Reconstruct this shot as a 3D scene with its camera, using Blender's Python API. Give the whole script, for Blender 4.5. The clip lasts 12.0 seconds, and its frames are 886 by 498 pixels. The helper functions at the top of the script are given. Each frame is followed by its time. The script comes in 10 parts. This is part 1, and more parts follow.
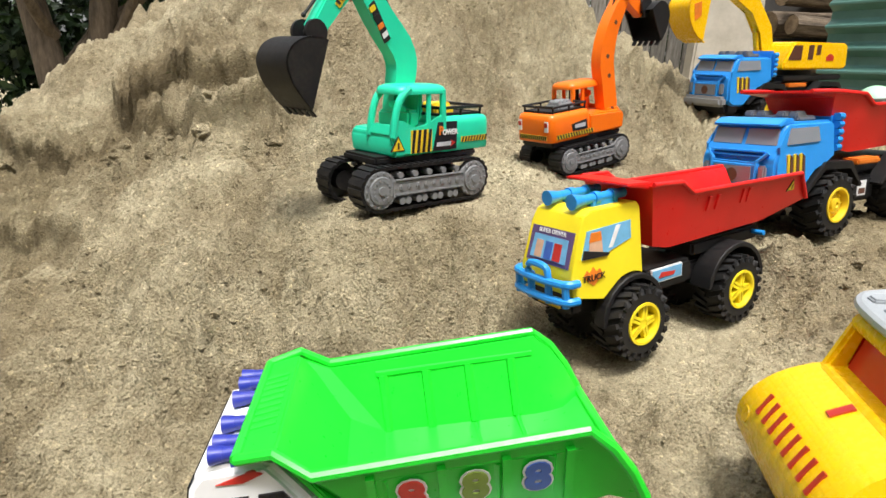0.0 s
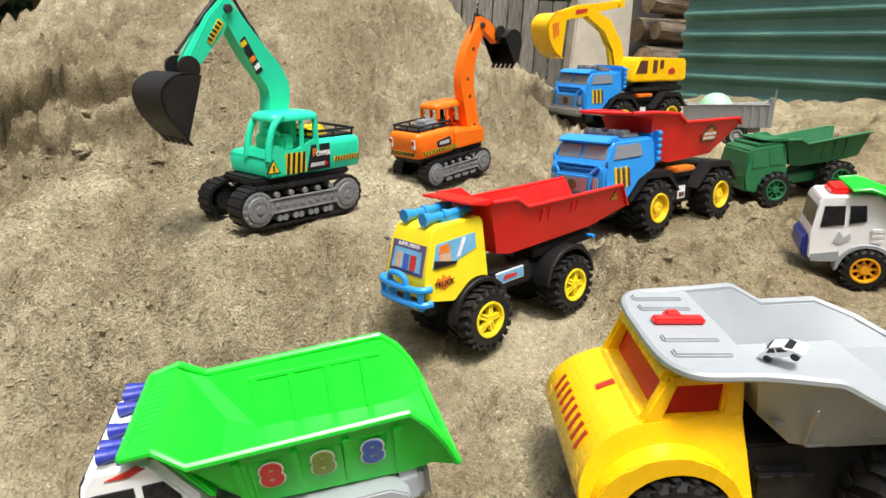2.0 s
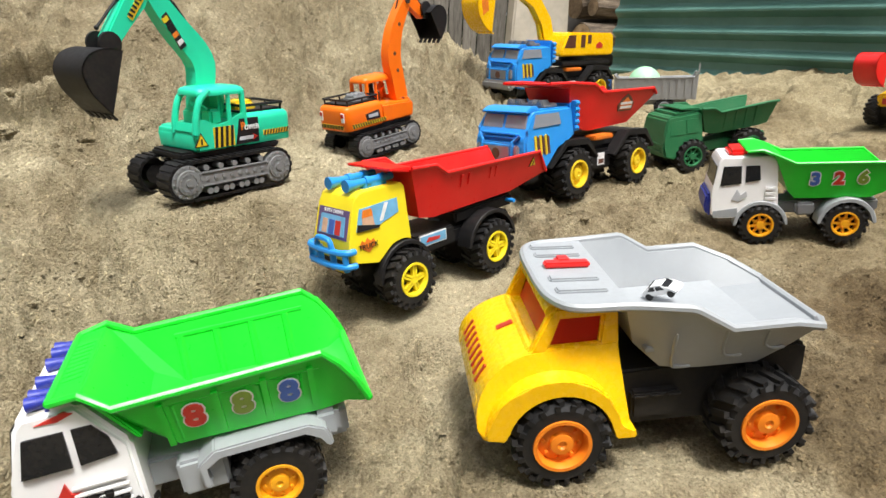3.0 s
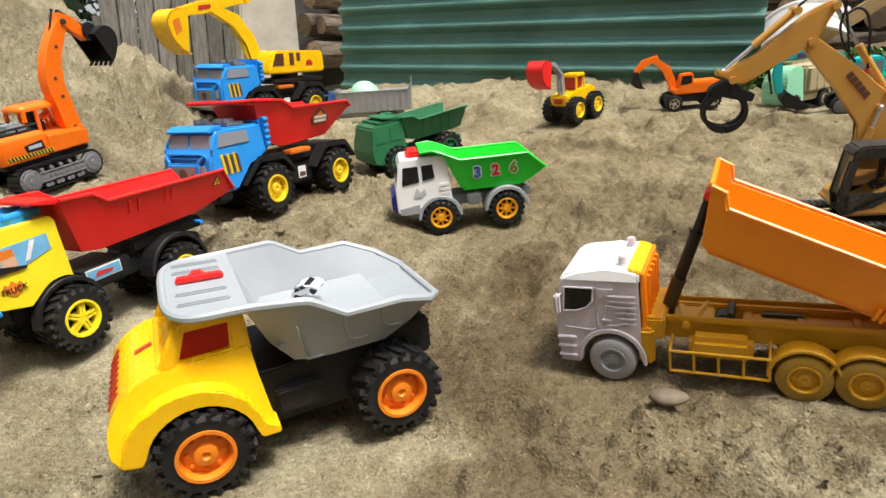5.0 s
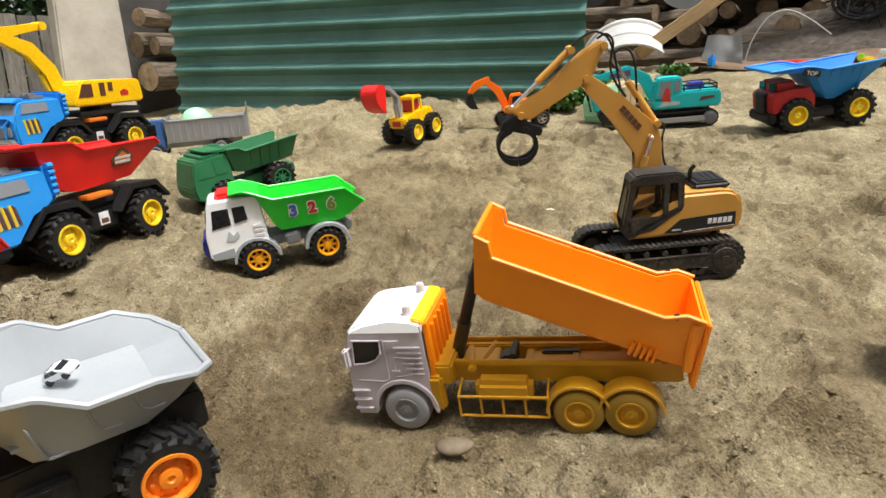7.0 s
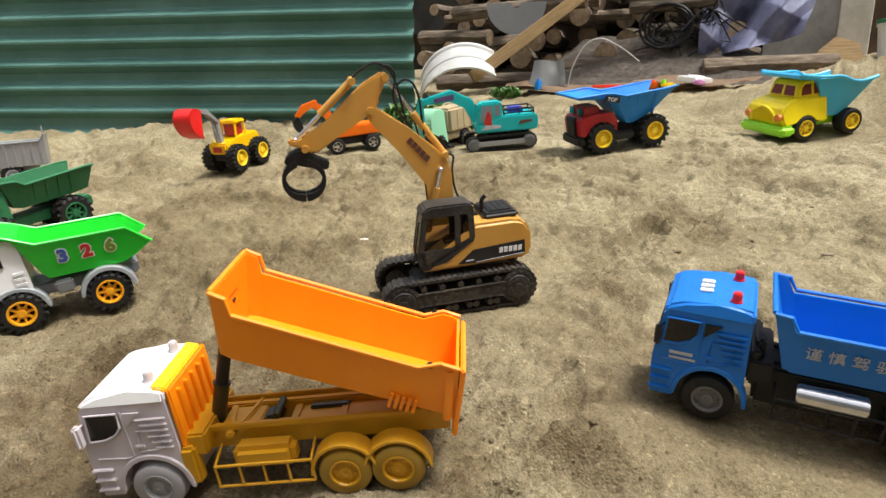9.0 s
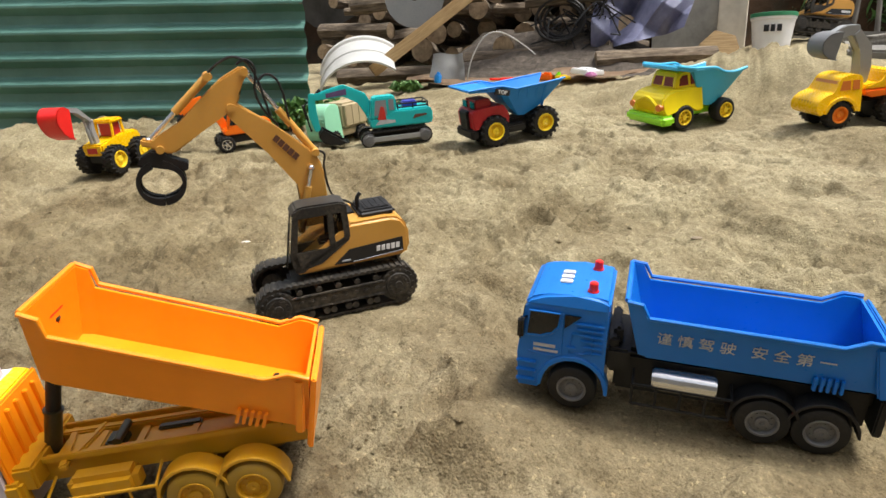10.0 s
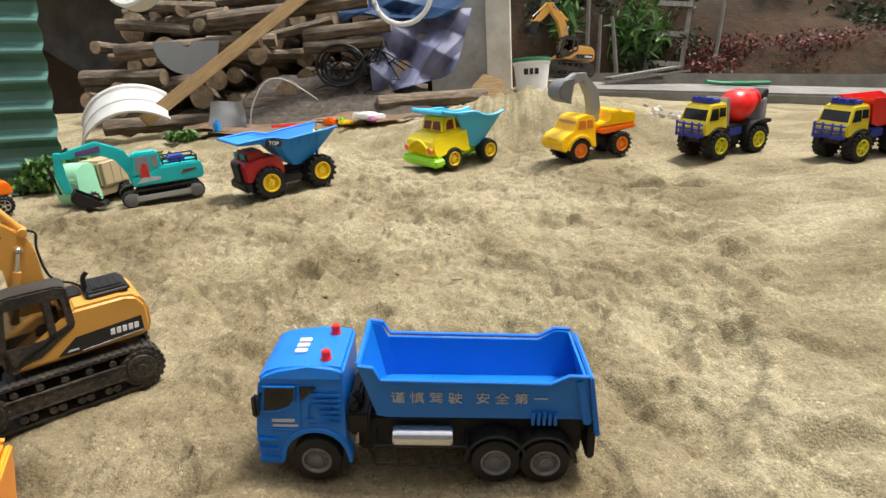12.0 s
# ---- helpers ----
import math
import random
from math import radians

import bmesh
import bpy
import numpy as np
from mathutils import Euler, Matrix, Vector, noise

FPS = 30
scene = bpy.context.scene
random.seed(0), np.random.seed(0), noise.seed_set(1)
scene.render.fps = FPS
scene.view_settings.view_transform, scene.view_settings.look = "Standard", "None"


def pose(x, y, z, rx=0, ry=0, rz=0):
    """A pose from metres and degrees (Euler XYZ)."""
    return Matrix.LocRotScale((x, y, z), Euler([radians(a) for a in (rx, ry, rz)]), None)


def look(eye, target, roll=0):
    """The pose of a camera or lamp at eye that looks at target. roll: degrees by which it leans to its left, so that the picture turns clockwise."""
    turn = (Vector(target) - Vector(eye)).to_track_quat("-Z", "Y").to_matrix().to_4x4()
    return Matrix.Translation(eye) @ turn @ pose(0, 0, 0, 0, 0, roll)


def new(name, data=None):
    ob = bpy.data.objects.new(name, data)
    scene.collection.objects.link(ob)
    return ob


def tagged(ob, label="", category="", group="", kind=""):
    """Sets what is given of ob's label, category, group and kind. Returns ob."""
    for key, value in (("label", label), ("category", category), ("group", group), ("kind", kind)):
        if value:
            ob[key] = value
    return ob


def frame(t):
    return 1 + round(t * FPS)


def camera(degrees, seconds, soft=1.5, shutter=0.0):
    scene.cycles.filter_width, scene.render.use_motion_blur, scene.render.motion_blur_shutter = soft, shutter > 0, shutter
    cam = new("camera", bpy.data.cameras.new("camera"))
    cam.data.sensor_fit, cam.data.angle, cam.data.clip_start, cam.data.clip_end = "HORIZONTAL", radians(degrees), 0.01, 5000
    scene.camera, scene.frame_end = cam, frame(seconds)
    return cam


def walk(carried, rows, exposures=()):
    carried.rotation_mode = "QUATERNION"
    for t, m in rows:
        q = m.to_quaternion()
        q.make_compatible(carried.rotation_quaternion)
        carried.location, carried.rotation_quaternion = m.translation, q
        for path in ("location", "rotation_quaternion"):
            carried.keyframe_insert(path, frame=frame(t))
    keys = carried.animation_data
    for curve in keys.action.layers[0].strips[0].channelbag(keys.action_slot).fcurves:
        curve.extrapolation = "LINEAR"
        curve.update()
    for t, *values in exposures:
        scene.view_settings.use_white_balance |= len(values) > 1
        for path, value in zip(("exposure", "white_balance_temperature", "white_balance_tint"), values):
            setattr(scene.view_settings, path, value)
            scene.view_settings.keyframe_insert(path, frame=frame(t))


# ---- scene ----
cam = camera(70.9, 12.0)
PATH = [
    (0, (-0.044, 0.033, 0.331), (-0.071, 1.951, -0.234), 2.5),
    (0.5, (-0.036, 0.023, 0.366), (-0.048, 1.957, -0.142), 2.3),
    (1, (-0.021, -0.004, 0.398), (0.039, 1.93, -0.109), 2.6),
    (1.5, (-0.005, -0.039, 0.405), (0.189, 1.874, -0.144), 3.0),
    (2, (0.014, -0.083, 0.401), (0.281, 1.813, -0.178), 2.9),
    (2.5, (0.034, -0.124, 0.395), (0.359, 1.748, -0.231), 2.9),
    (2.7, (0.042, -0.138, 0.394), (0.391, 1.728, -0.236), 2.7),
    (4.3, (0.169, -0.233, 0.389), (0.999, 1.488, -0.202), 0.9),
    (4.5, (0.183, -0.242, 0.392), (1.087, 1.444, -0.191), 0.7),
    (5, (0.217, -0.261, 0.395), (1.247, 1.358, -0.169), 0.4),
    (5.5, (0.251, -0.279, 0.4), (1.388, 1.267, -0.164), 0.1),
    (6, (0.283, -0.294, 0.418), (1.529, 1.171, -0.13), 0.2),
    (6.5, (0.313, -0.304, 0.431), (1.605, 1.126, -0.105), -0.4),
    (6.7, (0.325, -0.306, 0.436), (1.632, 1.109, -0.1), -0.6),
    (8.3, (0.433, -0.35, 0.47), (1.927, 0.886, -0.021), 0.0),
    (8.5, (0.445, -0.356, 0.469), (1.967, 0.846, -0.02), -0.1),
    (9, (0.476, -0.38, 0.467), (2.089, 0.698, -0.019), -0.3),
    (9.5, (0.507, -0.402, 0.466), (2.178, 0.578, -0.031), -0.8),
    (10, (0.537, -0.435, 0.467), (2.273, 0.42, -0.04), -0.9),
    (10.5, (0.56, -0.466, 0.477), (2.373, 0.231, -0.001), -1.4),
    (11, (0.572, -0.491, 0.487), (2.443, 0.053, 0.039), -2.0),
    (11.5, (0.581, -0.514, 0.502), (2.489, -0.076, 0.094), -2.6),
    (12, (0.589, -0.543, 0.501), (2.521, -0.229, 0.088), -2.8),
]
walk(cam, [(t, look(eye, target, roll)) for t, eye, target, roll in PATH], exposures=[(0.0, 0.22), (2.5, 0.22), (5.5, 0.19), (8.5, 0.20), (10.5, 0.22), (12.0, 0.30)])

# ---- light: bright overcast sky with a wide, soft sun ----
world = bpy.data.worlds.new("sky")
scene.world = world
world.use_nodes = True
wn, wl = world.node_tree.nodes, world.node_tree.links
sky = wn.new("ShaderNodeTexSky")
sky.sky_type, sky.sun_disc = "NISHITA", False
sky.sun_elevation, sky.sun_rotation = radians(70), radians(170)
sky.dust_density, sky.ozone_density = 4.0, 0.6
wn["Background"].inputs["Strength"].default_value = 0.21
soften = wn.new("ShaderNodeHueSaturation")
soften.inputs["Saturation"].default_value = 0.3
wl.new(sky.outputs[0], soften.inputs["Color"])
wl.new(soften.outputs[0], wn["Background"].inputs[0])
sun = new("sun", bpy.data.lights.new("sun", "SUN"))
sun.data.energy, sun.data.angle, sun.data.color = 3.7, radians(12), (1.0, 0.97, 0.92)
sun.matrix_world = look((0, 0, 0), (-0.06, 0.33, -0.94))

# ---- materials ----
def nodes_of(name):
    m = bpy.data.materials.new(name)
    m.use_nodes = True
    n, l = m.node_tree.nodes, m.node_tree.links
    return m, n, l, n["Principled BSDF"]


def noise_node(n, l, scale, detail=4.0, rough=0.55, coord="Object"):
    t = n.new("ShaderNodeTexCoord")
    z = n.new("ShaderNodeTexNoise")
    z.inputs["Scale"].default_value, z.inputs["Detail"].default_value, z.inputs["Roughness"].default_value = scale, detail, rough
    l.new(t.outputs[coord], z.inputs["Vector"])
    return z


def ramp(n, l, src, stops):
    r = n.new("ShaderNodeValToRGB")
    while len(r.color_ramp.elements) < len(stops):
        r.color_ramp.elements.new(0.5)
    for e, (p, c) in zip(r.color_ramp.elements, stops):
        e.position, e.color = p, (*c, 1)
    l.new(src, r.inputs[0])
    return r


def bumped(n, l, b, src, strength, dist):
    k = n.new("ShaderNodeBump")
    k.inputs["Strength"].default_value, k.inputs["Distance"].default_value = strength, dist
    l.new(src, k.inputs["Height"])
    l.new(k.outputs[0], b.inputs["Normal"])
    return k


DUST = (0.30, 0.235, 0.16)


def plastic(name, col, rough=0.32, dust=0.35, metal=0.0, bump=0.05, coat=0.0, spec=0.5):
    """Moulded plastic with faint colour drift, scuffs in the gloss and a film of sand dust in patches."""
    m, n, l, b = nodes_of(name)
    big, fine = noise_node(n, l, 14, 5), noise_node(n, l, 160, 4)
    tone = ramp(n, l, big.outputs["Fac"], [(0.3, tuple(c * 0.92 for c in col)), (0.7, tuple(min(1, c * 1.05) for c in col))])
    film = n.new("ShaderNodeMath")
    film.operation = "MULTIPLY"
    l.new(big.outputs["Fac"], film.inputs[0])
    l.new(fine.outputs["Fac"], film.inputs[1])
    amount = n.new("ShaderNodeMapRange")
    amount.inputs["From Min"].default_value, amount.inputs["From Max"].default_value = 0.2, 0.42
    amount.inputs["To Max"].default_value = dust * 0.6
    l.new(film.outputs[0], amount.inputs["Value"])
    mix = n.new("ShaderNodeMixRGB")
    mix.inputs[2].default_value = (*DUST, 1)
    l.new(amount.outputs[0], mix.inputs[0])
    l.new(tone.outputs[0], mix.inputs[1])
    l.new(mix.outputs[0], b.inputs["Base Color"])
    gloss = n.new("ShaderNodeMapRange")
    gloss.inputs["To Min"].default_value, gloss.inputs["To Max"].default_value = rough * 0.75, min(1, rough * 1.5)
    l.new(fine.outputs["Fac"], gloss.inputs["Value"])
    l.new(gloss.outputs[0], b.inputs["Roughness"])
    b.inputs["Metallic"].default_value = metal
    b.inputs["Specular IOR Level"].default_value = spec
    b.inputs["Coat Weight"].default_value = coat
    bumped(n, l, b, fine.outputs["Fac"], bump, 0.0006)
    return m


def plain(name, col, rough=0.5, metal=0.0):
    m, n, l, b = nodes_of(name)
    z = noise_node(n, l, 60, 4)
    r = ramp(n, l, z.outputs["Fac"], [(0.25, tuple(c * 0.8 for c in col)), (0.75, tuple(min(1, c * 1.12) for c in col))])
    l.new(r.outputs[0], b.inputs["Base Color"])
    b.inputs["Roughness"].default_value, b.inputs["Metallic"].default_value = rough, metal
    return m


def sand_material():
    m, n, l, b = nodes_of("sand")
    t = n.new("ShaderNodeTexCoord")
    bend = noise_node(n, l, 5.0, 3, 0.5)
    warp = n.new("ShaderNodeVectorMath")
    warp.operation = "MULTIPLY_ADD"
    warp.inputs[1].default_value = (0.16, 0.16, 0.16)
    l.new(bend.outputs["Color"], warp.inputs[0])
    l.new(t.outputs["Object"], warp.inputs[2])

    def warped(scale, detail, rough):
        z = noise_node(n, l, scale, detail, rough)
        l.new(warp.outputs[0], z.inputs["Vector"])
        return z

    big, patch, mid = noise_node(n, l, 1.1, 5, 0.6), warped(3.6, 7, 0.62), warped(17, 8, 0.68)
    small, fine = noise_node(n, l, 95, 5, 0.7), noise_node(n, l, 420, 3, 0.7)
    grains = n.new("ShaderNodeTexVoronoi")
    grains.inputs["Scale"].default_value = 230
    l.new(t.outputs["Object"], grains.inputs["Vector"])
    base = ramp(n, l, big.outputs["Fac"], [(0.30, (0.312, 0.268, 0.175)), (0.5, (0.366, 0.316, 0.211)), (0.68, (0.416, 0.362, 0.250))])
    # a dried pale crust in ragged sheets over damp brown sand
    crust = ramp(n, l, patch.outputs["Fac"], [(0.36, (0.74, 0.71, 0.66)), (0.46, (0.88, 0.86, 0.825)), (0.52, (1.04, 1.04, 1.02)), (0.62, (1.26, 1.28, 1.29))])
    cake = ramp(n, l, mid.outputs["Fac"], [(0.32, (0.90, 0.89, 0.87)), (0.47, (0.99, 0.99, 0.98)), (0.68, (1.06, 1.06, 1.06))])
    speck = ramp(n, l, fine.outputs["Fac"], [(0.3, (0.74, 0.72, 0.69)), (0.5, (1, 1, 1)), (0.70, (1.20, 1.19, 1.17))])
    crumb = ramp(n, l, small.outputs["Fac"], [(0.32, (0.74, 0.72, 0.69)), (0.50, (1, 1, 1)), (0.72, (1.22, 1.21, 1.2))])
    stone = ramp(n, l, grains.outputs["Color"], [(0.0, (0.55, 0.53, 0.51)), (0.20, (0.98, 0.98, 0.98)), (0.80, (1.03, 1.03, 1.03)), (1.0, (1.75, 1.72, 1.66))])
    # a wide damp stain in the yard, with a ragged rim
    where = n.new("ShaderNodeVectorMath")
    where.operation = "DISTANCE"
    where.inputs[1].default_value = (0.80, 0.30, 0.0)
    l.new(t.outputs["Object"], where.inputs[0])
    rag = n.new("ShaderNodeMath")
    rag.operation = "MULTIPLY_ADD"
    rag.inputs[1].default_value = 1.1
    l.new(patch.outputs["Fac"], rag.inputs[0])
    l.new(where.outputs["Value"], rag.inputs[2])
    wet = ramp(n, l, rag.outputs[0], [(0.80, (0.60, 0.545, 0.49)), (1.30, (1, 1, 1))])
    # dry tipped sand on the heap, brown soil trodden in with it over the yard
    axes = n.new("ShaderNodeSeparateXYZ")
    l.new(t.outputs["Object"], axes.inputs[0])
    reach = n.new("ShaderNodeMath")
    reach.operation = "MULTIPLY_ADD"
    reach.inputs[1].default_value = 0.9
    l.new(patch.outputs["Fac"], reach.inputs[0])
    l.new(axes.outputs["X"], reach.inputs[2])
    half = n.new("ShaderNodeMath")
    half.operation = "MULTIPLY"
    half.inputs[1].default_value = 0.4
    l.new(reach.outputs[0], half.inputs[0])
    soil = ramp(n, l, half.outputs[0], [(0.38, (1, 1, 1)), (0.76, (0.715, 0.702, 0.657))])
    # brown damp ground that spreads from the stain towards the sheet fence
    brown_at = n.new("ShaderNodeVectorMath")
    brown_at.operation = "DISTANCE"
    brown_at.inputs[1].default_value = (1.55, 1.05, 0.1)
    l.new(t.outputs["Object"], brown_at.inputs[0])
    brown_rag = n.new("ShaderNodeMath")
    brown_rag.operation = "MULTIPLY_ADD"
    brown_rag.inputs[1].default_value = 1.3
    l.new(patch.outputs["Fac"], brown_rag.inputs[0])
    l.new(brown_at.outputs["Value"], brown_rag.inputs[2])
    brown = ramp(n, l, brown_rag.outputs[0], [(0.0, (0.74, 0.70, 0.655)), (0.55, (0.76, 0.72, 0.675)), (1.0, (1, 1, 1))])
    shrink = n.new("ShaderNodeMath")
    shrink.operation = "MULTIPLY"
    shrink.inputs[1].default_value = 0.52
    l.new(brown_rag.outputs[0], shrink.inputs[0])
    l.new(shrink.outputs[0], brown.inputs[0])
    # the damp hollow dug into the heap, browner sand to its left, and a darker patch at the blue tipper
    dug_and_shade = []
    # the last tint paints the blue tipper's shade, and browner soil, into the sand
    for place, near, far, tint in (((-0.66, 1.56, 0.25), 0.38, 0.64, (0.70, 0.665, 0.62)), ((-1.12, 1.30, 0.02), 0.42, 0.72, (0.72, 0.69, 0.64)), ((-0.85, 0.72, -0.05), 0.42, 0.75, (0.74, 0.71, 0.67)), ((1.30, -0.42, 0.03), 0.42, 0.80, (0.72, 0.675, 0.62))):
        dug_shade_at = n.new("ShaderNodeVectorMath")
        dug_shade_at.operation = "DISTANCE"
        dug_shade_at.inputs[1].default_value = place
        l.new(t.outputs["Object"], dug_shade_at.inputs[0])
        dug_shade_rag = n.new("ShaderNodeMath")
        dug_shade_rag.operation = "MULTIPLY_ADD"
        dug_shade_rag.inputs[1].default_value = 0.5
        l.new(patch.outputs["Fac"], dug_shade_rag.inputs[0])
        l.new(dug_shade_at.outputs["Value"], dug_shade_rag.inputs[2])
        dug_and_shade.append(ramp(n, l, dug_shade_rag.outputs[0], [(near, tint), (far, (1, 1, 1))]))
    last = base
    for other in (crust, cake, speck, crumb, stone, wet, soil, brown, *dug_and_shade):
        mx = n.new("ShaderNodeMixRGB")
        mx.blend_type, mx.inputs[0].default_value = "MULTIPLY", 1.0
        l.new(last.outputs[0], mx.inputs[1])
        l.new(other.outputs[0], mx.inputs[2])
        last = mx
    l.new(last.outputs[0], b.inputs["Base Color"])
    b.inputs["Roughness"].default_value = 0.95
    b.inputs["Specular IOR Level"].default_value = 0.2
    # the trodden yard is flatter than the tipped heap
    trodden = n.new("ShaderNodeMapRange")
    trodden.inputs["From Min"].default_value, trodden.inputs["From Max"].default_value = 0.5, 1.5
    trodden.inputs["To Min"].default_value, trodden.inputs["To Max"].default_value = 1.0, 0.55
    l.new(axes.outputs["X"], trodden.inputs["Value"])
    prev = None
    for src, dist in ((mid, 0.006), (small, 0.0060), (fine, 0.003), (grains, -0.0025)):
        k = n.new("ShaderNodeBump")
        k.inputs["Distance"].default_value, k.invert = abs(dist), dist < 0
        l.new(src.outputs["Distance" if src is grains else "Fac"], k.inputs["Height"])
        l.new(trodden.outputs[0], k.inputs["Strength"])
        if prev:
            l.new(prev.outputs[0], k.inputs["Normal"])
        prev = k
    l.new(prev.outputs[0], b.inputs["Normal"])
    return m


def rough_stuff(name, stops, scale, rough=0.8, bump=0.6, dist=0.01, stretch=(1, 1, 1), detail=7.0):
    """Wood, bark, concrete, soil: noise drawn out along an axis, with relief."""
    m, n, l, b = nodes_of(name)
    t, mp, z = n.new("ShaderNodeTexCoord"), n.new("ShaderNodeMapping"), n.new("ShaderNodeTexNoise")
    mp.inputs["Scale"].default_value = stretch
    z.inputs["Scale"].default_value, z.inputs["Detail"].default_value, z.inputs["Roughness"].default_value = scale, detail, 0.65
    l.new(t.outputs["Object"], mp.inputs["Vector"])
    l.new(mp.outputs[0], z.inputs["Vector"])
    r = ramp(n, l, z.outputs["Fac"], stops)
    info = n.new("ShaderNodeObjectInfo")
    vary = n.new("ShaderNodeHueSaturation")
    span = n.new("ShaderNodeMapRange")
    span.inputs["To Min"].default_value, span.inputs["To Max"].default_value = 0.75, 1.25
    l.new(info.outputs["Random"], span.inputs["Value"])
    l.new(span.outputs[0], vary.inputs["Value"])
    l.new(r.outputs[0], vary.inputs["Color"])
    l.new(vary.outputs[0], b.inputs["Base Color"])
    b.inputs["Roughness"].default_value = rough
    bumped(n, l, b, z.outputs["Fac"], bump, dist)
    return m


def clear_pane(name, col):
    """A thin tinted pane that lets light through."""
    m, n, l, b = nodes_of(name)
    b.inputs["Base Color"].default_value = (*col, 1)
    b.inputs["Roughness"].default_value, b.inputs["Transmission Weight"].default_value, b.inputs["IOR"].default_value = 0.04, 1.0, 1.25
    return m


def leafy(name, a, c):
    m, n, l, b = nodes_of(name)
    g = n.new("ShaderNodeNewGeometry")
    r = ramp(n, l, g.outputs["Random Per Island"], [(0.0, a), (1.0, c)])
    l.new(r.outputs[0], b.inputs["Base Color"])
    b.inputs["Roughness"].default_value = 0.55
    return m


SAND = sand_material()
RUBBER = plastic("black_rubber", (0.009, 0.009, 0.0095), 0.55, 0.10, spec=0.35)
BLACK = plastic("black_plastic", (0.009, 0.009, 0.010), 0.45, 0.08, spec=0.35)
DARKGREY = plastic("dark_grey_plastic", (0.030, 0.031, 0.034), 0.45, 0.2, spec=0.4)
GREY = plastic("grey_plastic", (0.34, 0.365, 0.385), 0.36, 0.12)
MIDGREY = plastic("mid_grey_plastic", (0.17, 0.175, 0.185), 0.4, 0.3)
STEELGREY = plastic("silver_plastic", (0.34, 0.35, 0.36), 0.35, 0.2, metal=0.3)
YELLOW = plastic("lemon_yellow_plastic", (0.90, 0.72, 0.02), 0.28, 0.06)
AMBER = plastic("amber_yellow_plastic", (0.95, 0.55, 0.003), 0.24, 0.03)
RIMYELLOW = plastic("rim_yellow_plastic", (0.86, 0.60, 0.02), 0.35, 0.12)
RIMORANGE = plastic("rim_orange_plastic", (0.88, 0.24, 0.012), 0.35, 0.12)
RIMAMBER = plastic("rim_amber_plastic", (0.85, 0.38, 0.01), 0.35, 0.12)
RED = plastic("red_plastic", (0.80, 0.016, 0.014), 0.28, 0.08)
DEEPRED = plastic("deep_red_plastic", (0.42, 0.02, 0.015), 0.3, 0.15)
GREEN = plastic("vivid_green_plastic", (0.016, 0.66, 0.035), 0.28, 0.04)
MINT = plastic("mint_green_plastic", (0.018, 0.68, 0.40), 0.3, 0.05)
ARMY = plastic("dark_green_plastic", (0.016, 0.15, 0.055), 0.40, 0.15)
BLUE = plastic("sky_blue_plastic", (0.018, 0.28, 0.76), 0.3, 0.08)
ROYAL = plastic("royal_blue_plastic", (0.005, 0.165, 0.60), 0.28, 0.04, spec=0.4)
NAVY = plastic("navy_blue_plastic", (0.02, 0.035, 0.32), 0.35, 0.15)
CYAN = plastic("light_blue_plastic", (0.05, 0.46, 0.76), 0.32, 0.05)
TEAL = plastic("teal_plastic", (0.008, 0.50, 0.51), 0.30, 0.05)
ORANGE = plastic("orange_plastic", (0.95, 0.18, 0.005), 0.28, 0.06)
TIPORANGE = plastic("tipper_orange_plastic", (0.96, 0.29, 0.004), 0.30, 0.05)
OCHRE = plastic("ochre_chassis_plastic", (0.60, 0.30, 0.008), 0.35, 0.22)
GOLD = plastic("gold_painted_plastic", (0.60, 0.305, 0.055), 0.34, 0.16)
WHITE = plastic("white_plastic", (0.84, 0.84, 0.84), 0.3, 0.04)
DUSTBLACK = plastic("dusty_black_plastic", (0.022, 0.0205, 0.019), 0.5, 0.42, spec=0.4)
TRACKGREY = plastic("dull_grey_track_plastic", (0.20, 0.205, 0.21), 0.42, 0.22, spec=0.5)
CABRED = plastic("translucent_red_plastic", (0.72, 0.035, 0.018), 0.2, 0.05)
# sides of the pale tipper cab, with their shade mixed into the colour
CABSHADE = plastic("shaded_lilac_cab_plastic", (0.60, 0.54, 0.57), 0.4, 0.12)
LIME = plastic("lime_green_plastic", (0.32, 0.78, 0.02), 0.35, 0.06)
PALEGREEN = plastic("pale_green_plastic", (0.30, 0.66, 0.42), 0.35, 0.15)
BEIGE = plastic("beige_plastic", (0.42, 0.33, 0.19), 0.45, 0.3)
CHROME = plastic("chrome_plastic", (0.7, 0.7, 0.72), 0.18, 0.12, metal=0.9)
GLASSY = plastic("dark_window_plastic", (0.008, 0.009, 0.011), 0.12, 0.06, bump=0.03, spec=0.4)
GREYPANE = plastic("smoky_window_plastic", (0.22, 0.24, 0.27), 0.15, 0.2, bump=0.03)
PANE = clear_pane("tinted_clear_plastic", (0.55, 0.52, 0.48))
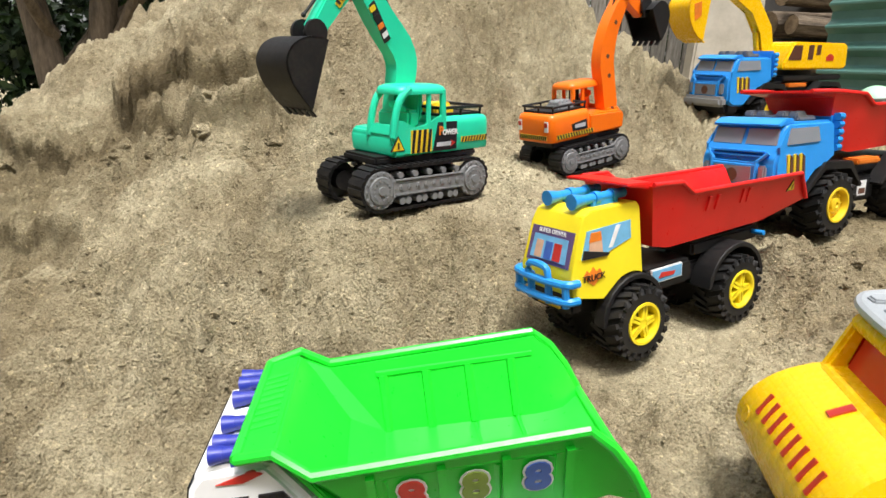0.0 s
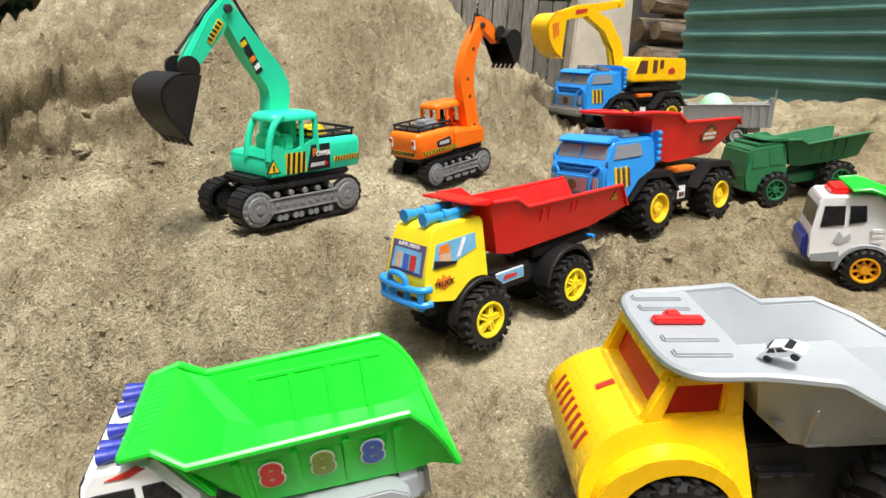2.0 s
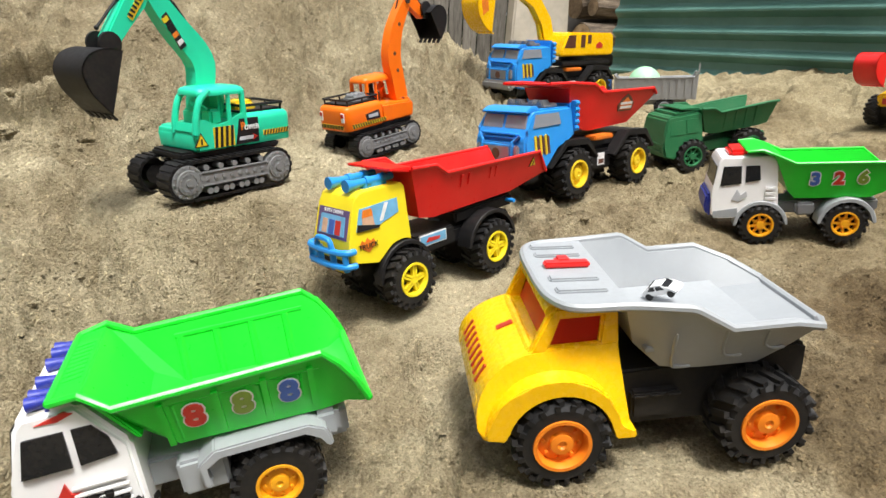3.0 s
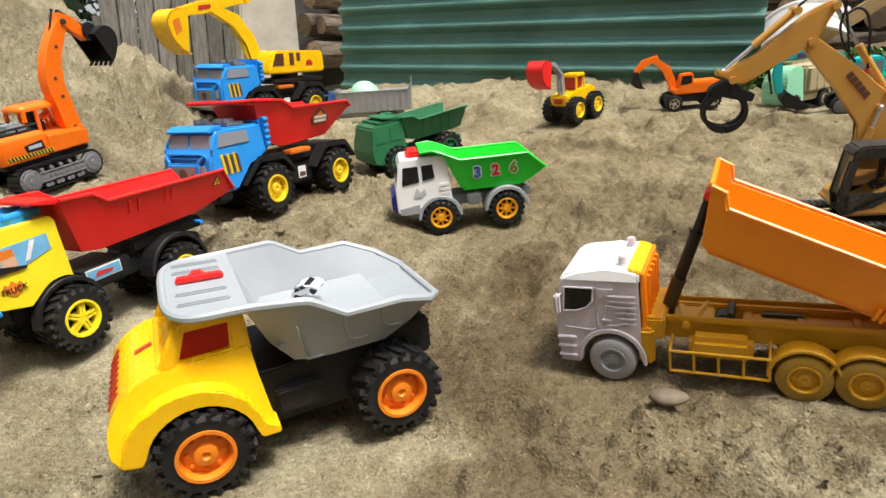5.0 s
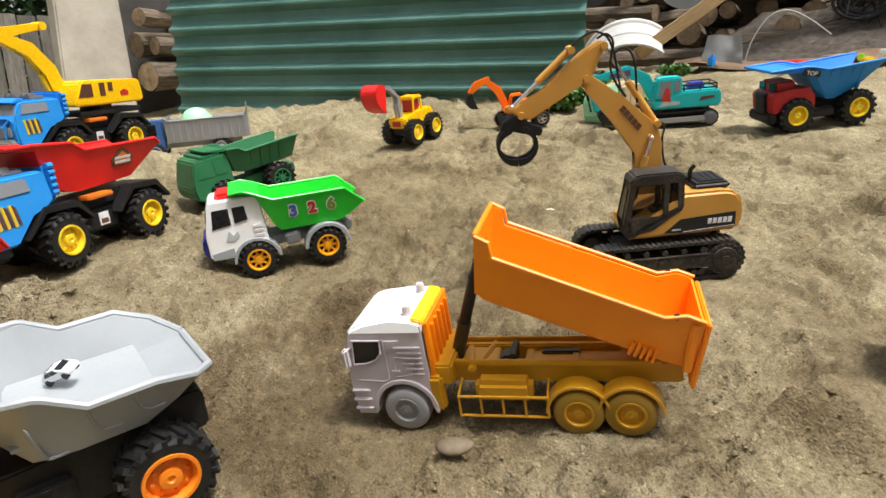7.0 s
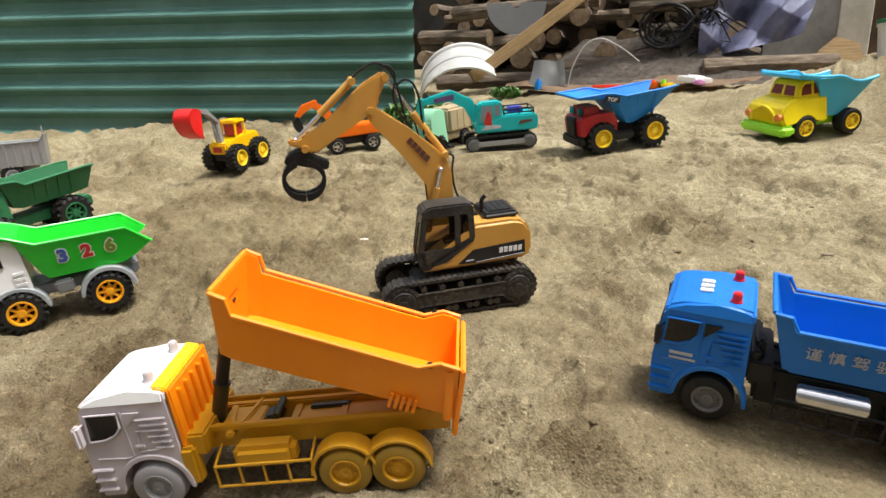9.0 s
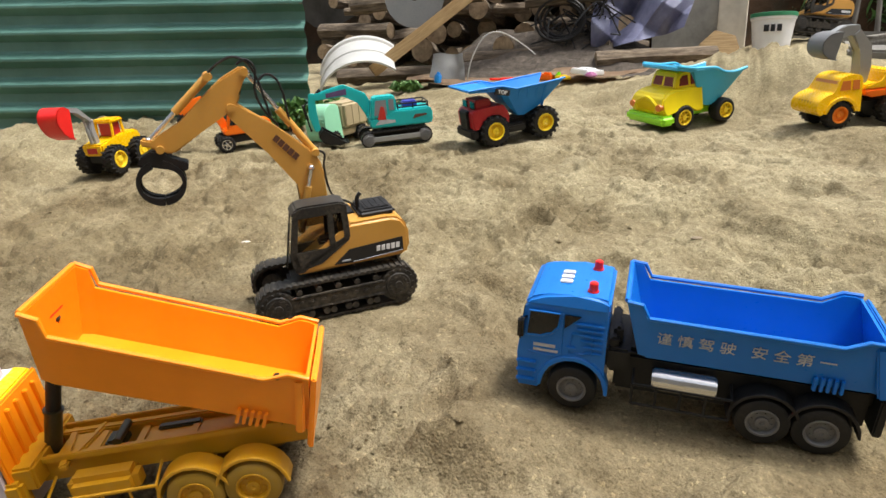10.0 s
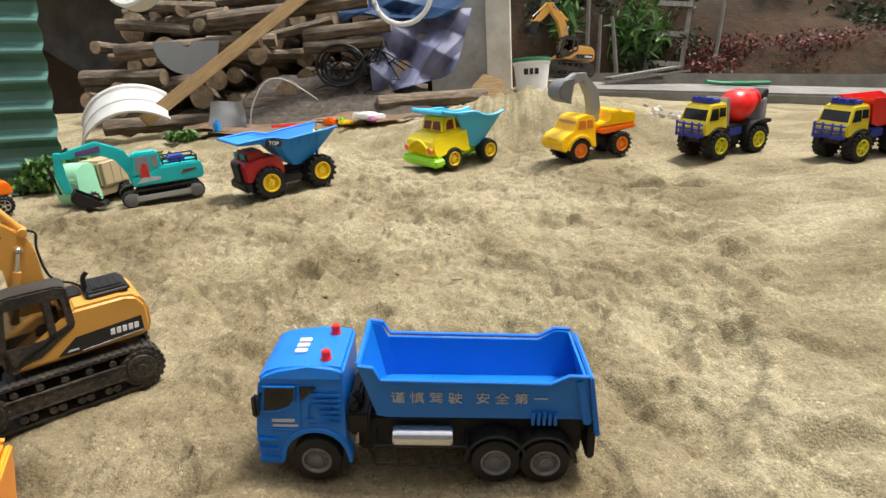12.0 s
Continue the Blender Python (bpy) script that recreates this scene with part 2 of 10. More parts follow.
DECAL = {
    "black": plain("black_print", (0.012, 0.012, 0.014), 0.4), "yellow": plain("yellow_print", (0.75, 0.52, 0.02), 0.4),
    "red": plain("red_print", (0.55, 0.03, 0.02), 0.4), "white": plain("white_print", (0.78, 0.78, 0.78), 0.4),
    "blue": plain("blue_print", (0.05, 0.12, 0.42), 0.4), "sky": plain("sky_print", (0.16, 0.42, 0.66), 0.35),
    "olive": plain("olive_print", (0.20, 0.30, 0.04), 0.4), "orange": plain("orange_print", (0.75, 0.2, 0.02), 0.4),
    "brown": plain("brown_print", (0.12, 0.05, 0.03), 0.4), "violet": plain("violet_print", (0.13, 0.08, 0.2), 0.35),
    "skin": plain("tan_print", (0.62, 0.38, 0.25), 0.4), "grey": plain("grey_print", (0.50, 0.52, 0.55), 0.4),
}
FENCE = rough_stuff("green_painted_sheet", [(0.3, (0.058, 0.145, 0.118)), (0.5, (0.082, 0.190, 0.158)), (0.75, (0.125, 0.255, 0.218))], 3.0, 0.34, 0.08, 0.002, (1, 1, 1))
BARK = rough_stuff("bark", [(0.3, (0.045, 0.033, 0.023)), (0.55, (0.15, 0.112, 0.075)), (0.8, (0.31, 0.25, 0.185))], 9, 0.9, 0.8, 0.012, (1, 6, 6))
TRUNK = rough_stuff("tree_bark", [(0.3, (0.06, 0.045, 0.03)), (0.6, (0.16, 0.12, 0.08)), (0.8, (0.25, 0.20, 0.15))], 7, 0.9, 0.8, 0.012, (4, 4, 1))
LOGEND = rough_stuff("sawn_log_end", [(0.3, (0.16, 0.11, 0.065)), (0.6, (0.36, 0.26, 0.16)), (0.8, (0.52, 0.40, 0.26))], 22, 0.85, 0.4, 0.003)
TIMBER = rough_stuff("sawn_timber", [(0.3, (0.20, 0.125, 0.05)), (0.6, (0.36, 0.24, 0.11)), (0.8, (0.45, 0.32, 0.16))], 8, 0.75, 0.3, 0.003, (1, 14, 14))
GREYWOOD = rough_stuff("weathered_boards", [(0.3, (0.09, 0.08, 0.066)), (0.6, (0.20, 0.185, 0.16)), (0.8, (0.32, 0.30, 0.27))], 8, 0.85, 0.4, 0.003, (8, 8, 1))
CONCRETE = rough_stuff("concrete", [(0.3, (0.23, 0.225, 0.205)), (0.55, (0.38, 0.37, 0.34)), (0.8, (0.50, 0.49, 0.455))], 4, 0.9, 0.4, 0.006)
WORNKERB = rough_stuff("worn_kerb_concrete", [(0.3, (0.12, 0.115, 0.10)), (0.55, (0.20, 0.19, 0.17)), (0.8, (0.29, 0.28, 0.25))], 4, 0.9, 0.4, 0.006)
MORTAR = rough_stuff("cement_render", [(0.3, (0.42, 0.38, 0.31)), (0.6, (0.60, 0.55, 0.46)), (0.8, (0.70, 0.65, 0.56))], 5, 0.9, 0.3, 0.004)
# near-black: the shade behind the logs is put into this colour
SHADEWALL = rough_stuff("shade_dark_wall", [(0.3, (0.05, 0.045, 0.04)), (0.7, (0.12, 0.11, 0.10))], 4, 0.9, 0.4, 0.01)
SOIL = rough_stuff("red_soil", [(0.25, (0.010, 0.012, 0.003)), (0.42, (0.034, 0.021, 0.007)), (0.55, (0.060, 0.028, 0.009)), (0.8, (0.090, 0.055, 0.021))], 3.0, 0.95, 0.8, 0.05)
RUBBLE = rough_stuff("dry_litter", [(0.3, (0.035, 0.027, 0.020)), (0.6, (0.10, 0.080, 0.062)), (0.8, (0.20, 0.165, 0.135))], 26, 0.95, 0.8, 0.01)
CARD = rough_stuff("wet_cardboard", [(0.3, (0.20, 0.13, 0.075)), (0.6, (0.32, 0.22, 0.14)), (0.8, (0.42, 0.31, 0.21))], 6, 0.85, 0.3, 0.004)
TARP = rough_stuff("blue_grey_tarpaulin", [(0.3, (0.12, 0.125, 0.21)), (0.55, (0.26, 0.27, 0.41)), (0.8, (0.44, 0.45, 0.60))], 5, 0.55, 0.3, 0.006)
TARPBLUE = rough_stuff("blue_tarpaulin", [(0.3, (0.012, 0.04, 0.12)), (0.7, (0.03, 0.10, 0.24))], 4, 0.5, 0.3, 0.006)
WHITEPVC = plastic("dirty_white_plastic", (0.80, 0.80, 0.78), 0.45, 0.12)
CLEARPVC = plastic("greyish_clear_plastic", (0.42, 0.43, 0.43), 0.25, 0.25)
LEAF = leafy("dark_leaves", (0.008, 0.022, 0.006), (0.035, 0.075, 0.016))
WEED = leafy("weed_leaves", (0.03, 0.09, 0.015), (0.10, 0.22, 0.04))
REDLEAF = leafy("red_shrub_leaves", (0.07, 0.010, 0.008), (0.20, 0.03, 0.02))


# ---- mesh tools: x ahead, y to the thing's left, z up ----
def B():
    return bmesh.new()


APART = {"rib", "bed_rim", "front_light", "grille", "grille_bar", "roof_light", "cab_trim", "drum_stand", "side_vent", "cab_frame", "track_pad", "fender", "mudguard", "step", "air_duct", "louvre", "beam", "canopy", "panel_rib", "windscreen", "cab_back", "linkage", "engine_cover", "wheel_hub", "cab_panel", "cab_roof"}


def islands(bm):
    """The connected pieces of a mesh, each as a mesh of its own."""
    bm.verts.ensure_lookup_table()
    bm.verts.index_update()
    seen, out = set(), []
    for v in bm.verts:
        if v.index in seen:
            continue
        todo, mine = [v], []
        seen.add(v.index)
        while todo:
            u = todo.pop()
            mine.append(u)
            for e in u.link_edges:
                w = e.other_vert(u)
                if w.index not in seen:
                    seen.add(w.index)
                    todo.append(w)
        nb = bmesh.new()
        to = {u.index: nb.verts.new(u.co) for u in mine}
        for f in {f for u in mine for f in u.link_faces}:
            nb.faces.new([to[u.index] for u in f.verts])
        out.append(nb)
    return out


def part(name, bm, material, parent=None, label="", sharp=32):
    if name in APART:
        pieces = islands(bm)
        if len(pieces) > 1:
            bm.free()
            return [one_part(name, b, material, parent, label, sharp) for b in pieces][0]
    if name == "cab":
        pieces = sorted(islands(bm), key=lambda b: -len(b.verts) * max((v.co.z for v in b.verts), default=0))
        if len(pieces) > 1:
            bm.free()
            main = one_part(name, pieces[0], material, parent, label, sharp)
            for b in pieces[1:]:
                one_part("cab_moulding", b, material, parent, "", sharp)
            return main
    return one_part(name, bm, material, parent, label, sharp)


def one_part(name, bm, material, parent=None, label="", sharp=32):
    bmesh.ops.recalc_face_normals(bm, faces=bm.faces)
    me = bpy.data.meshes.new(name)
    bm.to_mesh(me)
    bm.free()
    me.materials.append(material)
    for p in me.polygons:
        p.use_smooth = True
    me.set_sharp_from_angle(angle=radians(sharp))
    ob = new(name, me)
    if parent:
        ob.parent = parent
    if label:
        ob["label"] = label
    return ob


def shared(name, me, parent, m=None):
    """A part on mesh data that another part has already."""
    ob = new(name, me)
    ob.parent = parent
    if m is not None:
        ob.matrix_basis = m
    return ob


def thing(name, m, label, category, group=""):
    e = new(name)
    e.empty_display_size = 0.05
    e.matrix_basis = m
    return tagged(e, label, category, group)


def soften_edges(bm, geom, off, seg=2):
    edges = list({e for v in geom for e in v.link_edges})
    if off > 0:
        bmesh.ops.bevel(bm, geom=edges, offset=off, segments=seg, affect="EDGES", clamp_overlap=True)


def block(bm, c, s, bev=0.002, rot=None, seg=2):
    m = Matrix.Translation(c) @ (rot or Matrix()) @ Matrix.Diagonal((*s, 1))
    vs = bmesh.ops.create_cube(bm, size=1, matrix=m)["verts"]
    soften_edges(bm, vs, min(bev, min(s) * 0.45), seg)
    return bm


def prism(bm, pts, y0, y1, bev=0.0, taper=None, seg=2):
    """A side outline (x, z) drawn out from y0 to y1; taper(z) scales y."""
    k = taper or (lambda z: 1.0)
    rows = [[bm.verts.new((x, y * k(z), z)) for x, z in pts] for y in (y0, y1)]
    bm.faces.new(rows[0])
    bm.faces.new(rows[1][::-1])
    n = len(pts)
    for i in range(n):
        bm.faces.new((rows[0][i], rows[1][i], rows[1][(i + 1) % n], rows[0][(i + 1) % n]))
    soften_edges(bm, rows[0] + rows[1], bev, seg)
    return bm


def frame_of(d):
    return Vector(d).to_track_quat("Z", "Y").to_matrix().to_4x4()


def rod(bm, a, b, r, r2=None, n=14, bev=0.0):
    a, b = Vector(a), Vector(b)
    m = Matrix.Translation((a + b) / 2) @ frame_of(b - a)
    vs = bmesh.ops.create_cone(bm, cap_ends=True, segments=n, radius1=r, radius2=r if r2 is None else r2, depth=(b - a).length, matrix=m)["verts"]
    if bev:
        es = [e for e in {e for v in vs for e in v.link_edges} if any(len(f.verts) > 4 for f in e.link_faces)]
        bmesh.ops.bevel(bm, geom=es, offset=bev, segments=2, affect="EDGES", clamp_overlap=True)
    return bm


def pipe(bm, pts, r, n=8):
    """A round bar bent along points."""
    pts = [Vector(p) for p in pts]
    rings = []
    for i, p in enumerate(pts):
        d = (pts[min(i + 1, len(pts) - 1)] - pts[max(i - 1, 0)]).normalized()
        u = d.cross(Vector((0.13, 0.31, 0.94))).normalized()
        v = d.cross(u)
        rr = r[i] if isinstance(r, (list, tuple)) else r
        rings.append([bm.verts.new(p + rr * (math.cos(a) * u + math.sin(a) * v)) for a in (2 * math.pi * k / n for k in range(n))])
    for a, b in zip(rings, rings[1:]):
        for k in range(n):
            bm.faces.new((a[k], a[(k + 1) % n], b[(k + 1) % n], b[k]))
    bm.faces.new(rings[0])
    bm.faces.new(rings[-1][::-1])
    return bm


def curve_points(pts, steps=6):
    """A smooth line through points."""
    pts = [Vector(p) for p in pts]
    out = []
    for i in range(len(pts) - 1):
        p0, p1, p2, p3 = pts[max(i - 1, 0)], pts[i], pts[i + 1], pts[min(i + 2, len(pts) - 1)]
        for s in range(steps):
            t = s / steps
            out.append(0.5 * ((2 * p1) + (p2 - p0) * t + (2 * p0 - 5 * p1 + 4 * p2 - p3) * t * t + (3 * p1 - p0 - 3 * p2 + p3) * t ** 3))
    return out + [pts[-1]]


def lathe(bm, prof, n=32, closed=False):
    """Turns (y, radius) round the y axis."""
    rings = [[bm.verts.new((r * math.cos(a), y, r * math.sin(a))) for a in (2 * math.pi * k / n for k in range(n))] for y, r in prof]
    pairs = list(zip(rings, rings[1:])) + ([(rings[-1], rings[0])] if closed else [])
    for a, b in pairs:
        for k in range(n):
            bm.faces.new((a[k], a[(k + 1) % n], b[(k + 1) % n], b[k]))
    if not closed:
        bm.faces.new(rings[0])
        bm.faces.new(rings[-1][::-1])
    return bm


def shell(bm, secs, th, front=True, rear=False):
    """An open trough lofted over sections (xb, zb, half width below, xt, zt, half width above), front first."""
    O, I = [], []
    for i, (xb, zb, wb, xt, zt, wt) in enumerate(secs):
        s = -th if i == 0 and front else (th if i == len(secs) - 1 and rear else 0)
        O.append([bm.verts.new(p) for p in ((xt, -wt, zt), (xb, -wb, zb), (xb, wb, zb), (xt, wt, zt))])
        I.append([bm.verts.new(p) for p in ((xt + s, th - wt, zt), (xb + s, th - wb, zb + th), (xb + s, wb - th, zb + th), (xt + s, wt - th, zt))])
    for i in range(len(secs) - 1):
        for k in range(3):
            bm.faces.new((O[i][k], O[i][k + 1], O[i + 1][k + 1], O[i + 1][k]))
            bm.faces.new((I[i][k], I[i][k + 1], I[i + 1][k + 1], I[i + 1][k]))
        for k in (0, 3):
            bm.faces.new((O[i][k], O[i + 1][k], I[i + 1][k], I[i][k]))
    for e, shut in ((0, front), (-1, rear)):
        if shut:
            bm.faces.new(O[e])
            bm.faces.new(I[e])
            bm.faces.new((O[e][0], O[e][3], I[e][3], I[e][0]))
        else:
            for k in range(3):
                bm.faces.new((O[e][k], O[e][k + 1], I[e][k + 1], I[e][k]))
    return bm


def arc(cx, cz, r, a0, a1, n=8):
    return [(cx + r * math.cos(radians(a0 + (a1 - a0) * i / n)), cz + r * math.sin(radians(a0 + (a1 - a0) * i / n))) for i in range(n + 1)]


def side_plate(bm, pts, hw, left=True, proud=0.0012, deep=0.0015):
    """A thin panel on a flank; hw is a half width or a function of z."""
    f = hw if callable(hw) else (lambda z: hw)
    s = 1 if left else -1
    a = [bm.verts.new((x, s * (f(z) - deep), z)) for x, z in pts]
    b = [bm.verts.new((x, s * (f(z) + proud), z)) for x, z in pts]
    bm.faces.new(a)
    bm.faces.new(b[::-1])
    n = len(pts)
    for i in range(n):
        bm.faces.new((a[i], a[(i + 1) % n], b[(i + 1) % n], b[i]))
    return bm


def front_plate(bm, p0, p1, w0, w1, y0=-1.0, y1=1.0, proud=0.0012, deep=0.0015):
    """A thin panel on a face that runs from p0 to p1 (x, z); y0, y1 in parts of the half widths w0, w1."""
    d = Vector((p1[0] - p0[0], 0, p1[1] - p0[1])).normalized()
    nrm = Vector((d.z, 0, -d.x))
    cs = [Vector((p0[0], y0 * w0, p0[1])), Vector((p0[0], y1 * w0, p0[1])), Vector((p1[0], y1 * w1, p1[1])), Vector((p1[0], y0 * w1, p1[1]))]
    a = [bm.verts.new(c - deep * nrm) for c in cs]
    b = [bm.verts.new(c + proud * nrm) for c in cs]
    bm.faces.new(a)
    bm.faces.new(b[::-1])
    for i in range(4):
        bm.faces.new((a[i], a[(i + 1) % 4], b[(i + 1) % 4], b[i]))
    return bm


def lettering(name, body, size, m, mat, parent, depth=0.0006, label="", bold=0.0):
    """Raised letters with the built-in font, centred, standing in the xz plane of m and read from -y."""
    cu = bpy.data.curves.new(name, "FONT")
    cu.body, cu.size, cu.align_x, cu.align_y, cu.extrude, cu.resolution_u = body, size, "CENTER", "CENTER", depth, 3
    cu.offset = bold
    tmp = bpy.data.objects.new(name, cu)
    scene.collection.objects.link(tmp)
    dep = bpy.context.evaluated_depsgraph_get()
    me = bpy.data.meshes.new_from_object(tmp.evaluated_get(dep))
    bpy.data.objects.remove(tmp)
    bpy.data.curves.remove(cu)
    me.transform(m @ pose(0, 0, 0, 90, 0, 0))
    me.materials.clear()
    me.materials.append(mat)
    ob = new(name, me)
    ob.parent = parent
    if label:
        ob["label"] = label
    return ob


def on_left(x, y, z, lean=0.0):
    """The pose of letters on a left flank: they read from the left, running towards the rear."""
    return Matrix.Translation((x, y, z)) @ pose(0, 0, 0, lean, 0, 180)


MESHES = {}


def wheel(parent, c, r, w, rim, style="spokes", lugs=18, tyre=None, rim_r=0.6):
    """A wheel: the tyre with its tread, and under it the rim. c is the middle of the tyre; y tells the side."""
    left = c[1] > 0
    key = (round(r, 4), round(w, 4), rim.name, style, (tyre or RUBBER).name)
    R = r * rim_r
    if key not in MESHES:
        bm = B()
        core = r * 0.93
        lathe(bm, [(-w * 0.5, R), (-w * 0.5, core * 0.86), (-w * 0.42, core * 0.96), (-w * 0.25, core), (w * 0.25, core), (w * 0.42, core * 0.96), (w * 0.5, core * 0.86), (w * 0.5, R), (w * 0.42, R * 0.96), (w * 0.12, R * 0.9), (w * 0.12, 0.003)], 36)
        for i in range(lugs):
            for s in (-1, 1):
                a = 2 * math.pi * (i + (0.5 if s > 0 else 0)) / lugs
                m = pose(0, 0, 0, 0, -math.degrees(a), 0) @ Matrix.Translation((r * 0.945, s * w * 0.25, 0)) @ pose(0, 0, 0, s * 24, 0, 0)
                bmesh.ops.create_cube(bm, size=1, matrix=m @ Matrix.Diagonal((r * 0.11, w * 0.47, r * 0.13, 1)))
                m2 = pose(0, 0, 0, 0, -math.degrees(a), 0) @ Matrix.Translation((r * 0.86, s * w * 0.485, 0))
                bmesh.ops.create_cube(bm, size=1, matrix=m2 @ Matrix.Diagonal((r * 0.14, w * 0.07, r * 0.10, 1)))
        t = part("wheel", bm, tyre or RUBBER)
        bm = B()
        y0 = w * 0.44
        lathe(bm, [(w * 0.2, R * 0.97), (y0, R * 1.0), (w * 0.53, R * 0.98), (w * 0.53, R * 0.86), (y0, R * 0.80), (w * 0.2, R * 0.78)], 28, closed=True)
        if style == "spokes":
            for i in range(5):
                m = pose(0, 0, 0, 0, 72 * i + 18, 0)
                bmesh.ops.create_cube(bm, size=1, matrix=m @ Matrix.Translation((R * 0.5, w * 0.38, R * 0.09)) @ pose(0, 0, 0, 0, 0, -8) @ Matrix.Diagonal((R * 0.72, w * 0.16, R * 0.13, 1)))
                bmesh.ops.create_cube(bm, size=1, matrix=m @ Matrix.Translation((R * 0.5, w * 0.38, -R * 0.09)) @ pose(0, 0, 0, 0, 0, -8) @ Matrix.Diagonal((R * 0.72, w * 0.16, R * 0.13, 1)))
            rod(bm, (0, w * 0.1, 0), (0, w * 0.47, 0), R * 0.3, R * 0.24, 14)
        elif style == "petal":
            for i in range(8):
                m = pose(0, 0, 0, 0, 45 * i, 0)
                bmesh.ops.create_cube(bm, size=1, matrix=m @ Matrix.Translation((R * 0.55, w * 0.36, 0)) @ Matrix.Diagonal((R * 0.62, w * 0.14, R * 0.17, 1)))
            rod(bm, (0, w * 0.1, 0), (0, w * 0.5, 0), R * 0.36, R * 0.3, 16)
            lathe(bm, [(w * 0.28, R * 0.3), (w * 0.34, R * 0.3), (w * 0.34, R * 0.5), (w * 0.28, R * 0.5)], 20, closed=True)
        else:
            lathe(bm, [(w * 0.2, R * 0.8), (w * 0.30, R * 0.8), (w * 0.36, R * 0.42), (w * 0.46, R * 0.38), (w * 0.48, R * 0.16), (w * 0.44, R * 0.1), (w * 0.44, 0.0005)], 24)
            for i in range(8):
                a = math.pi * i / 4
                rod(bm, (R * 0.6 * math.cos(a), w * 0.28, R * 0.6 * math.sin(a)), (R * 0.6 * math.cos(a), w * 0.40, R * 0.6 * math.sin(a)), R * 0.085, R * 0.06, 8)
        q = part("rim", bm, rim)
        MESHES[key] = (t.data, q.data)
        bpy.data.objects.remove(t)
        bpy.data.objects.remove(q)
    td, rd = MESHES[key]
    spin = (c[0] * 7919 + c[1] * 104729) % 360
    ob = shared("wheel", td, parent, Matrix.Translation(c) @ pose(0, 0, 0, 0, 0, 0 if left else 180) @ pose(0, 0, 0, 0, spin, 0))
    shared("rim", rd, ob)
    return ob


def wheels(root, xs, out, r, w, rim, style="spokes", lugs=18, tyre=None, rim_r=0.6):
    for x in xs:
        for s in (1, -1):
            wheel(root, (x, s * (out - w / 2), r), r, w, rim, style, lugs, tyre, rim_r)


# ---- where the toys stand: front and rear hub of the left flank, half width there, wheel radius ----
SLOPE = Vector((-0.146, -0.007, 1)).normalized()


def stand(front, rear, half, r, up=SLOPE):
    x = (Vector(front) - Vector(rear)).normalized()
    z = (Vector(up) - Vector(up).dot(x) * x).normalized()
    y = z.cross(x)
    o = (Vector(front) + Vector(rear)) / 2 - r * z - half * y
    m = Matrix((x, y, z)).transposed().to_4x4()
    m.translation = o
    return m


